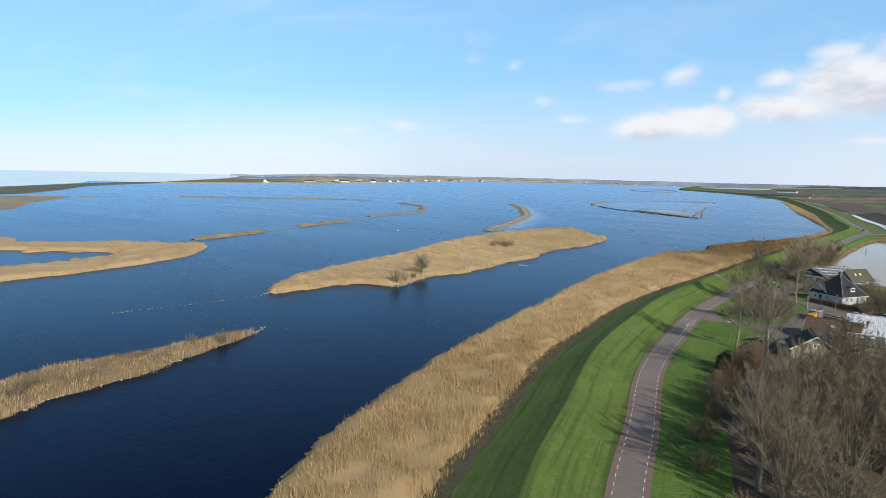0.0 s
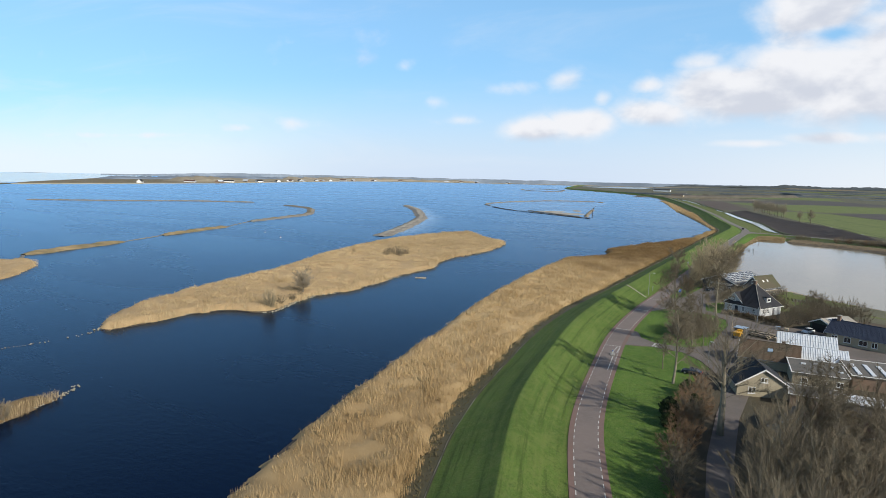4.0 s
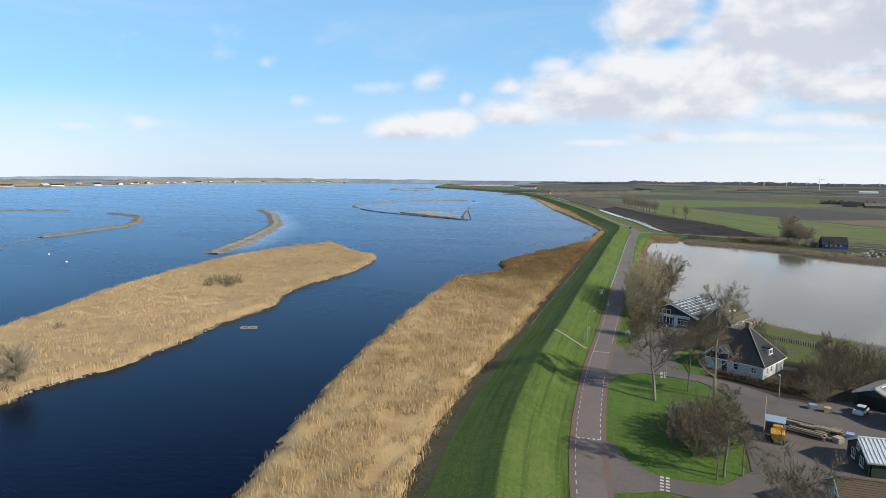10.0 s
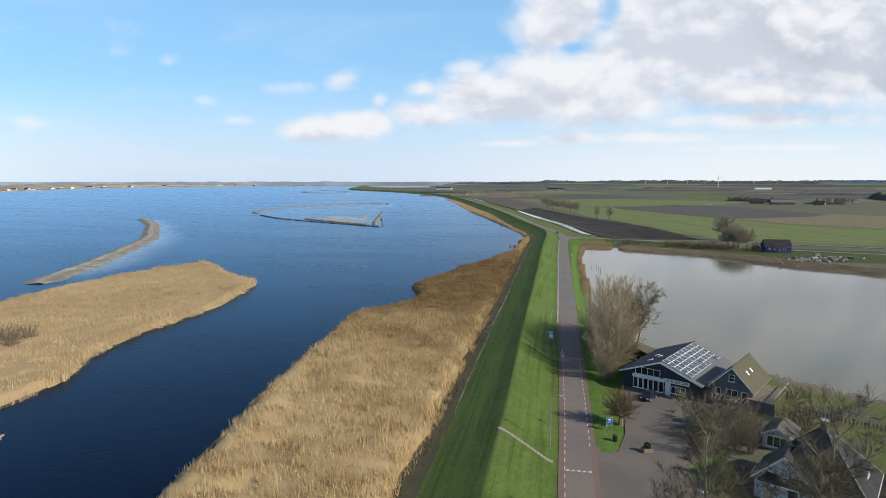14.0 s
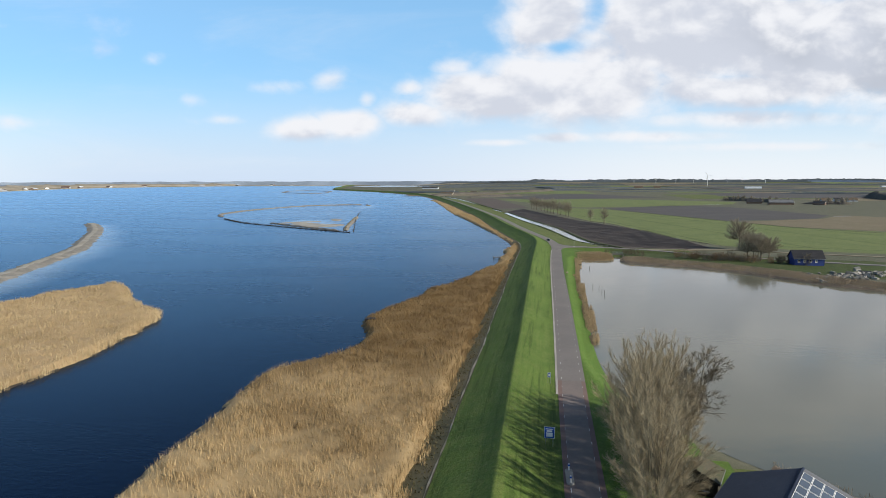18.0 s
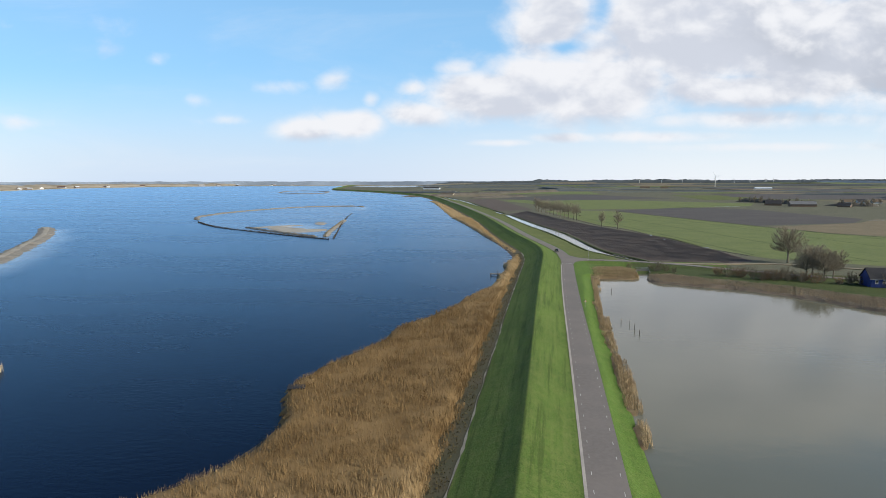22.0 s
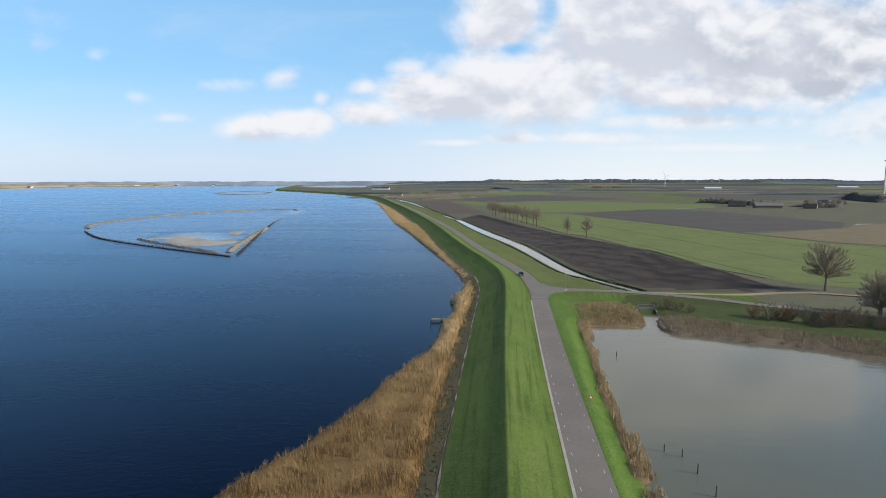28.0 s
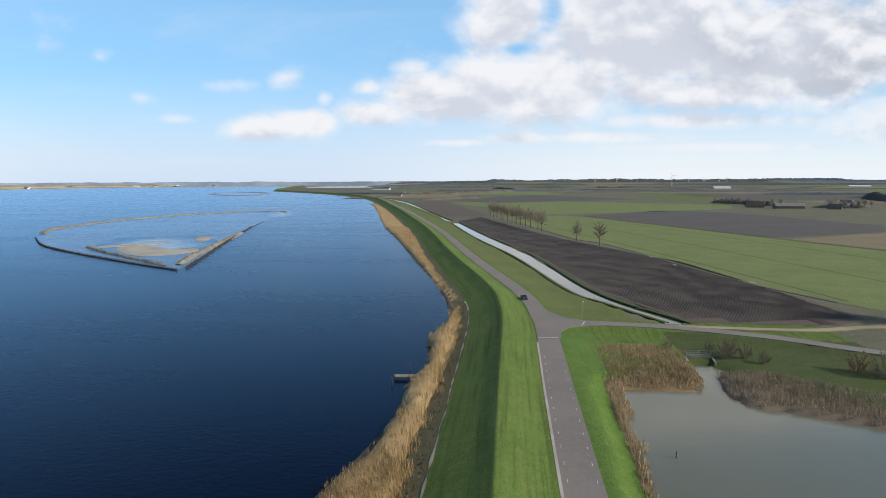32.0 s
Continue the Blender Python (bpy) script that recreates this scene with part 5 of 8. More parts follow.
def box_bm(bm, x0, y0, z0, x1, y1, z1, m=None):
    v = [bm.verts.new(Vector((x, y, z)) if m is None else m @ Vector((x, y, z))) for z in (z0, z1) for x, y in ((x0, y0), (x1, y0), (x1, y1), (x0, y1))]
    for f in ((3, 2, 1, 0), (4, 5, 6, 7), (0, 1, 5, 4), (1, 2, 6, 5), (2, 3, 7, 6), (3, 0, 4, 7)):
        bm.faces.new([v[k] for k in f])
    return v


def part(name, bm, mat, parent=None, label="", bevel=0.0):
    if bevel:
        bmesh.ops.bevel(bm, geom=bm.edges[:], offset=bevel, segments=1, affect="EDGES", clamp_overlap=True)
    bmesh.ops.recalc_face_normals(bm, faces=bm.faces)
    me = bpy.data.meshes.new(name)
    bm.to_mesh(me)
    bm.free()
    for m in mat if isinstance(mat, (list, tuple)) else [mat]:
        me.materials.append(m)
    ob = new(name, me)
    if parent is not None:
        ob.parent = parent
    if label:
        ob["label"] = label
    return ob


def box_part(name, dims, mat, parent, label="", bevel=0.0, m=None):
    bm = bmesh.new()
    box_bm(bm, *dims, m)
    return part(name, bm, mat, parent, label, bevel)


def tube_bm(bm, points, radii, sides=6, caps=True):
    rings = []
    for k, p in enumerate(points):
        p = Vector(p)
        a = Vector(points[max(k - 1, 0)])
        b = Vector(points[min(k + 1, len(points) - 1)])
        d = (b - a).normalized()
        u = d.orthogonal().normalized()
        w_ = d.cross(u)
        rings.append([bm.verts.new(p + radii[k] * (math.cos(2 * math.pi * s / sides) * u + math.sin(2 * math.pi * s / sides) * w_)) for s in range(sides)])
    for r0, r1 in zip(rings, rings[1:]):
        for s in range(sides):
            bm.faces.new((r0[s], r0[(s + 1) % sides], r1[(s + 1) % sides], r1[s]))
    if caps:
        bm.faces.new(rings[0][::-1])
        bm.faces.new(rings[-1])


jetty.matrix_basis = pose(-25.2, 248.6, 0.0, 0, 0, 8)
for n in range(11):
    box_part("plank", (-3.4 + n * 0.6, -0.8, 0.62, -2.85 + n * 0.6, 0.8, 0.70), M["wood_grey"], jetty)
for sx in (-3.2, -0.4, 2.4):
    for sy in (-0.75, 0.75):
        bm = bmesh.new()
        tube_bm(bm, [(sx, sy, -1.0), (sx, sy, 0.95)], [0.11, 0.10])
        part("post", bm, M["dark_wood"], jetty)
box_part("beam", (-3.4, -0.82, 0.5, 3.6, -0.68, 0.62), M["dark_wood"], jetty)
box_part("beam", (-3.4, 0.68, 0.5, 3.6, 0.82, 0.62), M["dark_wood"], jetty)


def mooring_post(x, y, tall, label):
    ob = tagged(new("mooring_post"), label, "post", group="mooring posts")
    bm = bmesh.new()
    tube_bm(bm, [(0, 0, -1.2), (0.02, 0, tall)], [0.09, 0.075], 7)
    part("shaft", bm, M["dark_wood"], ob)
    bm = bmesh.new()
    tube_bm(bm, [(0.02, 0, tall - 0.12), (0.02, 0, tall + 0.04)], [0.10, 0.08], 7)
    part("cap", bm, M["wood_grey"], ob, "weathered post top")
    ob.matrix_basis = pose(x, y, 0)
    return ob


for x, y, h in ((-26.4, 253.7, 1.6), (-28.2, 244.2, 1.5), (21.7, 160.6, 1.7), (18.7, 167.4, 1.3), (20.9, 165.8, 1.4), (22.3, 154.4, 1.6), (19.1, 218.1, 1.2)):
    mooring_post(x, y, h, "weathered dark timber post standing in the water")
# a dark floating box at the reed's tip and a raft of driftwood
hide = tagged(new("bird_hide"), "small dark wooden box at the edge of the reed", "box")
hide.matrix_basis = pose(-45.5, 95.5, 0, 0, 0, 20)
box_part("wall", (-1.5, -1.0, -0.2, 1.5, 1.0, 1.5), M["dark_wood"], hide, bevel=0.05)
box_part("lid", (-1.65, -1.15, 1.5, 1.65, 1.15, 1.66), M["roof_dark"], hide, bevel=0.03)
raft = tagged(new("driftwood_raft"), "raft of pale driftwood planks floating on the lake", "raft")
raft.matrix_basis = pose(-76, -50, 0.02, 0, 0, 25)
for n, (a, b, c, d) in enumerate(((-2.0, -0.9, 2.2, -0.6), (-2.2, 0.7, 1.9, 1.0), (-2.1, -0.9, -1.8, 1.0), (1.6, -0.8, 1.9, 1.1), (-0.2, -0.9, 0.1, 0.9))):
    box_part("plank", (a, b, 0.0 + 0.05 * (n > 1), c, d, 0.16 + 0.05 * (n > 1)), M["wood_pale"], raft)
# the sluice where the pond meets the ditch
sluice = tagged(new("sluice"), "small concrete sluice with a railing below the side road", "sluice")
sluice.matrix_basis = pose(35.2, 268, 0.0, 0, 0, -4)
box_part("headwall", (-2.6, 0, -0.8, 2.6, 0.6, 1.5), M["stone"], sluice)
box_part("wing_wall", (-3.0, -3.5, -0.8, -2.6, 0.6, 1.0), M["stone"], sluice)
box_part("wing_wall", (2.6, -3.5, -0.8, 3.0, 0.6, 1.0), M["stone"], sluice)
# black plate on the solid headwall, painted shade of the culvert
box_part("opening", (-1.2, -0.03, -0.6, 1.2, 0.02, 0.75), M["black"], sluice, "black plate for the shade in the culvert mouth")
for z in (1.85, 2.3):
    box_part("rail", (-2.6, 0.25, z, 2.6, 0.33, z + 0.08), M["steel"], sluice, "grey steel railing bar")
for x in (-2.5, 0, 2.5):
    box_part("post", (x - 0.05, 0.24, 1.5, x + 0.05, 0.34, 2.38), M["steel"], sluice)

# ---- bare winter trees and shrubs ----
class Wood:
    """Collects tapered branches and flat twigs."""

    def __init__(self, seed):
        self.r = random.Random(seed)
        self.v, self.f, self.tv, self.tf = [], [], [], []

    def tube(self, pts, radii, sides):
        base = len(self.v)
        for k, p in enumerate(pts):
            d = (pts[min(k + 1, len(pts) - 1)] - pts[max(k - 1, 0)]).normalized()
            u = d.orthogonal().normalized()
            c = d.cross(u)
            for s in range(sides):
                a = 2 * math.pi * s / sides
                self.v.append(p + radii[k] * (math.cos(a) * u + math.sin(a) * c))
        for k in range(len(pts) - 1):
            for s in range(sides):
                a, b = base + k * sides + s, base + k * sides + (s + 1) % sides
                self.f.append((a, b, b + sides, a + sides))

    def twig(self, p, d, length, wide):
        side = d.cross(Vector((self.r.uniform(-1, 1), self.r.uniform(-1, 1), self.r.uniform(-1, 1)))).normalized() * wide
        bend = Vector((self.r.uniform(-1, 1), self.r.uniform(-1, 1), self.r.uniform(-0.3, 0.8))) * length * 0.12
        m = len(self.tv)
        self.tv += [p - side, p + side, p + d * length + bend]
        self.tf.append((m, m + 1, m + 2))

    def grow(self, p, d, length, radius, level, spec):
        r = self.r
        segs = (5, 3, 2, 2)[min(level, 3)]
        pts, radii = [p], [radius]
        for k in range(segs):
            lift = spec["lift"][min(level, len(spec["lift"]) - 1)]
            d = (d + Vector((r.gauss(0, spec["wild"]), r.gauss(0, spec["wild"]), r.gauss(0, spec["wild"]) + lift))).normalized()
            pts.append(pts[-1] + d * length / segs)
            radii.append(max(radius * (1 - (k + 1) / segs * 0.82), 0.005))
        self.tube(pts, radii, (7, 4, 3, 3)[min(level, 3)])
        kids = spec["kids"][level] if level < len(spec["kids"]) else 0
        lo = spec["from"][level] if level < len(spec["from"]) else 0.2
        for n in range(kids):
            s = lo + (1 - lo) * (n + r.random()) / kids
            k = min(int(s * segs), segs - 1)
            q = pts[k].lerp(pts[k + 1], s * segs - k)
            axis = (pts[k + 1] - pts[k]).normalized()
            turn = r.uniform(0, 2 * math.pi)
            u = axis.orthogonal().normalized()
            out = math.cos(turn) * u + math.sin(turn) * axis.cross(u)
            open_ = radians(r.uniform(*spec["spread"][min(level, len(spec["spread"]) - 1)]))
            nd = (axis * math.cos(open_) + out * math.sin(open_)).normalized()
            taper = 1 - spec["cone"] * (s - lo) / (1 - lo + 1e-6)
            nl = length * spec["ratio"][min(level, len(spec["ratio"]) - 1)] * taper * r.uniform(0.75, 1.2)
            if level + 1 < len(spec["kids"]):
                self.grow(q, nd, nl, max(radii[k] * 0.42, 0.008), level + 1, spec)
            else:
                for _ in range(spec["twigs"]):
                    jd = (nd + Vector((r.gauss(0, 0.4), r.gauss(0, 0.4), r.gauss(0.1, 0.35)))).normalized()
                    self.twig(q, jd, nl * r.uniform(0.6, 1.3), spec.get("thin", 0.015))
        return pts


KINDS = {
    # tall park tree, thin young tree
    "tall": dict(kids=(20, 8, 6), ratio=(0.36, 0.50, 0.75), spread=((32, 62), (30, 60), (20, 60)), lift=(0.02, 0.10, 0.06), wild=0.09, cone=0.30, twigs=12, thin=0.010, **{"from": (0.26, 0.25, 0.2)}),
    "thin": dict(kids=(12, 6, 4), ratio=(0.24, 0.5, 0.8), spread=((25, 50), (25, 55), (20, 60)), lift=(0.02, 0.10, 0.05), wild=0.07, cone=0.5, twigs=6, **{"from": (0.3, 0.2, 0.2)}),
}


def tree_thing(name, kind, tall, radius, seed, label, category="tree", bark="bark", twig="twig"):
    spec = KINDS[kind]
    wood = Wood(seed)
    wood.grow(Vector((0, 0, -0.3)), Vector((0, 0, 1)), tall * 0.8, radius, 0, spec)
    root = tagged(new(name), label, category)
    mesh_object("trunk", [tuple(v) for v in wood.v], wood.f, [M[bark]], parent=root)
    tw = np.array([tuple(v) for v in wood.tv])
    mesh_object("crown", tw, np.array(wood.tf), [M[twig]], parent=root)
    return root


def crown_tree(name, tall, wide, fork, girth, counts, seed, label, category="tree", bark="bark", twig="twig", thin=0.015, low=0.25, up=0.4, twig_size=0.16):
    """A tree or bush with a full crown: limbs that bend out from the fork to the crown's rim, side branches, and fine twigs."""
    wood = Wood(seed)
    r = wood.r
    limbs, subs, twigs = counts
    half = (1 - low) * tall / 2
    heart = Vector((0, 0, low * tall + half))
    if fork > 0.5:
        top = Vector((r.uniform(-0.3, 0.3), r.uniform(-0.3, 0.3), tall * 0.72))
        pts = [Vector((0, 0, -0.3)), Vector((0.03, 0.02, fork * 0.5)), Vector((0.06, 0, fork)), Vector((0, 0, fork)).lerp(top, 0.5), top]
        wood.tube(pts, [girth * 1.15, girth * 0.95, girth * 0.8, girth * 0.45, 0.03], 7)
    for n in range(limbs):
        az = n * 2.399963 + r.uniform(-0.35, 0.35)
        q = -0.75 + 1.7 * (n + r.random()) / limbs
        ring = math.sqrt(max(0.06, 1 - q * q))
        reach = r.uniform(0.62, 1.04)
        target = heart + Vector((math.cos(az) * wide * ring, math.sin(az) * wide * ring, half * q)) * reach
        if fork > 0.5:
            start = Vector((0, 0, min(fork + r.random() * (target.z - fork) * 0.55, tall * 0.66) if target.z > fork else fork * 0.9))
        else:
            start = Vector((math.cos(az) * wide * 0.30 * ring * r.random(), math.sin(az) * wide * 0.30 * ring * r.random(), -0.15))
        span = (target - start).length
        mid = start.lerp(target, 0.5) + Vector((-math.cos(az) * 0.10 * span, -math.sin(az) * 0.10 * span, 0.16 * span)) + Vector((r.gauss(0, 0.05), r.gauss(0, 0.05), 0)) * span
        bend = lambda t: start * (1 - t) ** 2 + mid * (2 * t * (1 - t)) + target * t * t
        thick = max(0.014, girth * 0.27 * (span / tall + 0.2))
        wood.tube([bend(t) for t in (0, 0.3, 0.6, 1.0)], [thick, thick * 0.72, thick * 0.42, 0.006], 4)
        for m in range(subs):
            t = 0.22 + 0.78 * (m + r.random()) / subs
            a = bend(t)
            out = (a - Vector((0, 0, heart.z * 0.55))).normalized()
            d = (out * 0.8 + (target - start).normalized() * 0.5 + Vector((r.gauss(0, 0.55), r.gauss(0, 0.55), r.gauss(0, 0.35) + up * 0.6))).normalized()
            lng = wide * r.uniform(0.20, 0.42) * (1.15 - 0.5 * t)
            b = a + d * lng
            wood.tube([a, b], [max(0.007, thick * 0.22), 0.003], 3)
            for k in range(twigs):
                f = (k + r.random()) / twigs
                td = (d + Vector((r.gauss(0, 0.55), r.gauss(0, 0.55), r.gauss(0, 0.45) + up * 0.5))).normalized()
                wood.twig(a.lerp(b, 0.1 + 0.9 * f), td, wide * twig_size * r.uniform(0.5, 1.3), thin)
    root = tagged(new(name), label, category)
    mesh_object("trunk", [tuple(v) for v in wood.v], wood.f, [M[bark]], parent=root)
    mesh_object("crown", np.array([tuple(v) for v in wood.tv]), np.array(wood.tf), [M[twig]], parent=root)
    return root


MASTERS = {
    "tall_a": tree_thing("tree", "tall", 17.0, 0.25, 1, "tall bare winter tree with pale grey bark", bark="bark_pale"),
    "tall_b": tree_thing("tree", "tall", 16.0, 0.22, 2, "tall bare winter tree with pale grey bark", bark="bark_pale"),
    "wide_a": crown_tree("tree", 15.0, 6.0, 4.0, 0.36, (24, 9, 18), 3, "broad bare winter tree with spreading branches", bark="bark_pale", thin=0.011, low=0.24),
    "wide_b": crown_tree("tree", 13.0, 5.2, 3.0, 0.30, (26, 10, 28), 4, "broad bare winter tree with spreading branches", thin=0.012, low=0.2),
    "willow_a": crown_tree("willow", 15.0, 5.8, 0.0, 0.26, (62, 14, 46), 5, "tall bare willow with dense golden upright twigs", bark="bark", twig="twig_gold", thin=0.010, low=0.04, up=0.65, twig_size=0.15),
    "willow_b": crown_tree("willow", 14.0, 5.4, 0.0, 0.25, (58, 14, 46), 6, "tall bare willow with dense golden upright twigs", bark="bark", twig="twig_gold", thin=0.010, low=0.04, up=0.65, twig_size=0.15),
    "thin_a": tree_thing("tree", "thin", 10.0, 0.14, 7, "slender young bare tree on the grass"),
    "shrub_a": crown_tree("shrub", 4.4, 2.3, 0.0, 0.14, (22, 8, 18), 8, "tangled bare brown shrub on the bank", "shrub", thin=0.012, low=0.0, up=0.5, twig_size=0.24),
    "shrub_b": crown_tree("shrub", 3.6, 2.0, 0.0, 0.12, (22, 8, 18), 9, "reddish-brown bare shrub beside the lane", "shrub", twig="twig_red", thin=0.012, low=0.0, up=0.5, twig_size=0.24),
    "blossom": crown_tree("shrub", 4.2, 1.7, 0.0, 0.12, (16, 7, 16), 17, "bare shrub with pale blossom at the thicket's edge", "shrub", twig="blossom", thin=0.022, low=0.05, up=0.5, twig_size=0.16),
    "coppice_a": crown_tree("tree", 12.0, 4.4, 0.0, 0.34, (24, 10, 36), 12, "many-stemmed bare tree in a dense wood", bark="bark_pale", twig="coppice", thin=0.012, low=0.10, up=0.7),
    "coppice_b": crown_tree("tree", 11.0, 4.0, 0.0, 0.30, (24, 10, 34), 13, "many-stemmed bare tree in a dense wood", twig="twig", thin=0.012, low=0.10, up=0.7),
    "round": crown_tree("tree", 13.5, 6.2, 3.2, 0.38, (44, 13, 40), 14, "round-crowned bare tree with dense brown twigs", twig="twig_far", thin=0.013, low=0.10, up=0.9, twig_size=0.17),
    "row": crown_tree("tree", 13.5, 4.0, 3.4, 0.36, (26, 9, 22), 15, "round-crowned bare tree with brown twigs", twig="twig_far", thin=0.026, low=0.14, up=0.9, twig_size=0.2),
    "pollard": crown_tree("pollard_willow", 6.0, 2.9, 0.9, 0.42, (50, 11, 26), 10, "pollarded willow with a round head of brown twigs", twig="twig_red", thin=0.012, low=0.06, up=0.5),
}


def evergreen(name, tall, wide, seed, label):
    """A leafy bush: stems and many small leaves in an uneven clump."""
    rs = np.random.RandomState(seed)
    n = 1500
    a, z = rs.uniform(0, 2 * math.pi, n), rs.rand(n)
    rad = wide * np.sqrt(np.clip(1 - (2 * z - 0.75) ** 2 * 0.75, 0.05, 1)) * (0.55 + 0.45 * np.sqrt(rs.rand(n))) * (0.75 + 0.5 * rough(np.cos(a) * 3 + seed, z * 4, 0.9))
    c = np.stack([np.cos(a) * rad, np.sin(a) * rad, 0.15 + z * tall], 1)
    u, v = rs.normal(0, 1, (n, 3)), rs.normal(0, 1, (n, 3))
    u /= np.linalg.norm(u, axis=1, keepdims=True)
    v /= np.linalg.norm(v, axis=1, keepdims=True)
    s = rs.uniform(0.12, 0.26, (n, 1))
    pts = np.stack([c - u * s, c + v * s * 0.6, c + u * s, c - v * s * 0.6], 1).reshape(-1, 3)
    root = tagged(new(name), label, "bush")
    mesh_object("leaves", pts, np.arange(4 * n).reshape(-1, 4), [M["ever"]], parent=root)
    bm = bmesh.new()
    for k in range(5):
        q = 2 * math.pi * k / 5
        tube_bm(bm, [(0, 0, -0.2), (math.cos(q) * wide * 0.3, math.sin(q) * wide * 0.3, tall * 0.4), (math.cos(q) * wide * 0.5, math.sin(q) * wide * 0.5, tall * 0.75)], [0.08, 0.05, 0.02], 5)
    part("stems", bm, M["bark"], root)
    return root


MASTERS["ever"] = evergreen("evergreen_bush", 3.0, 1.6, 31, "dark evergreen bush beside the yard")
USED = set()


def plant(kind, x, y, size=1.0, turn=0.0, z=None, label="", group=""):
    m = Matrix.Translation((x, y, ground_at(x, y) if z is None else z)) @ Matrix.Rotation(radians(turn), 4, "Z")
    ob = MASTERS[kind]
    if kind not in USED:
        USED.add(kind)
    else:
        ob = copy_thing(ob, m)
    ob.matrix_basis = m @ Matrix.Diagonal((size, size, size, 1))
    tagged(ob, label, "", group)
    return ob


rt = random.Random(77)
GREEN = "trees on the grass verge"
plant("tall_a", 36.9, -129.5, 1.12, 20, group=GREEN)
plant("thin_a", 33.1, -121.0, 0.9, 50, group=GREEN)
plant("tall_b", 25.4, -71.8, 1.32, 130, group=GREEN)
plant("tall_a", 35.2, -66.8, 1.25, 200, group=GREEN)
plant("thin_a", 30.9, -64.7, 1.3, 140, group=GREEN)
plant("wide_a", 48.3, -150.5, 1.42, 0, label="large bare tree beside the lane")
# the wood at the south end
for n, (x, y) in enumerate([(61, -151), (58, -186), (60, -176), (57, -168), (63, -165), (67, -180), (64, -192), (72, -170), (58, -157), (68, -156), (75, -160), (80, -175), (59, -197), (69, -201), (76, -190), (84, -160), (69.5, -151.5), (90, -170), (79, -149), (59, -179), (62, -183), (66, -172), (70, -163), (58.5, -163), (63, -157), (73, -180), (78, -168), (60, -190), (64, -199), (65, -153), (78, -153), (57, -173)]):
    plant(("coppice_a", "coppice_b", "wide_b", "coppice_a", "tall_b")[n % 5], x + rt.uniform(-1, 1), y + rt.uniform(-1, 1), (1.28, 1.3, 1.1, 1.22, 0.95)[n % 5] * rt.uniform(0.85, 1.1), rt.uniform(0, 360), group="bare wood south of the houses")
for n, (x, y) in enumerate([(46, -172), (44, -163), (42.5, -152), (41.5, -144), (43.5, -138), (49, -186), (53, -196), (44, -157), (41, -137), (42.5, -131), (47.5, -177), (60, -204), (43, -147), (41.8, -140.5), (44.8, -154.5), (45, -160), (45.5, -166.5), (42.2, -149.5), (43.2, -134.5), (44, -143.5), (44.2, -150)]):
    plant("shrub_b" if n % 4 else "shrub_a", x + rt.uniform(-0.6, 0.6), y + rt.uniform(-0.6, 0.6), rt.uniform(0.85, 1.2), rt.uniform(0, 360), group="shrubs along the lane")
for x, y, s in ((40.5, -134.5, 0.9), (40.0, -147, 1.0), (41.0, -152, 0.8), (43, -142, 0.9)):
    plant("ever", x, y, s, x * 7)
# the big thicket on the green
for n, (x, y) in enumerate([(29, -90), (31.5, -92.5), (34, -91), (36, -87), (31, -86.5), (33.5, -84), (36.2, -82), (32, -80.5), (35, -77.5), (29.2, -85), (33, -88), (34.5, -86), (30.5, -88.5), (33.5, -81.5), (31, -83)]):
    plant("shrub_a", x, y, rt.uniform(1.1, 1.4), rt.uniform(0, 360), group="thicket on the green")
plant("blossom", 28.6, -82.5, 1.0, 0)
plant("blossom", 29.6, -79.8, 0.8, 100)
plant("thin_a", 36.8, -96.5, 0.95, 40, label="slender bare tree in front of the thicket")
plant("thin_a", 33.6, -99.0, 0.8, 80, label="slender bare tree in front of the thicket")
plant("tall_b", 34.5, -97.6, 0.85, 280, label="bare tree in front of the thicket")
for n, (x, y) in enumerate([(55, -55), (58, -52.5), (61, -50), (64.5, -47), (56.5, -48.5), (60, -45.5), (67, -42), (63.5, -41), (58.5, -39.5), (70, -48)]):
    plant("coppice_b", x, y, rt.uniform(0.55, 0.75), rt.uniform(0, 360), group="trees and shrubs behind the farmhouse", label="dense many-stemmed bare tree behind the farmhouse")
# by the hotel and the pond
plant("pollard", 19.9, -27.4, 1.0, 0)
for n, (k, x, y, s) in enumerate((("willow_a", 19.6, 1.5, 1.0), ("willow_b", 20.4, 9.5, 1.1), ("willow_a", 19.8, 17.5, 1.15), ("willow_b", 21.2, 25.5, 1.15), ("willow_a", 24.5, 31.0, 1.05), ("willow_b", 18.6, -5.0, 0.62))):
    plant(k, x, y, s, 55 * n, group="willows along the pond")
plant("tall_b", 26.6, 23.5, 1.0, 30, label="slender bare poplar beside the willows")
plant("tall_a", 24.0, 15.0, 0.8, 75, label="bare tree among the willows")
for n, (x, y) in enumerate([(31, -30), (33.5, -33), (36, -31.5), (38.5, -28.5), (34, -28), (37, -34), (31.5, -36), (35.5, -25.5), (33, -30.5), (35, -33.5), (37.5, -31), (32.5, -27.5), (38, -26)]):
    plant("coppice_a", x, y, rt.uniform(0.40, 0.55), rt.uniform(0, 360), group="tall shrubs in front of the hotel", label="tall bare shrub with upright twigs")
for x, y, s in ((33.2, -24.5, 0.95), (35.0, -23.0, 0.9), (31.8, -27.0, 0.7)):
    plant("ever", x, y, s, x * 11, label="dark evergreen bush in front of the hotel")
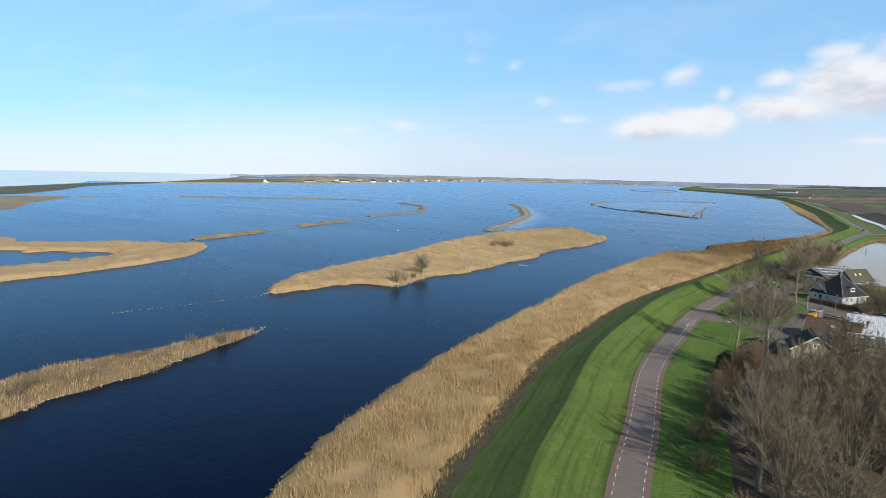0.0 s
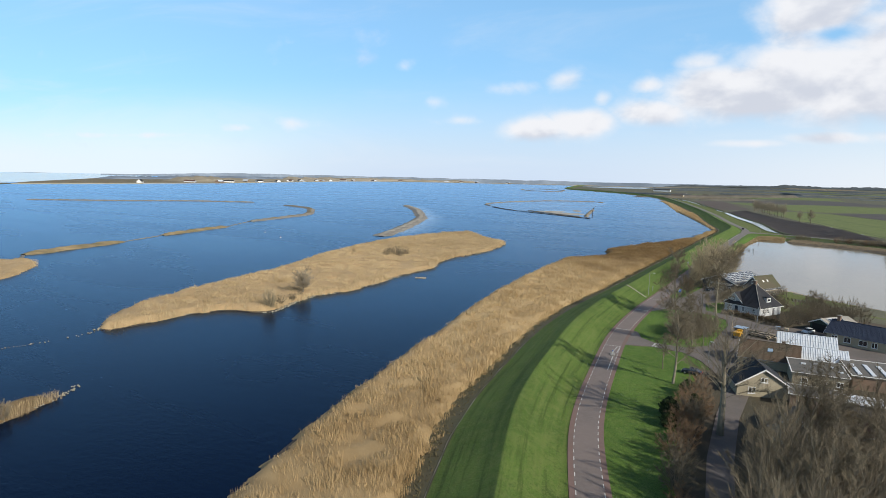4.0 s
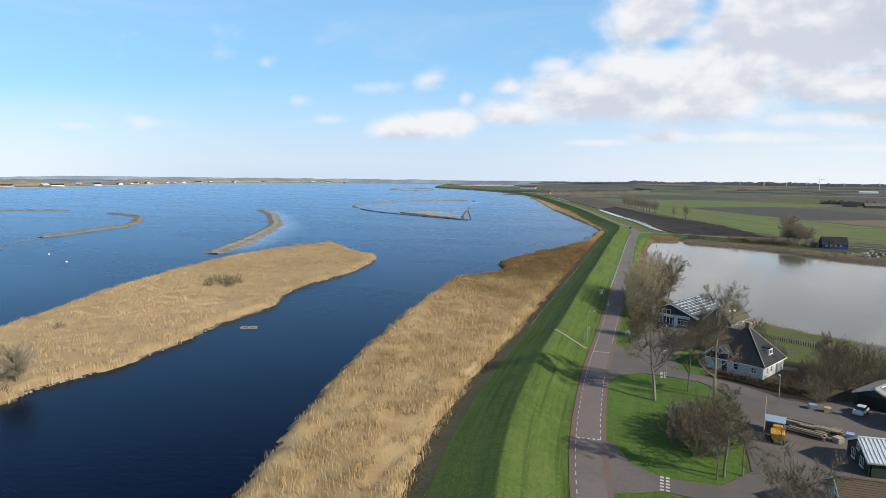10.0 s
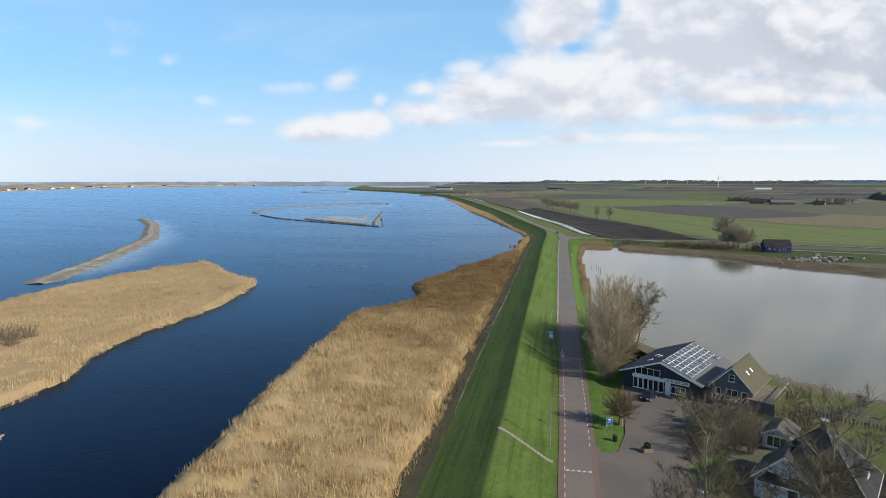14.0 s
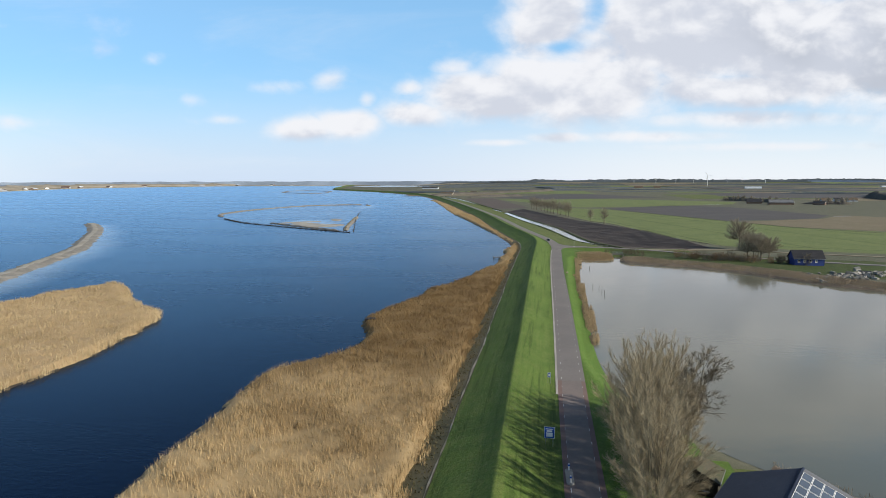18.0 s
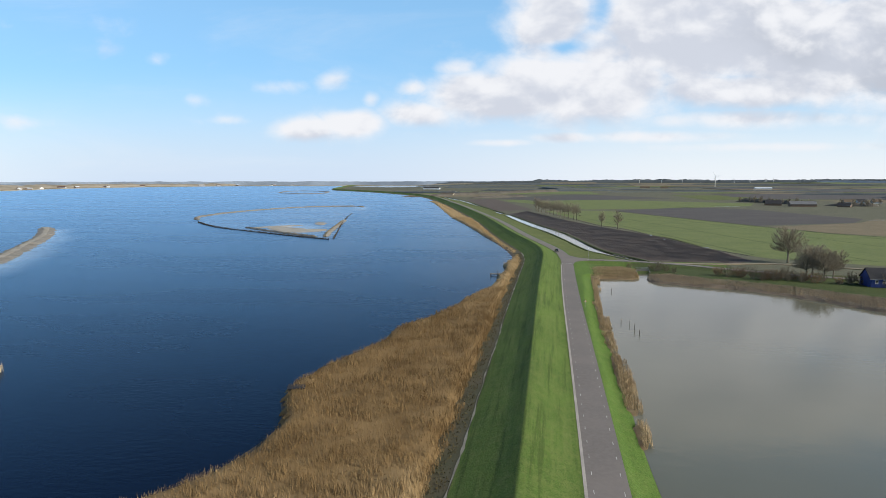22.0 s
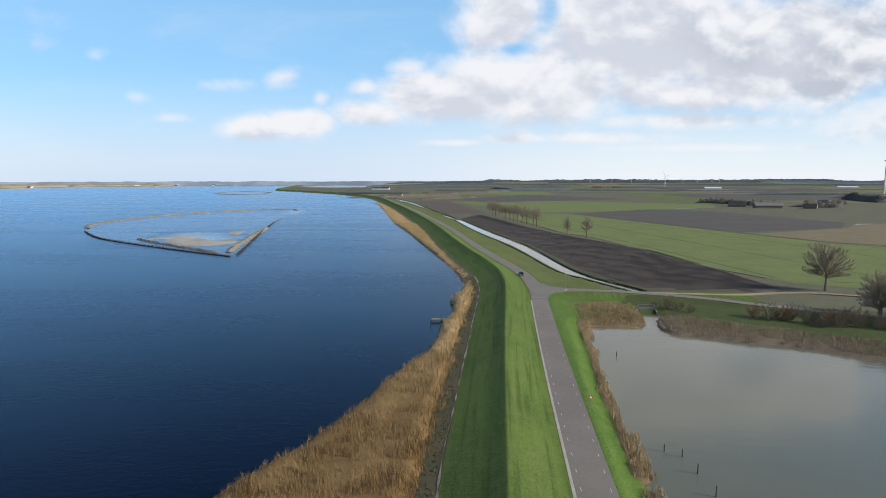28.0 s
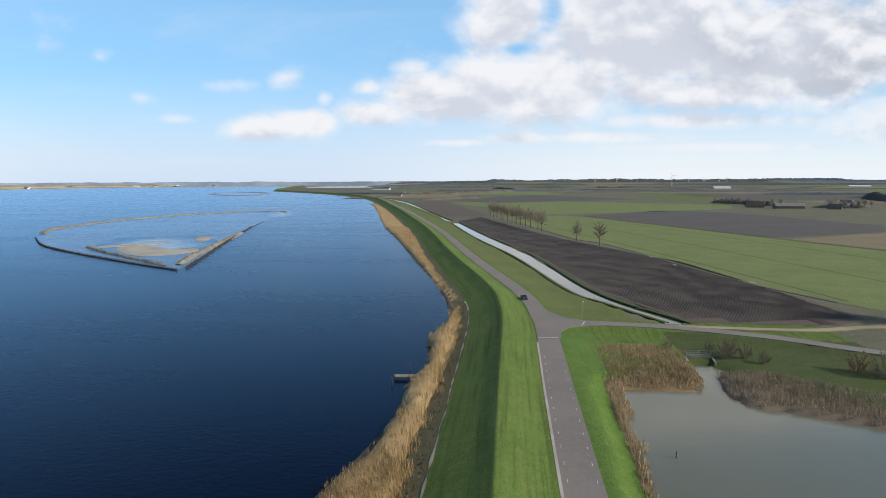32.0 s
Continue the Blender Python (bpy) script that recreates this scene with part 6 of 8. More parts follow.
for n, (x, y) in enumerate([(51.5, -57), (53.5, -53), (55, -49.5), (57.5, -46), (53, -46.5), (60, -42), (63, -39), (56, -41.5), (66, -36), (69, -44), (52, -62)]):
    plant(("shrub_a", "wide_b", "shrub_a", "tall_b")[n % 4], x, y, (0.95, 0.5, 1.15, 0.52)[n % 4], rt.uniform(0, 360), group="trees and shrubs behind the farmhouse")
for x, y in ((48.5, -54.5), (45.5, -55.8), (41.5, -53.6), (50.5, -50), (38.5, -52)):
    plant("shrub_b", x, y, 0.5, x * 13, group="garden shrubs by the farmhouse", label="low brown garden shrub")
for x, y, s in ((46, -20, 0.7), (47.5, -23.5, 0.85), (44.5, -27, 0.8), (49, -28, 0.7), (46.2, -31, 0.9), (50, -34, 0.75)):
    plant("shrub_a", x, y, s, x * 17, group="garden shrubs by the pond")
plant("wide_b", 47.8, -17.5, 0.42, 20, label="small gnarled bare tree in the garden")
for n, (x, y) in enumerate([(-86, -104.5), (-77.5, -126.5)]):
    plant(("round", "willow_b")[n], x, y, (0.62, 0.46)[n], 60 * n, 0.3, label="bare tree standing in the reed of the island")
for n, (x, y, s) in enumerate(((-115, -73, 0.75), (-122, -4, 1.2), (-119, -1, 1.1), (-117, -8, 1.0), (-124, -10, 0.9), (-128, -2, 1.0), (-79, -121, 0.8), (-81, -114, 0.7), (-83, -109, 0.6), (-126, 3, 0.7), (-48, -208, 0.75), (-50, -214, 0.7), (-39, -249, 0.9), (-42, -246, 0.8))):
    plant("shrub_a", x, y, s, 40 * n, 0.4, label="grey bare bush in the reed")
# north side of the pond and the polder
plant("round", 106, 311, 1.3, 0, label="large round-crowned bare tree at the field's edge")
for n, (x, y) in enumerate([(97, 260), (102, 256), (107.5, 262), (102, 268)]):
    plant("round", x, y, rt.uniform(0.85, 1.1), rt.uniform(0, 360), group="trees round the blue house")
for n, (x, y) in enumerate([(72, 257), (73.5, 259), (70.5, 259.5), (78, 250), (80, 252), (82.5, 251), (85, 254), (87.5, 252), (80.5, 255), (92, 250), (96, 248), (110, 251.5), (112.5, 250), (108.5, 249), (126, 250), (114, 248), (64, 261), (67, 257.5), (84, 259), (88, 258), (91, 256), (76, 254.5), (94, 252.5), (99, 250.5), (104, 247), (118, 243)]):
    plant(("shrub_b", "shrub_a")[n % 2], x, y, rt.uniform(0.95, 1.35), rt.uniform(0, 360), group="bushes on the pond's north bank")
for n, (x, y, k) in enumerate(((40.5, 268, 0.9), (42.5, 271, 1.0), (45, 268.5, 0.8), (30, 274.5, 0.7), (47.5, 265, 0.7), (39, 274, 0.6))):
    plant("shrub_a", x, y, k, 67 * n, group="bushes on the pond's north bank", label="dark bare bush beside the sluice")
plant("row", 29.5, 531, 1.05, 30, label="lone bare tree between two fields")
plant("row", 41.0, 506, 1.2, 90, label="lone bare tree between two fields")
for n in range(13):
    f = n / 12
    plant("row", -40 + 50 * f + rt.uniform(-1, 1), 787 - 178 * f, rt.uniform(1.15, 1.4), rt.uniform(0, 360), group="row of trees along the field")

# far woods, hedges and the opposite shore
def far_ridge(name, line, deep, tall, label, seed, step=9.0, mat="far"):
    """A continuous band of far wood with an uneven top."""
    rs = np.random.RandomState(seed)
    p = spline(line, step)
    t = np.gradient(p, axis=0)
    t /= np.linalg.norm(t, axis=1, keepdims=True)
    nrm = np.stack([-t[:, 1], t[:, 0]], 1)
    n = len(p)
    lumps = 0.5 * rough(p[:, 0], p[:, 1], 300.0) + 0.35 * rough(p[:, 0], p[:, 1], 70.0) + 0.15 * rs.rand(n)
    gone = np.clip(rough(p[:, 0] + 900, p[:, 1], 420.0) * 3.0 - 0.2, 0.6, 1)
    h = tall * (0.35 + 0.75 * lumps) * gone * np.clip(np.minimum(np.arange(n), n - 1 - np.arange(n)) / 7.0, 0.02, 1)
    rings = [np.c_[p + nrm * off * deep, np.maximum(h * k * (0.85 + 0.3 * rs.rand(n)), 0.2) + far_lift(p[:, 0], p[:, 1])] for off, k in ((-1.0, 0.0), (-0.8, 0.55), (-0.3, 0.9), (0.2, 1.0), (1.0, 0.0))]
    i = np.arange(n - 1)
    f = np.vstack([np.c_[i + r * n, i + r * n + 1, i + (r + 1) * n + 1, i + (r + 1) * n] for r in range(4)])
    return tagged(mesh_object(name, np.vstack(rings), f, [M[mat]]), label, "wood", kind="stuff")


far_ridge("far_wood", [(-560, 1860), (-420, 1800), (-250, 1760)], 10, 7, "distant bare wood by the dike", 41, 4.0)
far_ridge("far_wood", [(-321, 1390), (-307, 1530), (-241, 1663), (-165, 1815), (-42, 2095)], 9, 12, "brown hedge and bare trees beyond the canal", 42, 4.0, "farm_wood")
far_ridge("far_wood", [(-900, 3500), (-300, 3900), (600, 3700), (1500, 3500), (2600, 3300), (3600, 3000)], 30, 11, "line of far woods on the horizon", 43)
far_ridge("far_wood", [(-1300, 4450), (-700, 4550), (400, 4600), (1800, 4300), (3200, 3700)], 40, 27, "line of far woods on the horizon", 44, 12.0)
far_ridge("far_wood", [(150, 2400), (700, 2300), (1300, 2500), (2100, 2200)], 8, 6, "distant hedge across the polder", 45, 6.0)
far_ridge("far_wood", [(-100, 2700), (300, 2900), (900, 2950)], 8, 6, "distant hedge across the polder", 46, 6.0)
for n, (x, y) in enumerate([(288, 1146), (294, 1138), (300, 1128), (305, 1120), (309, 1110), (314, 1102), (318, 1092), (322, 1080), (327, 1068), (331, 1056), (336, 1044), (342, 1032), (346, 1020), (352, 1010), (392, 992), (400, 985), (412, 990), (424, 994), (436, 1004), (448, 1016)]):
    plant("row", x + rt.uniform(-3, 3), y + rt.uniform(-3, 3), rt.uniform(0.75, 1.05), rt.uniform(0, 360), group="bare trees round the far farmstead")
for line, deep, tall, seed in (([(640, 1500), (760, 1420), (900, 1300)], 6, 6, 49), ([(-150, 2820), (-95, 2690), (-44, 2571)], 8, 8, 53), ([(100, 2000), (420, 2080), (760, 1990)], 5, 4, 54), ([(560, 1760), (900, 1720), (1300, 1800)], 6, 6, 55), ([(-330, 2250), (-60, 2240), (160, 2290)], 7, 7, 56), ([(900, 2600), (1500, 2500), (2300, 2700)], 8, 9, 57), ([(-620, 2960), (-250, 3060), (240, 3180)], 10, 12, 58)):
    far_ridge("far_wood", line, deep, tall, "distant hedge across the polder", seed, 5.0)
for line, deep, tall, seed in (([(292, 1190), (318, 1160), (338, 1110), (350, 1060)], 7, 11, 61), ([(380, 1035), (402, 1016), (430, 1010), (452, 1024)], 6, 9, 62), ([(641, 1415), (612, 1300), (597, 1194)], 10, 17, 63), ([(-215, 1305), (-170, 1356), (-96, 1428)], 5, 7, 64)):
    far_ridge("farm_trees", line, deep, tall, "dense dark trees round a far farmstead", seed, 3.0, "farm_wood")
# rain water standing on the fields
for n, (x, y, a, b, turn) in enumerate(((300, 1341, 36, 2.5, 18), (227, 963, 22, 1.6, 18), (60, 450, 2.6, 0.7, 100), (65, 421, 2.0, 0.6, 105), (82.5, 374, 3.0, 0.7, 105), (298, 665, 14, 1.2, 30), (560, 1010, 40, 3.0, 10), (640, 980, 30, 2.2, 8))):
    ring_p = [(x + a * math.cos(q) * math.cos(radians(turn)) - b * math.sin(q) * math.sin(radians(turn)), y + a * math.cos(q) * math.sin(radians(turn)) + b * math.sin(q) * math.cos(radians(turn))) for q in [2 * math.pi * (k + 0.3 * rs.rand()) / 14 for k in range(14)]]
    sheet("puddle", ring_p, 0.72, M["pond"], "narrow puddle of rain water on a field", "water")
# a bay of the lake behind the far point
sheet("far_bay", [(-1300, 3560), (-1300, 4200), (-950, 4150), (-800, 3500), (-760, 3330), (-963, 3180), (-1150, 3300)], 1.3, M["calm"], "bay of the lake behind the far point, painted pale with reflected sky", "water")
# the opposite shore of the lake
SHORE_FAR = [(-1560, 430), (-1590, 640), (-1650, 850), (-1720, 1100), (-1860, 1420), (-2110, 1940), (-2400, 2600), (-2430, 3300), (-2100, 3900), (-1400, 4300), (-600, 4480)]
sp = spline(SHORE_FAR, 60.0)
nrm_out = np.array([-0.78, 0.62])
lv = np.vstack([np.c_[sp, np.full(len(sp), -0.2)], np.c_[sp + nrm_out * 14, np.full(len(sp), 2.0)], np.c_[sp + nrm_out * 130, np.full(len(sp), 3.5)], np.c_[sp + nrm_out * 1600, np.full(len(sp), 4.0)]])
li = np.arange(len(sp) - 1)
shore = mesh_object("far_shore", lv, np.vstack([np.c_[li + r * len(sp), li + 1 + r * len(sp), li + 1 + (r + 1) * len(sp), li + (r + 1) * len(sp)] for r in range(3)]), [M["sand_pale"], M["stubble"]], np.repeat([0, 1, 1], len(li)))
structure(shore, "low opposite shore of the lake", "ground")
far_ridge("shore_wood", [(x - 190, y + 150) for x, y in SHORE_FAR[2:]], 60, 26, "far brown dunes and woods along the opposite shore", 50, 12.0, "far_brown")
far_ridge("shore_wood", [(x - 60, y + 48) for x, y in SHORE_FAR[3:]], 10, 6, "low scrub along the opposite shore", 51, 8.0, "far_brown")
far_ridge("shore_wood", [(x - 700, y + 560) for x, y in SHORE_FAR[:7]], 60, 22, "far woods behind the opposite shore, greyed by painted haze", 52, 14.0, "horizon")
# the last line of land under the sky, its haze put into the colour
ring_a = np.radians(np.linspace(-63, 80, 420))
ring_r = 4640.0
ring_h = (27 + 5 * rough(ring_a * 60, 0 * ring_a, 1.3) + 3 * rough(ring_a * 60, 0 * ring_a, 0.25)) * np.clip((np.degrees(ring_a) + 63) / 10, 0.25, 1)
rp = np.stack([20 + ring_r * np.sin(ring_a), -60 + ring_r * np.cos(ring_a)], 1)
rn = len(rp)
ri = np.arange(rn - 1)
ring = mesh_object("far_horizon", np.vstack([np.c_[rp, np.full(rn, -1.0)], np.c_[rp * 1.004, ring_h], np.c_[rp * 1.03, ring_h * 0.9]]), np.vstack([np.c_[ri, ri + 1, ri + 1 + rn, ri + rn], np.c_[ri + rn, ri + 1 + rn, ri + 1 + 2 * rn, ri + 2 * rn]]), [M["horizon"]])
structure(ring, "far land along the whole horizon in painted blue-grey haze", "backdrop")
# ---- buildings ----
def wall_frame(origin, turn):
    """Matrix of a wall: x along it, z up, -y outwards."""
    return Matrix.Translation(origin) @ Matrix.Rotation(radians(turn), 4, "Z")


def window(parent, m, x, z, wide, tall, cols=1, rows=1, frame_mat="trim", name="window", label=""):
    """A framed window on a wall, with a pane for each light."""
    bm = bmesh.new()
    t = 0.09
    for x0, z0, x1, z1 in ((-wide / 2, -tall / 2, wide / 2, -tall / 2 + t), (-wide / 2, tall / 2 - t, wide / 2, tall / 2), (-wide / 2, -tall / 2 + t, -wide / 2 + t, tall / 2 - t), (wide / 2 - t, -tall / 2 + t, wide / 2, tall / 2 - t)):
        box_bm(bm, x + x0, -0.10, z + z0, x + x1, 0.03, z + z1, m)
    for c in range(1, cols):
        xx = x - wide / 2 + wide * c / cols
        box_bm(bm, xx - 0.045, -0.09, z - tall / 2 + t, xx + 0.045, 0.03, z + tall / 2 - t, m)
    for r in range(1, rows):
        zz = z - tall / 2 + tall * r / rows
        box_bm(bm, x - wide / 2 + t, -0.085, zz - 0.04, x + wide / 2 - t, 0.03, zz + 0.04, m)
    win = part(name, bm, M[frame_mat], parent, label)
    for c in range(cols):
        a, b = x - wide / 2 + wide * c / cols + 0.05, x - wide / 2 + wide * (c + 1) / cols - 0.05
        box_part("pane", (a, -0.045, z - tall / 2 + 0.06, b, -0.02, z + tall / 2 - 0.06), M["glass"], win, m=m)
    box_part("sill", (x - wide / 2 - 0.08, -0.17, z - tall / 2 - 0.07, x + wide / 2 + 0.08, 0.02, z - tall / 2), M["trim"], win, m=m)
    return win


def door(parent, m, x, wide, tall, mat, z=0.0):
    box = box_part("door_frame", (x - wide / 2 - 0.1, -0.08, z, x + wide / 2 + 0.1, 0.03, z + tall + 0.12), M["trim"], parent, m=m)
    leaf = box_part("door", (x - wide / 2, -0.12, z + 0.03, x + wide / 2, -0.07, z + tall), M[mat], parent, m=m, bevel=0.01)
    box_part("door_handle", (x + wide / 2 - 0.16, -0.18, z + tall * 0.48, x + wide / 2 - 0.06, -0.115, z + tall * 0.52), M["alu"], leaf, m=m)
    return leaf


def slope(parent, name, a, b, c, d, mat, courses, thick=0.16, label="", ribs=0):
    """A roof slope from the ridge a-b down to the eave d-c, laid in overlapping courses."""
    a, b, c, d = (Vector(p) for p in (a, b, c, d))
    nrm = (b - a).cross(d - a).normalized()
    if nrm.z < 0:
        nrm = -nrm
    bm = bmesh.new()
    left, right = [], []
    for k in range(courses):
        for e, off in ((k / courses, 0.0 if k == 0 else 0.012), ((k + 1) / courses, 0.06)):
            left.append(bm.verts.new(a.lerp(d, e) + nrm * off))
            right.append(bm.verts.new(b.lerp(c, e) + nrm * off))
    for p, q_ in ((d, c), (a, b)):
        left.append(bm.verts.new(p - nrm * thick))
        right.append(bm.verts.new(q_ - nrm * thick))
    n = len(left)
    for k in range(n):
        j = (k + 1) % n
        bm.faces.new((left[k], right[k], right[j], left[j]))
    bm.faces.new(left)
    bm.faces.new(right[::-1])
    me = bpy.data.meshes.new(name)
    bmesh.ops.recalc_face_normals(bm, faces=bm.faces)
    bm.to_mesh(me)
    bm.free()
    me.materials.append(M[mat])
    ob = new(name, me)
    ob.parent = parent
    if label:
        ob["label"] = label
    for k in range(ribs):
        e = (k + 0.5) / ribs
        p, q_ = a.lerp(b, e), d.lerp(c, e)
        side = (b - a).normalized() * 0.09
        rb = bmesh.new()
        v = [rb.verts.new(x) for x in (p - side, p + nrm * 0.13, p + side, q_ - side, q_ + nrm * 0.13, q_ + side)]
        for f in ((0, 1, 4, 3), (1, 2, 5, 4), (0, 2, 1), (3, 4, 5)):
            rb.faces.new([v[i] for i in f])
        part("rib", rb, M[mat], ob)
    return ob


def boards(parent, m, x0, x1, z0, top, mat, pitch=0.42):
    """Upright boards over a wall whose upper edge is top(x)."""
    n = max(1, int((x1 - x0) / pitch))
    for k in range(n):
        bm = bmesh.new()
        a, b = x0 + (x1 - x0) * k / n, x0 + (x1 - x0) * (k + 1) / n
        ta, tb = top(a + 0.02), top(b - 0.02)
        v = [bm.verts.new(m @ Vector(p)) for p in ((a + 0.02, -0.045, z0), (b - 0.02, -0.045, z0), (b - 0.02, -0.045, tb), (a + 0.02, -0.045, ta), (a, 0, z0), (b, 0, z0), (b, 0, tb), (a, 0, ta))]
        for f in ((0, 1, 2, 3), (0, 3, 7, 4), (1, 5, 6, 2)):
            bm.faces.new([v[i] for i in f])
        part("board", bm, M[mat], parent)


def gable_house(name, label, x, y, turn, wide, long, eave, ridge, wall, roof, courses=14, over=0.45, ribs=0, boarded=True, base_z=None, trim="trim", category="house", chimney=None):
    """A house with its gable front in the middle of (x, y); its ridge runs along +y of its own frame."""
    z = ground_at(x, y) if base_z is None else base_z
    root = tagged(new(name), label, category)
    root.matrix_basis = pose(x, y, z, 0, 0, turn)
    hw, t = wide / 2, 0.28
    prof = [(-hw, -0.6), (hw, -0.6), (hw, eave), (0, ridge - 0.1), (-hw, eave)]
    inner = [(-hw + t, -0.5), (hw - t, -0.5), (hw - t, eave), (0, ridge - 0.4), (-hw + t, eave)]
    for yy, sgn in ((0.0, 1), (long, -1)):
        bm = bmesh.new()
        f = bm.verts
        o = [f.new((px, yy, pz)) for px, pz in prof]
        i = [f.new((px, yy + sgn * t, pz)) for px, pz in inner]
        bm.faces.new(o)
        bm.faces.new(i[::-1])
        for k in range(5):
            bm.faces.new((o[k], o[(k + 1) % 5], i[(k + 1) % 5], i[k]))
        part("gable_wall", bm, M[wall], root)
    for sx in (-1, 1):
        box_part("side_wall", (sx * hw - (t if sx > 0 else 0), t, -0.6, sx * hw + (t if sx < 0 else 0), long - t, eave), M[wall], root)
    front = wall_frame((0, 0, 0), 0)
    if boarded:
        boards(root, front, -hw, hw, 0.0, lambda u: eave + (ridge - eave) * (1 - abs(u) / hw) - 0.12, wall)
    rise = (ridge - eave) / hw
    lo = eave - rise * over
    slope(root, "roof_slope", (0, -over, ridge), (0, long + over, ridge), (-hw - over, long + over, lo), (-hw - over, -over, lo), roof, courses, ribs=ribs)
    slope(root, "roof_slope", (0, -over, ridge), (0, long + over, ridge), (hw + over, long + over, lo), (hw + over, -over, lo), roof, courses, ribs=ribs)
    box_part("ridge_cap", (-0.14, -over, ridge - 0.02, 0.14, long + over, ridge + 0.12), M[roof], root, bevel=0.04)
    for sx in (-1, 1):
        bm = bmesh.new()
        v = []
        for px, pz in ((0, ridge + 0.02), (sx * (hw + over), lo + 0.02), (sx * (hw + over), lo - 0.26), (0, ridge - 0.26)):
            v.append((px, pz))
        a = [bm.verts.new((px, -over - 0.05, pz)) for px, pz in v]
        b = [bm.verts.new((px, -over + 0.02, pz)) for px, pz in v]
        bm.faces.new(a)
        bm.faces.new(b[::-1])
        for k in range(4):
            bm.faces.new((a[k], a[(k + 1) % 4], b[(k + 1) % 4], b[k]))
        part("bargeboard", bm, M[trim], root, "white bargeboard" if trim == "trim" else "")
        box_part("gutter", (sx * (hw + over) - 0.07, -over, lo - 0.14, sx * (hw + over) + 0.07, long + over, lo - 0.02), M["steel"], root)
    if chimney:
        cx, cy, ch = chimney
        zc = ridge - abs(cx) * rise
        stack = box_part("chimney", (cx - 0.35, cy - 0.35, zc - 0.4, cx + 0.35, cy + 0.35, zc + ch), M["wall_brick"], root)
        box_part("cap", (cx - 0.45, cy - 0.45, zc + ch, cx + 0.45, cy + 0.45, zc + ch + 0.12), M["concrete"], stack)
    return root, front


# the hotel: a wide dark blue barn with solar panels on its eastern slope
hotel, fr = gable_house("hotel", "large dark blue boarded hotel with solar panels on its roof", 27.7, -10.9, -27.5, 14.0, 17.6, 3.2, 5.9, "wall_navy", "roof_blue", 22, 0.5, category="hotel", base_z=1.82)
window(hotel, fr, -2.3, 3.55, 4.6, 1.35, 4, 1, label="white band of upper windows")
for n in range(6):
    window(hotel, fr, -4.5 + n * 0.95, 1.25, 0.88, 2.0, 1, 1, name="glazed_door")
box_part("fascia", (-5.1, -0.3, 2.35, 0.9, 0.0, 2.8), M["trim"], hotel, "white fascia board")
box_part("balcony_front", (-4.7, -0.32, 2.42, 0.1, -0.22, 3.0), M["trim"], hotel)
window(hotel, fr, 3.3, 1.2, 2.6, 1.3, 3, 1)
box_part("white_panel", (0.95, -0.12, 0.0, 1.9, -0.02, 2.3), M["trim"], hotel)
board = box_part("sign_board", (0.6, -0.16, 2.35, 5.2, -0.06, 3.05), M["trim"], hotel, "white sign board with dark lettering", m=fr)


def lettering(text, size, parent, m, mat):
    """Flat raised letters with the built-in font."""
    cu_ = bpy.data.curves.new("lettering", "FONT")
    cu_.body, cu_.size, cu_.align_x, cu_.align_y, cu_.extrude = text, size, "CENTER", "CENTER", 0.012
    tmp = new("lettering", cu_)
    bpy.context.view_layer.update()
    me = bpy.data.meshes.new_from_object(tmp.evaluated_get(bpy.context.evaluated_depsgraph_get()))
    bpy.data.objects.remove(tmp)
    me.name = "lettering"
    me.materials.clear()
    me.materials.append(M[mat])
    ob = new("lettering", me)
    ob.parent = parent
    ob.matrix_basis = m
    return ob


lettering("HOTEL EETCAFE", 0.58, board, pose(2.9, -0.18, 2.70, 90, 0, 0), "wall_navy")
rise = (5.9 - 3.2) / 7.0
tilt = math.degrees(math.atan(rise))
panel_bm = bmesh.new()
box_bm(panel_bm, -0.5, -0.82, 0.0, 0.5, 0.82, 0.05)
panel_me = bpy.data.meshes.new("solar_cell")
panel_bm.to_mesh(panel_me)
panel_me.materials.append(M["solar"])
frame_bm = bmesh.new()
for dims in ((-0.54, -0.86, -0.02, 0.54, -0.81, 0.07), (-0.54, 0.81, -0.02, 0.54, 0.86, 0.07), (-0.54, -0.81, -0.02, -0.49, 0.81, 0.07), (0.49, -0.81, -0.02, 0.54, 0.81, 0.07)):
    box_bm(frame_bm, *dims)
frame_me = bpy.data.meshes.new("panel_frame")
frame_bm.to_mesh(frame_me)
frame_me.materials.append(M["trim"])


def solar(parent, place, pair=True):
    f = new("solar_panel", frame_me)
    f.parent = parent
    f.matrix_basis = place
    c = new("solar_cell", panel_me)
    c.parent = f


for r in range(5):
    for c in range(9):
        if (r == 3 and c == 4) or (r == 4 and c in (6, 7)):
            continue
        along_s = 0.75 + r * 1.13
        solar(hotel, pose(along_s * math.cos(radians(tilt)), 0.5 + c * 1.86 + 0.5, 5.9 - along_s * math.sin(radians(tilt)) + 0.17, 0, tilt, 0))
slope_e = [o for o in hotel.children if o.name.startswith("roof_slope")]
slope_e[1].data.materials[0] = M["roof_grey"]
for cy, cs in ((4.0, 3.4), (6.2, 2.4), (8.5, 3.8)):
    zz = 5.9 - cs * rise
    box_part("skylight", (-0.45, -0.35, 0.05, 0.45, 0.35, 0.16), M["trim"], hotel, "white rooflight on the blue slope").matrix_basis = pose(-cs, cy, zz, 0, -tilt, 0)
annex = tagged(new("annex"), "low white flat-roofed annex beside the hotel", "annex")
annex.matrix_basis = pose(35.4, -11.5, 1.82, 0, 0, -27.5)
box_part("wall", (-1.2, 0.2, -0.4, 1.4, 8.0, 2.7), M["wall_white"], annex)
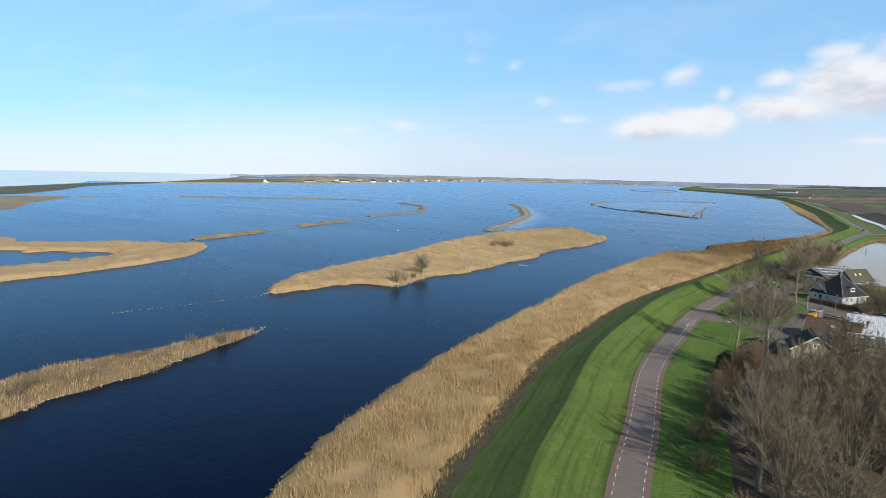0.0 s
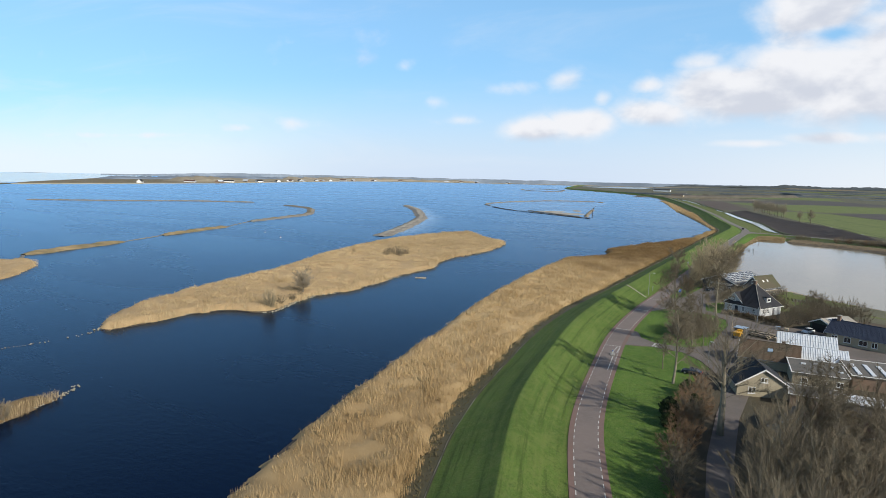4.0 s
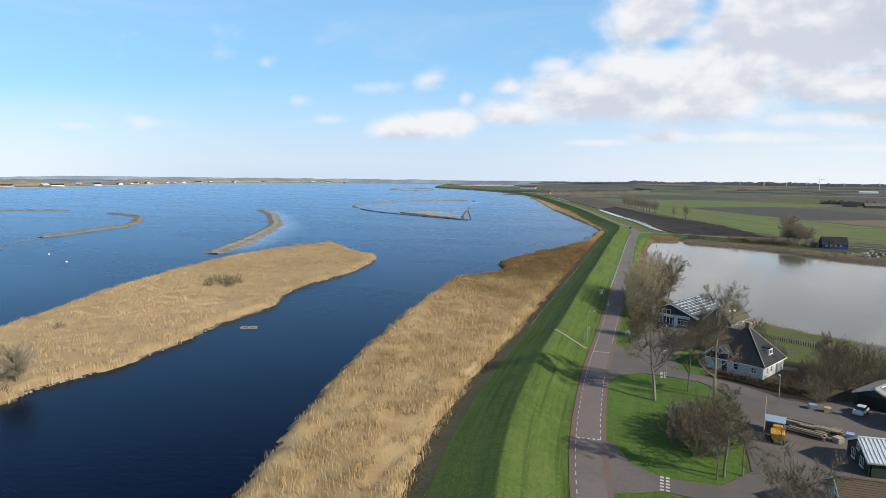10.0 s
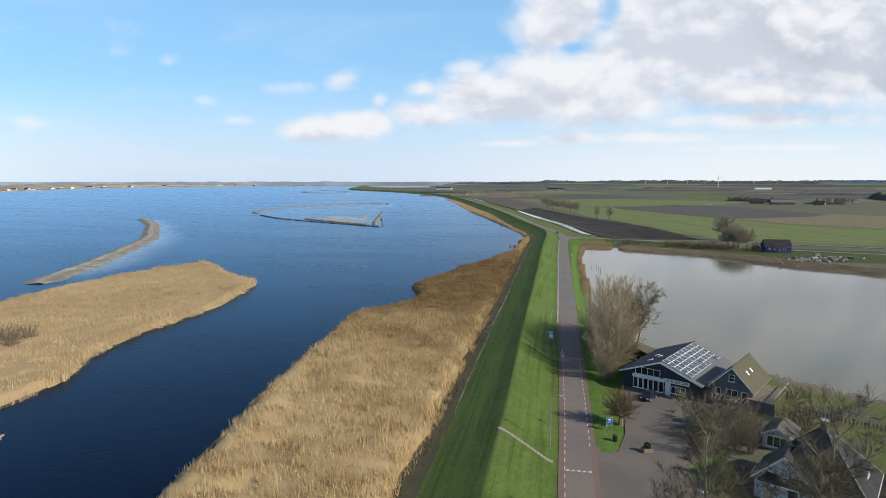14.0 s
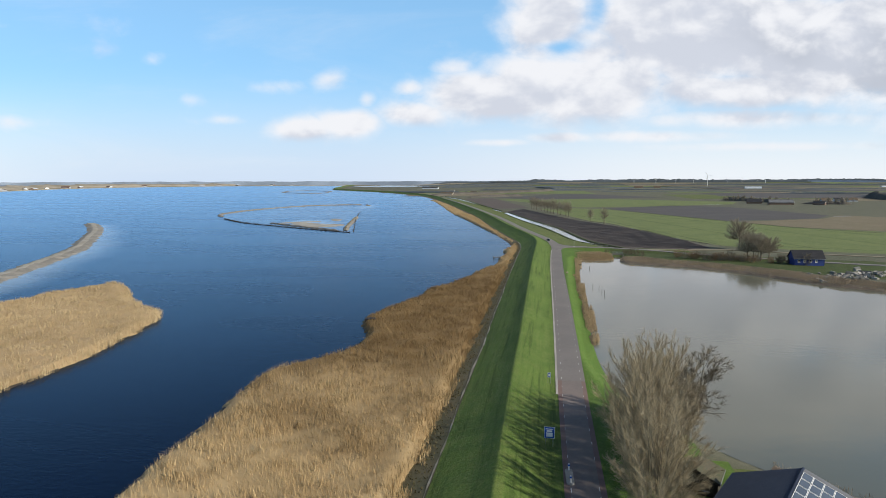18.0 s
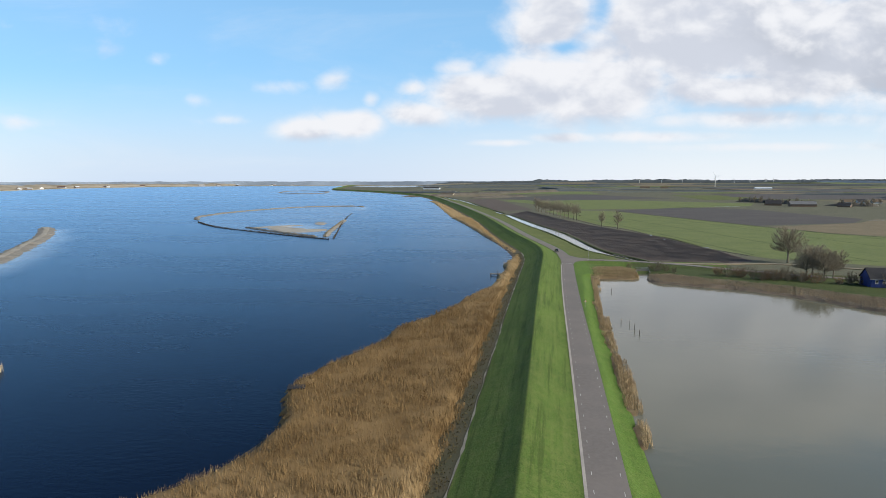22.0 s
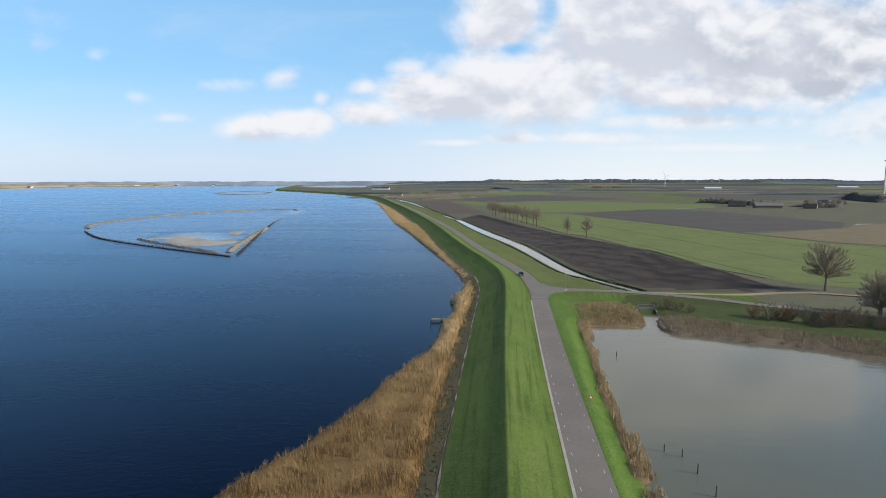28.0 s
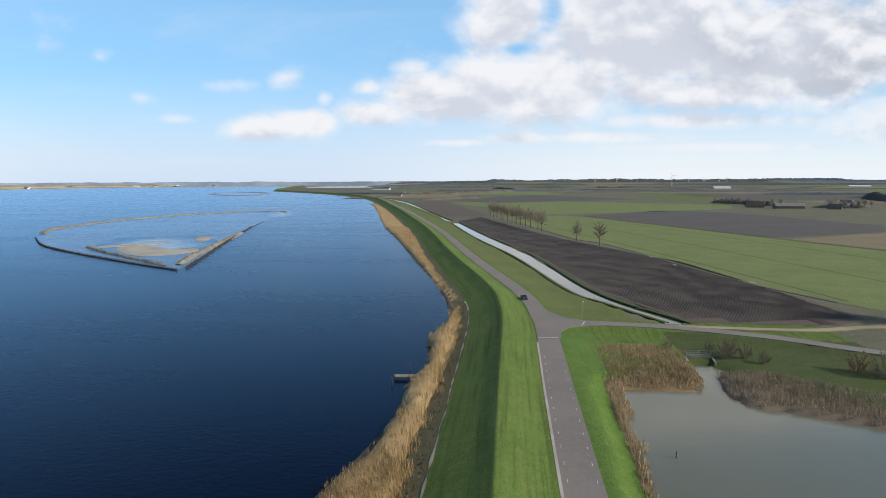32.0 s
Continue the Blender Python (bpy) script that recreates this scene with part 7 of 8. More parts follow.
box_part("roof", (-1.3, 0.0, 2.7, 1.5, 8.2, 2.9), M["sheet_white"], annex)
door(annex, wall_frame((0, 0.2, 0), 0), 0.3, 0.95, 2.05, "wall_grey")
shed, sf = gable_house("garden_shed", "dark wooden shed with a mossy roof by the pond", 25.4, 9.2, -20, 5.0, 4.0, 2.3, 3.4, "dark_wood", "roof_moss", 8, 0.3, trim="dark_wood", category="shed", base_z=1.3)
window(shed, sf, 0.8, 1.3, 1.6, 0.9, 2, 1, "wood_grey")

# the grey boarded house next to it
h2, fr = gable_house("house", "grey boarded gable house with a brown mossy roof", 38.8, -14.4, -27.5, 6.6, 10.4, 3.3, 6.7, "wall_grey", "roof_moss", 18, 0.4, base_z=1.8)
window(h2, fr, 0, 4.75, 1.0, 1.2, 1, 2)
window(h2, fr, -2.1, 2.1, 0.95, 1.3)
window(h2, fr, 2.1, 2.1, 0.95, 1.3)
window(h2, fr, 0.1, 1.9, 1.9, 1.8, 2, 1, label="white balcony doors")
box_part("balcony_rail", (-0.95, -0.55, 0.95, 1.15, -0.45, 1.75), M["trim"], h2)
sw = wall_frame((3.3, 5.2, 0), 90)
window(h2, sw, -2.0, 1.7, 1.2, 1.2)
window(h2, sw, 2.2, 1.5, 1.6, 1.8, 2)
for cy in (3.2, 5.6):
    box_part("skylight", (-0.4, -0.3, 0.06, 0.4, 0.3, 0.17), M["trim"], h2, "white roof window").matrix_basis = pose(1.55, cy, 6.7 - 1.55 * 3.4 / 3.3, 0, 45.9, 0)
terrace = tagged(new("terrace"), "weathered timber roof terrace beside the grey house", "terrace")
terrace.matrix_basis = pose(43.6, -14.6, 1.4, 0, 0, -27.5)
for n in range(14):
    box_part("plank", (-2.0, -3.0 + n * 0.72, 2.35, 2.6, -2.34 + n * 0.72, 2.45), M["wood_grey"], terrace)
for px, py in ((-1.9, -2.9), (2.5, -2.9), (-1.9, 6.9), (2.5, 6.9)):
    box_part("post", (px - 0.1, py - 0.1, -0.6, px + 0.1, py + 0.1, 2.35), M["wood_grey"], terrace)
box_part("front_wall", (-2.0, -3.05, -0.5, 2.6, -2.9, 2.35), M["wall_grey"], terrace)
for n in range(17):
    box_part("baluster", (2.5, -2.9 + n * 0.6, 2.45, 2.58, -2.82 + n * 0.6, 3.4), M["wood_pale"], terrace)
box_part("handrail", (2.46, -2.95, 3.4, 2.62, 7.0, 3.48), M["wood_pale"], terrace)
pergola = tagged(new("pergola"), "weathered slatted pergola in front of the grey house", "pergola")
pergola.matrix_basis = pose(38.2, -17.2, 1.45, 0, 0, -27.5)
for n in range(8):
    box_part("slat", (-2.4 + n * 0.66, -1.4, 2.35, -2.32 + n * 0.66, 1.4, 2.47), M["wood_grey"], pergola)
for px, py in ((-2.3, -1.3), (2.3, -1.3), (-2.3, 1.3), (2.3, 1.3)):
    box_part("post", (px - 0.07, py - 0.07, -0.3, px + 0.07, py + 0.07, 2.35), M["wood_grey"], pergola)
for py in (-1.35, 1.25):
    box_part("beam", (-2.5, py, 2.2, 2.5, py + 0.1, 2.35), M["wood_grey"], pergola)
sunroom, fr = gable_house("sun_room", "small white glazed garden room with a grey roof", 41.0, -32.0, -27.5, 3.6, 5.0, 2.3, 3.3, "wall_white", "felt", 6, 0.2, boarded=False, category="sun room")
window(sunroom, fr, 0, 1.2, 2.6, 1.6, 3, 1)

# the farmhouse with the pyramid roof
farm = tagged(new("farmhouse"), "white farmhouse with a steep dark pyramid roof", "house")
farm.matrix_basis = pose(42.2, -44.9, 1.8, 0, 0, -27)
hw = 5.3
for turn in range(4):
    m = Matrix.Rotation(radians(90 * turn), 4, "Z")
    bm = bmesh.new()
    box_bm(bm, -hw, -hw, -0.5, hw - 0.3, -hw + 0.3, 2.7, m)
    part("wall", bm, M["wall_white"], farm)
    boards(farm, m @ Matrix.Translation((0, -hw, 0)), -hw, hw, 0.0, lambda u: 2.65, "wall_white", 0.5)
    a = m @ Vector((-0.35, -0.35, 8.4))
    b = m @ Vector((0.35, -0.35, 8.4))
    c = m @ Vector((hw + 0.45, -hw - 0.45, 2.45))
    d = m @ Vector((-hw - 0.45, -hw - 0.45, 2.45))
    slope(farm, "roof_slope", a, b, c, d, "roof_dark" if turn != 1 else "roof_dark", 20)
    bm = bmesh.new()
    tube_bm(bm, [m @ Vector((0.35, -0.35, 8.48)), m @ Vector((hw + 0.45, -hw - 0.45, 2.53))], [0.09, 0.09], 5)
    part("hip_ridge", bm, M["concrete" if turn in (0, 1) else "roof_dark"], farm, "pale hip ridge")
    box_bm_ = bmesh.new()
    box_bm(box_bm_, -hw - 0.5, -hw - 0.55, 2.30, hw + 0.5, -hw - 0.42, 2.45, m)
    part("gutter", box_bm_, M["trim"], farm)
box_part("chimney", (-0.4, -0.4, 8.0, 0.4, 0.4, 9.5), M["wall_brick"], farm)
box_part("cap", (-0.5, -0.5, 9.5, 0.5, 0.5, 9.62), M["concrete"], farm)
fs = wall_frame((0, -hw, 0), 0)
window(farm, fs, 3.6, 1.45, 1.15, 1.2, 2, 2)
window(farm, fs, 0.2, 1.45, 1.0, 1.3, 1, 2)
door(farm, fs, -2.0, 1.0, 2.1, "wall_navy")
window(farm, fs, -3.9, 1.45, 1.0, 1.2, 1, 2)
fe = wall_frame((hw, 0, 0), 90)
window(farm, fe, -3.4, 1.4, 0.95, 1.3, 1, 2)
window(farm, fe, -1.2, 1.4, 0.95, 1.3, 1, 2)
door(farm, fe, 1.4, 1.0, 2.1, "wall_grey")
dorm = box_part("dormer", (2.4, -1.0, 3.6, 4.6, 1.0, 5.2), M["wall_white"], farm)
box_part("dormer_roof", (2.0, -1.2, 5.2, 4.8, 1.2, 5.38), M["roof_dark"], dorm)
window(farm, wall_frame((4.6, 0, 0), 90), 0, 4.5, 1.5, 0.95, 2, 1, name="dormer_window")
wing, fr = gable_house("farmhouse_wing", "white front wing with a dark tiled gable roof", 37.2, -47.8, -27, 6.2, 6.0, 2.9, 5.9, "wall_white", "roof_dark", 14, 0.35)
window(wing, fr, -1.3, 1.5, 1.1, 1.4, 1, 2)
window(wing, fr, 1.3, 1.5, 1.1, 1.4, 1, 2)
window(wing, fr, 0, 3.9, 0.9, 1.1, 1, 2)

# sheds with white corrugated roofs, one behind the other
for nm, x, y, turn, wd, ln, ev, rg, wl in (("white_shed", 51.6, -87.5, -84, 7.2, 11.6, 2.2, 4.0, "wall_green"), ("white_shed", 55.0, -99.2, -84, 7.0, 10.2, 2.2, 3.9, "wall_grey")):
    ob, fr = gable_house(nm, "dark boarded shed with a white corrugated roof", x, y, turn, wd, ln, ev, rg, wl, "sheet_white", 2, 0.25, ribs=24, base_z=1.8, category="shed")
    window(ob, fr, -1.4, 1.2, 1.2, 1.3, 2, 2)
    window(ob, fr, 1.4, 1.2, 1.2, 1.3, 2, 2)
    window(ob, fr, 0, 2.75, 0.9, 0.9, 2, 2)
ob, fr = gable_house("house", "low house with a brown clay-tiled roof", 45.6, -103.2, -88, 9.6, 11.0, 2.2, 4.7, "wall_beige", "roof_brown", 18, 0.4, base_z=1.8, chimney=(-1.5, 8.0, 1.0))
window(ob, fr, -1.8, 1.3, 1.1, 1.4, 1, 2)
window(ob, fr, 1.8, 1.3, 1.1, 1.4, 1, 2)
window(ob, fr, 0, 3.2, 0.9, 1.0, 1, 1)
box_part("skylight", (-0.5, -0.5, 0.05, 0.5, 0.5, 0.18), M["sheet_blue"], ob, "pale blue roof window").matrix_basis = pose(2.4, 5.7, 4.7 - 2.4 * 2.5 / 4.8, 0, 27.5, 0)
ob, fr = gable_house("house", "low cream-gabled house with a dark tiled roof", 52.2, -127.6, 20, 9.0, 8.0, 2.4, 5.3, "wall_beige", "roof_dark", 16, 0.4, base_z=1.8)
window(ob, fr, 0.0, 3.2, 1.2, 0.9, 2, 1)
window(ob, fr, -2.0, 1.2, 1.2, 1.2, 2, 1)
ob, fr = gable_house("house", "cream house with a dark brown and a rusty red roof slope", 58.3, -149.2, -12, 7.6, 9.0, 2.5, 5.0, "wall_cream", "roof_brown", 15, 0.4, base_z=1.75, chimney=(-0.6, 4.0, 0.6))
[o for o in ob.children if o.name.startswith("roof_slope")][1].data.materials[0] = M["roof_red"]
window(ob, fr, 0.0, 3.1, 0.8, 1.5, 1, 2)
window(ob, fr, -1.9, 1.3, 1.0, 1.3, 1, 2)
window(ob, fr, 1.9, 1.3, 1.0, 1.3, 1, 2)
ob, fr = gable_house("shed", "long shed with a rusty red corrugated roof", 68.5, -147.0, -12, 6.0, 9.0, 2.2, 3.7, "wall_brick", "roof_red", 2, 0.3, ribs=16, base_z=1.75, category="shed")
ob, fr = gable_house("house", "long beige house with a dark blue tiled roof", 62.6, -69.0, -112, 7.6, 13.5, 2.7, 5.2, "wall_beige", "roof_blue", 16, 0.4, base_z=1.8, chimney=(0.0, 1.2, 1.1))
sw = wall_frame((3.8, 6, 0), 90)
for u, wd in ((-4.0, 1.3), (-1.2, 1.5), (2.2, 1.8), (4.6, 1.2)):
    window(ob, sw, u, 1.4, wd, 1.3, 2, 1)


def flat_house(name, label, x, y, turn, wide, deep, tall, wall, roof, clutter=True, category="house"):
    root = tagged(new(name), label, category)
    root.matrix_basis = pose(x, y, 1.78, 0, 0, turn)
    for dims in ((0, 0, -0.5, wide, 0.3, tall), (0, deep - 0.3, -0.5, wide, deep, tall), (0, 0.3, -0.5, 0.3, deep - 0.3, tall), (wide - 0.3, 0.3, -0.5, wide, deep - 0.3, tall)):
        box_part("wall", dims, M[wall], root)
    box_part("roof", (-0.25, -0.25, tall, wide + 0.25, deep + 0.25, tall + 0.2), M[roof], root)
    for dims in ((-0.3, -0.3, tall + 0.2, wide + 0.3, -0.12, tall + 0.3), (-0.3, deep + 0.12, tall + 0.2, wide + 0.3, deep + 0.3, tall + 0.3), (-0.3, -0.12, tall + 0.2, -0.12, deep + 0.12, tall + 0.3), (wide + 0.12, -0.12, tall + 0.2, wide + 0.3, deep + 0.12, tall + 0.3)):
        box_part("roof_edge", dims, M["trim"], root)
    return root


beige = flat_house("flat_house", "beige flat-roofed house with a grey felt roof", 56.2, -117.2, 8, 9.2, 10.5, 2.7, "wall_beige", "felt")
fr = wall_frame((0, 0, 0), 0)
for u in (2.0, 5.2, 7.8):
    window(beige, fr, u, 1.5, 1.1, 1.0, 2, 1)
for n, (a, b) in enumerate(((2.0, 6.5), (4.2, 7.4), (6.8, 6.0), (7.9, 3.0))):
    box_part("rooflight", (a, b, 2.9, a + 0.9, b + 0.7, 3.15), M["sheet_white"], beige, "white domed rooflight", bevel=0.06)
box_part("vent_pipe", (3.2, 3.0, 2.9, 3.4, 3.2, 3.6), M["steel"], beige)
barn2 = flat_house("flat_shed", "low flat-roofed shed with pale roof sheets", 66.0, -112.0, 10, 8.0, 12.0, 2.5, "wall_brick", "felt", category="shed")
for n in range(3):
    box_part("roof_sheet", (1.0 + n * 2.3, 1.0, 2.7, 1.7 + n * 2.3, 9.0, 2.85), M["sheet_white"], barn2, "pale roof sheet")
flat_house("flat_shed", "low brick shed with a mossy flat roof", 56.5, -130.5, 5, 8.0, 6.0, 2.3, "wall_brick", "felt", category="shed")
sh = flat_house("flat_shed", "small shed with a pale sheet roof", 64.0, -129.0, 5, 6.0, 4.0, 2.2, "wall_grey", "sheet_white", category="shed")
carport, fr = gable_house("carport", "open carport with a pale grey roof and framed solar panels", 59.9, -62.4, -36, 6.0, 10.0, 2.4, 3.7, "wall_green", "concrete", 8, 0.3, boarded=False, base_z=1.8, category="carport")
# the gable is closed; a black plate gives the dark inside
box_part("open_front", (-2.4, -0.04, -0.1, 2.4, 0.01, 2.2), M["black"], carport, "black plate for the shade inside the carport")
fall = math.degrees(math.atan(1.3 / 3.0))
array = box_part("array_frame", (-1.45, -2.6, 0.0, 1.45, 2.6, 0.06), M["trim"], carport, "white frame round the solar panels")
array.matrix_basis = pose(1.65, 4.0, 3.7 - 1.65 * 1.3 / 3.0 + 0.10, 0, fall, 0)
for r in range(3):
    for c in range(2):
        solar(carport, pose(1.02 + c * 1.16, 2.25 + r * 1.76, 3.7 - (1.02 + c * 1.16) * 1.3 / 3.0 + 0.18, 0, fall, 0))
blue, fr = gable_house("blue_house", "bright blue wooden house with a dark roof", 125.5, 247.0, 92, 8.0, 13.0, 2.9, 6.2, "wall_blue", "roof_dark", 12, 0.4, base_z=1.2, trim="wall_blue")
sw = wall_frame((-4.0, 6.5, 0), -90)
for u in (-4.5, -2.0, 0.5, 3.0):
    window(blue, sw, u, 1.5, 1.0, 1.2, 1, 2)
# farmsteads far out in the polder
for n, (x, y, turn, wd, ln, ev, rg, wl, rf) in enumerate(((318, 1024, 80, 14, 22, 3.5, 8, "wall_brick", "roof_dark"), (352, 985, 85, 16, 34, 4.0, 8.0, "wall_brick", "roof_grey"), (395, 975, 60, 12, 16, 3.0, 6.5, "wall_brick", "roof_dark"), (455, 1120, 90, 9, 14, 3, 7, "wall_white", "roof_brown"), (478, 1128, 90, 9, 14, 3, 7, "wall_white", "roof_dark"), (505, 1140, 90, 9, 14, 3, 7, "wall_white", "roof_brown"), (-292, 1549, 85, 12, 34, 3.5, 7, "wall_beige", "roof_brown"), (-250, 1700, 70, 10, 20, 3, 7, "wall_brick", "roof_brown"), (-545, 2560, 90, 22, 70, 6, 10, "sheet_white", "roof_dark"), (-340, 1830, 90, 12, 30, 4, 7, "sheet_white", "felt"), (344, 2900, 90, 16, 40, 5, 10, "wall_brick", "roof_brown"), (420, 2890, 90, 14, 30, 5, 9, "wall_brick", "roof_brown"), (760, 2600, 85, 25, 60, 6, 10, "sheet_white", "sheet_white"), (1400, 2900, 85, 30, 80, 6, 10, "sheet_white", "sheet_white"))):
    gable_house("far_farm", ("distant brick farm with a tiled roof", "distant barn with pale sheet walls")[wl == "sheet_white"], x, y, turn, wd, ln, ev, rg, wl, rf, 2, 0.5, boarded=False, base_z=0.5, category="farm")
# wind turbines on the horizon
def turbine(x, y, tall, blade, turn, label):
    root = tagged(new("wind_turbine"), label, "wind turbine", group="wind turbines on the horizon")
    root.matrix_basis = pose(x, y, 0, 0, 0, turn)
    bm = bmesh.new()
    tube_bm(bm, [(0, 0, 0), (0, 0, tall)], [tall * 0.025, tall * 0.014], 8)
    part("tower", bm, M["trim"], root)
    box_part("nacelle", (-tall * 0.02, -tall * 0.05, tall - tall * 0.015, tall * 0.02, tall * 0.05, tall + tall * 0.03), M["trim"], root, bevel=0.3)
    spin = turn * 3.7
    for k in range(3):
        a = radians(spin + 120 * k)
        bm = bmesh.new()
        tube_bm(bm, [(0, -tall * 0.06, tall), (math.sin(a) * blade * 0.3, -tall * 0.06, tall + math.cos(a) * blade * 0.3), (math.sin(a) * blade, -tall * 0.06, tall + math.cos(a) * blade)], [blade * 0.03, blade * 0.045, blade * 0.012], 4)
        part("blade", bm, M["trim"], root)


for n, (px, d) in enumerate(((1043, 4300), (1081, 4350), (1116, 4400), (1147, 4300), (1175, 3200), (1205, 4400), (1232, 4350), (1258, 4400), (1271, 4300))):
    az = radians(7.36) - math.atan((px - 784) / 1092.0)
    turbine(-2.8 - math.sin(az) * d, 75 + math.cos(az) * d, (36, 56)[px == 1175], (17, 25)[px == 1175], 15 + 31 * n, "white wind turbine on the horizon")
az = radians(7.36) - math.atan((1562 - 784) / 1092.0)
turbine(-2.8 - math.sin(az) * 1900, 75 + math.cos(az) * 1900, 85, 38, 70, "tall white wind turbine in the polder")


rs = np.random.RandomState(33)
for n in range(26):
    q = sp[rs.randint(4, int(len(sp) * 0.75))] + nrm_out * rs.uniform(15, 70)
    gable_house("far_house", "tiny pale house on the opposite shore", q[0], q[1], rs.uniform(0, 180), rs.uniform(10, 24), rs.uniform(14, 40), 4, rs.uniform(7, 10), ("wall_white", "trim", "wall_brick")[n % 3], ("roof_red", "roof_dark", "sheet_white")[n % 3], 1, 0.5, boarded=False, base_z=2.4, category="house")
# ---- street furniture, vehicles, yard clutter ----
def lamp_post(x, y, tall, turn, arm=1.2, z=None):
    root = tagged(new("street_lamp"), "slim grey street lamp beside the road", "street lamp", group="street lamps")
    root.matrix_basis = pose(x, y, ground_at(x, y) if z is None else z, 0, 0, turn)
    bm = bmesh.new()
    tube_bm(bm, [(0, 0, -0.3), (0, 0, tall * 0.5), (0, 0, tall)], [0.10, 0.075, 0.05], 7)
    part("pole", bm, M["steel"], root)
    bm = bmesh.new()
    tube_bm(bm, [(0, 0, tall - 0.05), (arm * 0.6, 0, tall + 0.1), (arm, 0, tall + 0.12)], [0.045, 0.04, 0.035], 6)
    part("arm", bm, M["steel"], root)
    head = box_part("lamp_head", (arm - 0.1, -0.16, tall + 0.06, arm + 0.6, 0.16, tall + 0.2), M["alu"], root, bevel=0.04)
    box_part("glass", (arm, -0.12, tall + 0.02, arm + 0.5, 0.12, tall + 0.06), M["lamp_clear"], head)


lamp_post(9.6, -38.5, 7.5, 0, z=2.05)
lamp_post(45.2, -66.0, 5.0, 90, 0.4)
lamp_post(40.2, -110.5, 4.6, 0, 0.2)
lamp_post(12.8, 297.8, 5.0, -90, 0.5, 1.9)
lamp_post(27.0, -57.5, 5.0, 200, 0.3, 2.0)


def road_sign(x, y, wide, tall, low, turn, label, bars, z=None):
    root = tagged(new("road_sign"), label, "sign")
    root.matrix_basis = pose(x, y, ground_at(x, y) if z is None else z, 0, 0, turn)
    for px in (-wide * 0.35, wide * 0.35):
        bm = bmesh.new()
        tube_bm(bm, [(px, 0.05, -0.4), (px, 0.05, low + tall)], [0.045, 0.045], 6)
        part("post", bm, M["steel"], root)
    edge = box_part("sign_edge", (-wide / 2, -0.02, low, wide / 2, 0.0, low + tall), M["trim"], root, "white sign border")
    box_part("sign_face", (-wide / 2 + 0.045, -0.035, low + 0.045, wide / 2 - 0.045, -0.02, low + tall - 0.045), M["sign_blue"], root, "blue sign face")
    for x0, z0, x1, z1 in bars:
        box_part("mark", (x0, -0.05, low + z0, x1, -0.036, low + z1), M["trim"], edge)


road_sign(7.0, 18.0, 1.5, 1.7, 1.1, 0, "large blue road sign with a white border", [(-0.55, 1.32, 0.55, 1.45), (-0.4, 0.95, 0.4, 1.2), (-0.45, 0.25, 0.45, 0.85)])
road_sign(18.1, -30.3, 0.95, 1.15, 0.9, 25, "blue information sign beside the hotel drive", [(-0.3, 0.85, 0.3, 0.92), (-0.3, 0.65, 0.25, 0.71), (-0.3, 0.45, 0.2, 0.51)], 1.9)
road_sign(6.1, 46.0, 0.6, 0.9, 1.2, 0, "small blue traffic sign on a post", [(-0.12, 0.2, 0.12, 0.7)])
road_sign(9.2, -31.0, 0.5, 0.35, 1.6, 90, "small blue street name plate on a post", [(-0.15, 0.12, 0.15, 0.22)], 2.05)


def traffic_island(x, y, turn, long, label):
    root = tagged(new("traffic_island"), label, "traffic island")
    root.matrix_basis = pose(x, y, 2.05, 0, 0, turn)
    bm = bmesh.new()
    ring = [(math.cos(a) * 0.55, math.sin(a) * 0.55 + (long / 2 if math.sin(a) > 0 else -long / 2)) for a in [2 * math.pi * k / 16 for k in range(16)]]
    lo, hi = [bm.verts.new((px, py, -0.05)) for px, py in ring], [bm.verts.new((px * 0.9, py * 0.95, 0.16)) for px, py in ring]
    bm.faces.new(hi)
    for k in range(16):
        bm.faces.new((lo[k], lo[(k + 1) % 16], hi[(k + 1) % 16], hi[k]))
    part("kerb", bm, M["concrete"], root)
    for py in ((-long / 2, long / 2) if long > 2 else (0.0,)):
        bm = bmesh.new()
        tube_bm(bm, [(0, py, 0.1), (0, py, 1.05)], [0.11, 0.09], 8)
        post = part("bollard", bm, M["trim"], root, "white bollard with a blue band")
        box_part("band", (-0.14, py - 0.14, 0.75, 0.14, py + 0.14, 0.95), M["sign_blue"], post)


traffic_island(21.6, -117.6, 16, 1.6, "small kerbed traffic island with a bollard")
traffic_island(9.9, 9.3, 4, 3.4, "narrow kerbed road narrowing with bollards")
for pts in ([(20.6, -110.6), (21.1, -116.2)], [(22.0, -116.0), (21.2, -110.4)], [(22.2, -119.4), (24.2, -129.4)]):
    p, q = np.array(pts[0]), np.array(pts[1])
    n_ = np.array([-(q - p)[1], (q - p)[0]]) / np.linalg.norm(q - p) * 0.07
    dash([p - n_, q - n_, q + n_, p + n_], 2.078)

# concrete steps up the dike with a white rail
steps = tagged(new("dike_steps"), "narrow concrete steps up the grass dike", "steps")
for n in range(17):
    f = n / 16
    x, y = 9.9 + (2.5 - 9.9) * f, -43.4 + (-40.2 + 43.4) * f
    z = ground_at(x, y)
    box_part("step", (-0.2, -0.3, -0.3, 0.2, 0.3, 0.13), M["concrete"], steps).matrix_basis = pose(x, y, z, 0, 0, 157)

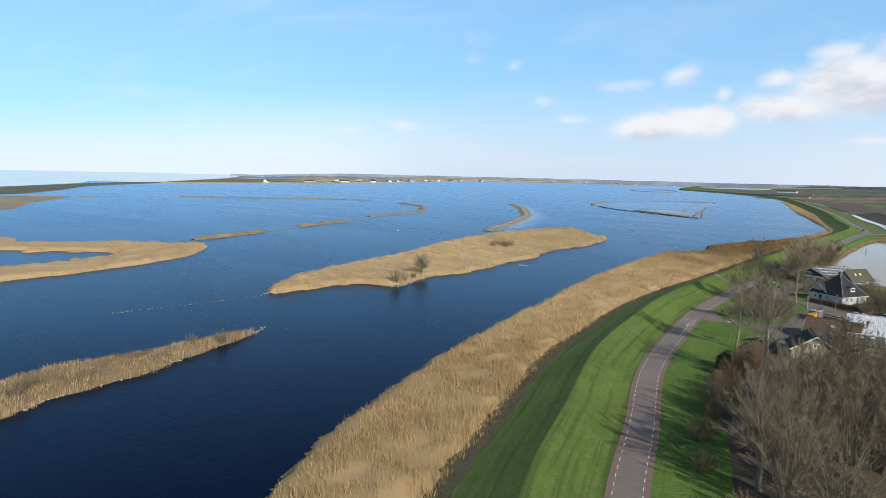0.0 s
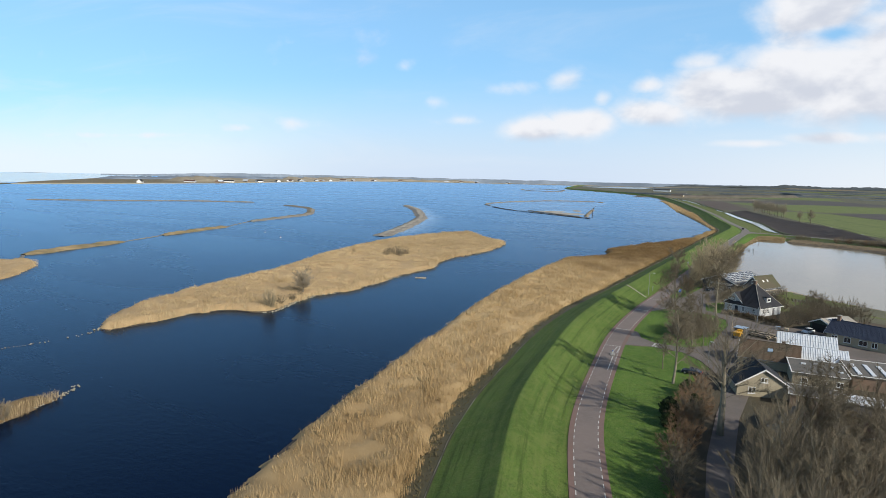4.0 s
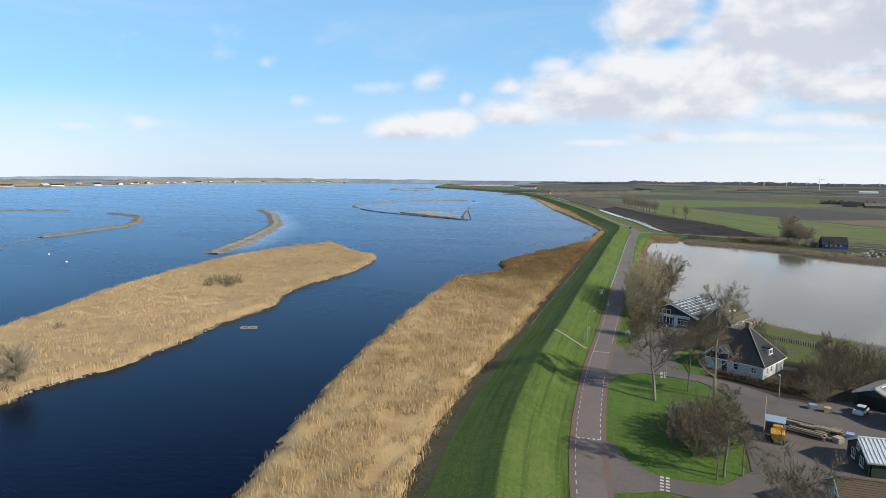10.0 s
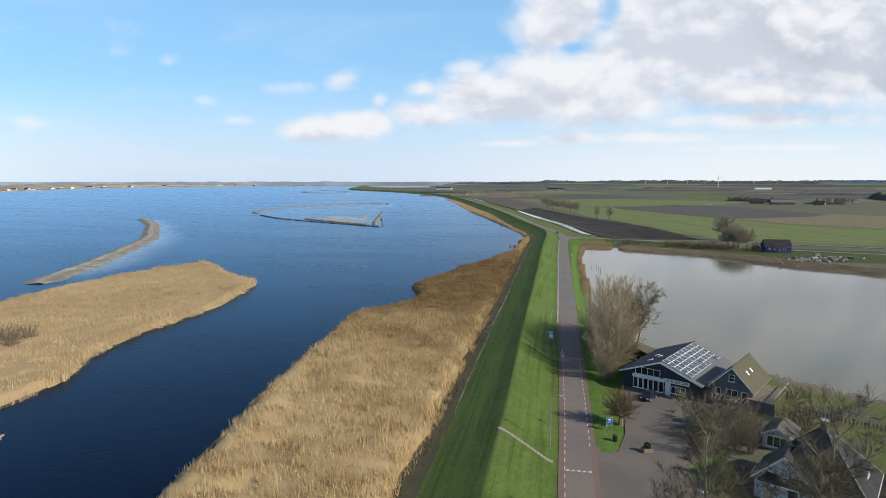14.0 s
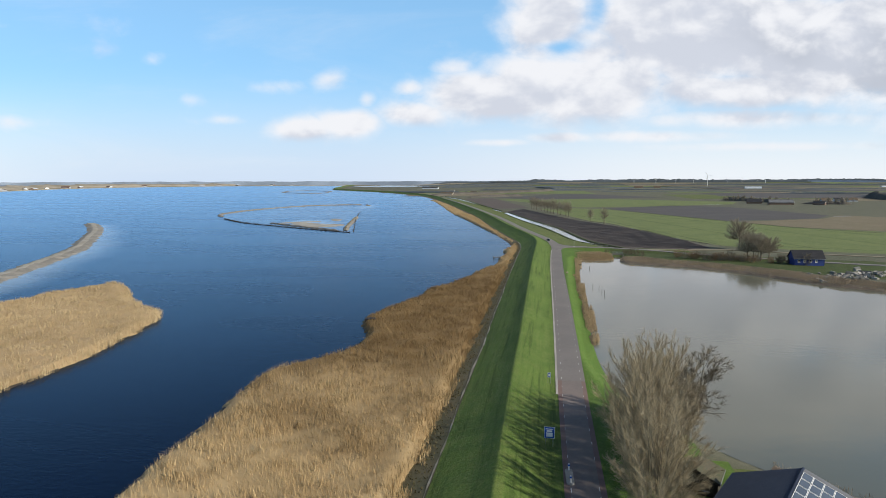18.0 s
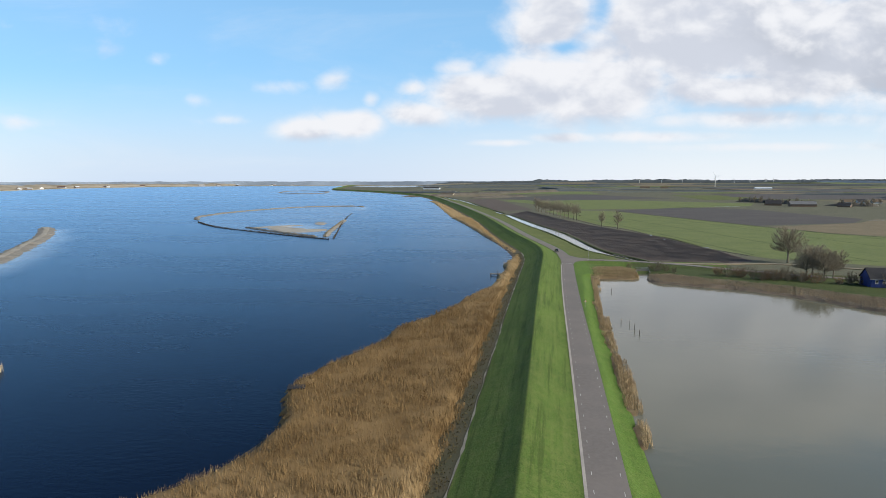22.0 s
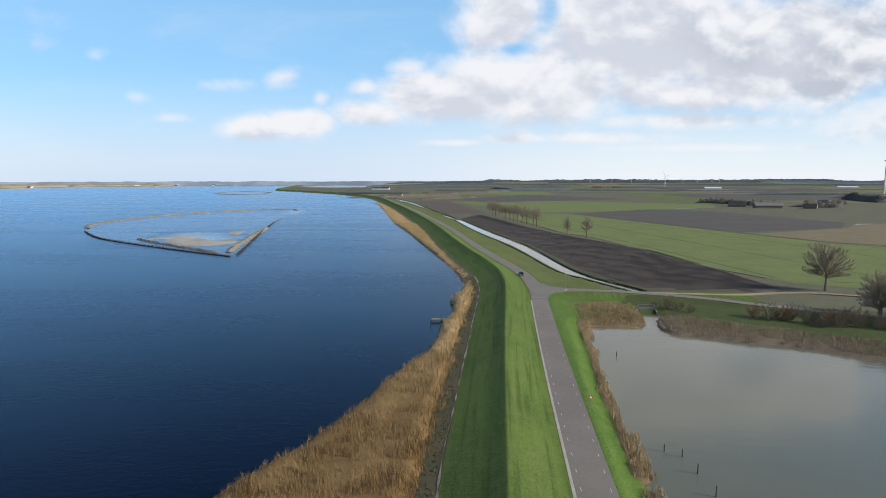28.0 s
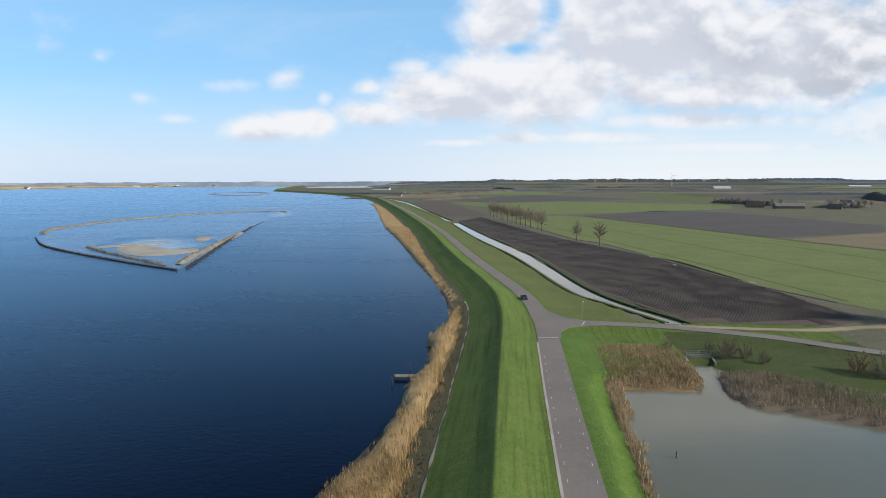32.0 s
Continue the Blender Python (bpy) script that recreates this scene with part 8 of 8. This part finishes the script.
def car(x, y, turn, paint, label, z=None, estate=False):
    """A car: body, glazed cabin, wheels with tyres and rims, lamps, bumpers."""
    root = tagged(new("car"), label, "car")
    root.matrix_basis = pose(x, y, (ground_at(x, y) if z is None else z), 0, 0, turn) @ Matrix.Diagonal((0.88, 0.88, 0.88, 1))
    side = [(-2.15, 0.30), (-2.2, 0.62), (-2.1, 0.88), (-1.0, 0.98), (1.5, 1.0), (2.05, 0.95), (2.15, 0.6), (2.1, 0.30)]
    bm = bmesh.new()
    l = [bm.verts.new((px, -0.86, pz)) for px, pz in side]
    r = [bm.verts.new((px, 0.86, pz)) for px, pz in side]
    bm.faces.new(l)
    bm.faces.new(r[::-1])
    for k in range(len(side)):
        bm.faces.new((l[k], l[(k + 1) % len(side)], r[(k + 1) % len(side)], r[k]))
    part("body", bm, M[paint], root, bevel=0.07)
    rear = 2.0 if estate else 1.55
    bm = bmesh.new()
    lo, hi = [(-1.15, 0.97), (rear, 0.99)], [(-0.45, 1.44), (rear - 0.45, 1.44)]
    v = [bm.verts.new(p) for p in ((lo[0][0], -0.80, lo[0][1]), (lo[1][0], -0.80, lo[1][1]), (lo[1][0], 0.80, lo[1][1]), (lo[0][0], 0.80, lo[0][1]), (hi[0][0], -0.64, hi[0][1]), (hi[1][0], -0.64, hi[1][1]), (hi[1][0], 0.64, hi[1][1]), (hi[0][0], 0.64, hi[0][1]))]
    for f in ((0, 1, 5, 4), (1, 2, 6, 5), (2, 3, 7, 6), (3, 0, 4, 7), (4, 5, 6, 7)):
        bm.faces.new([v[k] for k in f])
    part("cabin", bm, M["glass"], root, "dark glazed cabin")
    roof = box_part("roof", (-0.5, -0.66, 1.42, rear - 0.4, 0.66, 1.50), M[paint], root, bevel=0.03)
    for px in (-1.35, 1.3):
        for py in (-0.82, 0.82):
            bm = bmesh.new()
            tube_bm(bm, [(px, py - 0.1, 0.32), (px, py + 0.1, 0.32)], [0.32, 0.32], 12)
            tyre = part("wheel", bm, M["black"], root)
            bm = bmesh.new()
            tube_bm(bm, [(px, py - 0.115, 0.32), (px, py + 0.115, 0.32)], [0.2, 0.2], 10)
            part("rim", bm, M["alu"], tyre)
    for py in (-0.65, 0.65):
        box_part("headlight", (-2.2, py - 0.18, 0.62, -2.08, py + 0.18, 0.78), M["lamp_clear"], root)
        box_part("tail_light", (2.04, py - 0.16, 0.66, 2.16, py + 0.16, 0.88), M["lamp_red"], root)
    for px in (-2.24, 2.14):
        box_part("bumper", (px - 0.02, -0.8, 0.32, px + 0.1, 0.8, 0.5), M[paint], root, bevel=0.03)
    for py in (-0.92, 0.86):
        box_part("mirror", (-0.85, py, 0.98, -0.68, py + 0.1, 1.1), M[paint], root)
    return root


car(57.3, -65.6, 63, "car_white", "silver-white hatchback parked in the yard", 1.87, False)
car(38.8, -121.0, -5, "car_dark", "dark blue car parked beside the lane", None, False)
car(25.5, -14.4, 60, "car_dark", "dark car parked in front of the hotel", 1.87, True)
car(68.6, -95.5, 20, "car_red", "red car parked between the sheds", 1.87, False)
car(-3.0, 325.0, 104, "car_dark", "black car on the road along the dike", 2.05, False)

# yard clutter: a yellow skip loader, a small blue-roofed hut, timber stacks, pallets
loader = tagged(new("dumper"), "yellow site dumper parked in the yard", "dumper")
loader.matrix_basis = pose(42.6, -83.2, 1.87, 0, 0, -8) @ Matrix.Diagonal((0.9, 0.9, 0.9, 1))
bm = bmesh.new()
v = [bm.verts.new(p) for p in ((-0.8, -1.3, 0.7), (0.8, -1.3, 0.7), (0.8, 1.1, 0.7), (-0.8, 1.1, 0.7), (-1.05, -1.7, 1.9), (1.05, -1.7, 1.9), (1.05, 1.3, 1.75), (-1.05, 1.3, 1.75))]
for f in ((3, 2, 1, 0), (4, 5, 6, 7), (0, 1, 5, 4), (1, 2, 6, 5), (2, 3, 7, 6), (3, 0, 4, 7)):
    bm.faces.new([v[k] for k in f])
part("skip", bm, M["yellow"], loader, "yellow steel skip", bevel=0.05)
box_part("chassis", (-0.5, -1.4, 0.35, 0.5, 2.3, 0.7), M["steel"], loader)
box_part("cab", (-0.7, 1.4, 0.7, 0.7, 2.4, 2.1), M["yellow"], loader, bevel=0.06)
for px in (-0.85, 0.85):
    for py in (-0.9, 1.7):
        bm = bmesh.new()
        tube_bm(bm, [(px - 0.15, py, 0.42), (px + 0.15, py, 0.42)], [0.42, 0.42], 12)
        part("wheel", bm, M["black"], loader)
hut = tagged(new("site_hut"), "small site hut with a pale blue sheet roof", "hut")
hut.matrix_basis = pose(42.8, -79.4, 1.87, 0, 0, -12)
box_part("wall", (-1.2, -1.3, 0, 1.2, 1.3, 2.0), M["wall_grey"], hut)
box_part("roof", (-1.4, -1.5, 2.0, 1.4, 1.5, 2.12), M["sheet_blue"], hut, "pale blue sheet roof")
pole = tagged(new("flag_pole"), "plain pale pole standing in the yard", "pole")
pole.matrix_basis = pose(41.0, -81.8, 1.87)
bm = bmesh.new()
tube_bm(bm, [(0, 0, -0.3), (0, 0, 6.2)], [0.10, 0.07], 7)
part("shaft", bm, M["wood_pale"], pole)
rk = random.Random(5)
for n, (x, y, turn, lng) in enumerate(((46.4, -75.4, -22, 4.4), (48.3, -77.4, -20, 4.0), (50.2, -77.2, -18, 3.4), (47.1, -79.0, -24, 4.8))):
    stack = tagged(new("timber_stack"), "loose stack of weathered timber planks", "timber stack", group="timber in the yard")
    stack.matrix_basis = pose(x, y, 1.87, 0, 0, turn)
    for lay in range(4):
        for k in range(4):
            o = rk.uniform(-0.3, 0.3)
            box_part("plank", (-lng / 2 + o, -0.7 + k * 0.36, lay * 0.22, lng / 2 + o, -0.42 + k * 0.36, lay * 0.22 + 0.17), M[("wood_grey", "wood_pale", "dark_wood")[rk.randrange(3)]], stack)
for n, (x, y) in enumerate(((51.5, -76.5), (53.0, -77.8), (51.0, -80.0), (49.0, -78.5), (50.3, -66.0), (52.3, -66.8))):
    crate = tagged(new("crate"), "weathered wooden crate in the yard", "crate", group="crates in the yard")
    crate.matrix_basis = pose(x, y, 1.87, 0, 0, rk.uniform(0, 90))
    box_part("box", (-0.6, -0.5, 0, 0.6, 0.5, 0.8), M[("wood_grey", "sheet_blue", "wood_pale")[n % 3]], crate)
    for k in range(3):
        box_part("slat", (-0.64, -0.54, 0.1 + k * 0.26, 0.64, -0.5, 0.26 + k * 0.26), M["wood_grey"], crate)
bin_ = tagged(new("litter_bin"), "dark litter bin beside the hotel drive", "bin")
bin_.matrix_basis = pose(18.8, -34.0, 1.8)
bm = bmesh.new()
tube_bm(bm, [(0, 0, 0), (0, 0, 0.9)], [0.32, 0.38], 10)
part("drum", bm, M["black"], bin_)
bm = bmesh.new()
tube_bm(bm, [(0, 0, 0.9), (0, 0, 1.05)], [0.40, 0.30], 10)
part("lid", bm, M["wall_green"], bin_)
planter = tagged(new("planter"), "wooden planter with a clipped green shrub", "planter")
planter.matrix_basis = pose(23.0, -36.6, 1.87, 0, 0, 20)
box_part("box", (-0.7, -0.5, 0, 0.7, 0.5, 0.55), M["wood_grey"], planter, bevel=0.03)
box_part("soil", (-0.62, -0.42, 0.5, 0.62, 0.42, 0.58), M["soil"], planter)
plant("ever", 23.0, -36.6, 0.3, 10, 2.3, label="small clipped green shrub in a planter")
# garden fence towards the pond
fence = tagged(new("fence"), "low dark wooden garden fence", "fence")
fl = spline([(48.8, -15.0), (52, -17.4), (56, -19.8), (62, -22.5)], 0.5)
for x, y in fl[::1][:60]:
    z = ground_at(x, y)
    box_part("picket", (-0.07, -0.03, -0.15, 0.07, 0.03, 0.95), M["dark_wood"], fence).matrix_basis = pose(x, y, z, 0, 0, -30)


def hedge(line, wide, tall, count, seed, label):
    """A clipped hedge: a dense box of short twigs and dead leaves along a line."""
    rs = np.random.RandomState(seed)
    p = spline(line, 0.3)
    c = p[rs.randint(0, len(p), count)] + rs.normal(0, wide * 0.34, (count, 2))
    z = 1.75 + tall * np.sqrt(rs.rand(count)) * (0.85 + 0.3 * rough(c[:, 0], c[:, 1], 0.8))
    c = np.c_[c, z]
    u, v = rs.normal(0, 1, (count, 3)), rs.normal(0, 1, (count, 3))
    u /= np.linalg.norm(u, axis=1, keepdims=True)
    v /= np.linalg.norm(v, axis=1, keepdims=True)
    s_ = rs.uniform(0.10, 0.24, (count, 1))
    pts = np.stack([c - u * s_, c + v * s_ * 0.35, c + u * s_, c - v * s_ * 0.35], 1).reshape(-1, 3)
    root = tagged(new("hedge"), label, "hedge")
    mesh_object("crown", pts, np.arange(4 * count).reshape(-1, 4), [M["hedge"]], parent=root)
    for n in range(0, len(p), 6):
        bm = bmesh.new()
        tube_bm(bm, [(p[n][0], p[n][1], 1.5), (p[n][0] + 0.05, p[n][1], 1.75 + tall * 0.8)], [0.05, 0.02], 5)
        part("stem", bm, M["bark"], root)


hedge([(36.2, -53.0), (41.5, -55.4), (46.5, -58.2), (51.5, -59.8)], 1.0, 1.3, 5200, 61, "low clipped brown hedge in front of the farmhouse")
# a triangular warning sign on the verge, seen from behind
warn = tagged(new("warning_sign"), "triangular warning sign on a grey post in the verge", "sign")
warn.matrix_basis = pose(9.1, 179.0, 1.9, 0, 0, 4)
bm = bmesh.new()
tube_bm(bm, [(0, 0, -0.3), (0, 0, 2.3)], [0.035, 0.035], 8)
part("post", bm, M["steel"], warn)
for size, y0, y1, mat, name in ((0.45, -0.03, -0.01, "lamp_red", "border"), (0.31, -0.036, -0.028, "trim", "face")):
    bm = bmesh.new()
    tri = [(0, size), (-size * 0.87, -size * 0.5), (size * 0.87, -size * 0.5)]
    a, b = [bm.verts.new((px, y0, 1.95 + pz)) for px, pz in tri], [bm.verts.new((px, y1, 1.95 + pz)) for px, pz in tri]
    bm.faces.new(a)
    bm.faces.new(b[::-1])
    for k in range(3):
        bm.faces.new((a[k], a[(k + 1) % 3], b[(k + 1) % 3], b[k]))
    part(name, bm, M[mat], warn)
# rubble heap on the far bank
rs = np.random.RandomState(9)
heap = tagged(new("rubble_heap"), "grey heap of broken concrete on the far bank", "rubble heap")
for n in range(110):
    u = rs.normal(0, 11)
    x, y = 126 + u * 0.8 + rs.normal(0, 4), 212 + u * 0.5 + rs.normal(0, 4)
    s = rs.uniform(0.4, 1.2)
    bm = bmesh.new()
    box_bm(bm, -s, -s * 0.7, -0.3, s, s * 0.7, s * 0.55, pose(x, y, 0.6 + rs.uniform(0, 0.5), rs.uniform(-25, 25), rs.uniform(-25, 25), rs.uniform(0, 180)))
    part("block", bm, M["stone"] if n % 3 else M["concrete"], heap)
# small white buoys on the lake
for x, y in ((-230, 20), (-262, 36), (-118, -20)):
    b = tagged(new("buoy"), "small white buoy floating on the lake", "buoy", group="buoys")
    b.matrix_basis = pose(x, y, 0)
    bm = bmesh.new()
    bmesh.ops.create_icosphere(bm, subdivisions=2, radius=0.55)
    part("float", bm, M["trim"], b)
    bm = bmesh.new()
    tube_bm(bm, [(0, 0, 0.4), (0, 0, 1.3)], [0.08, 0.06], 6)
    part("stem", bm, M["lamp_red"], b)
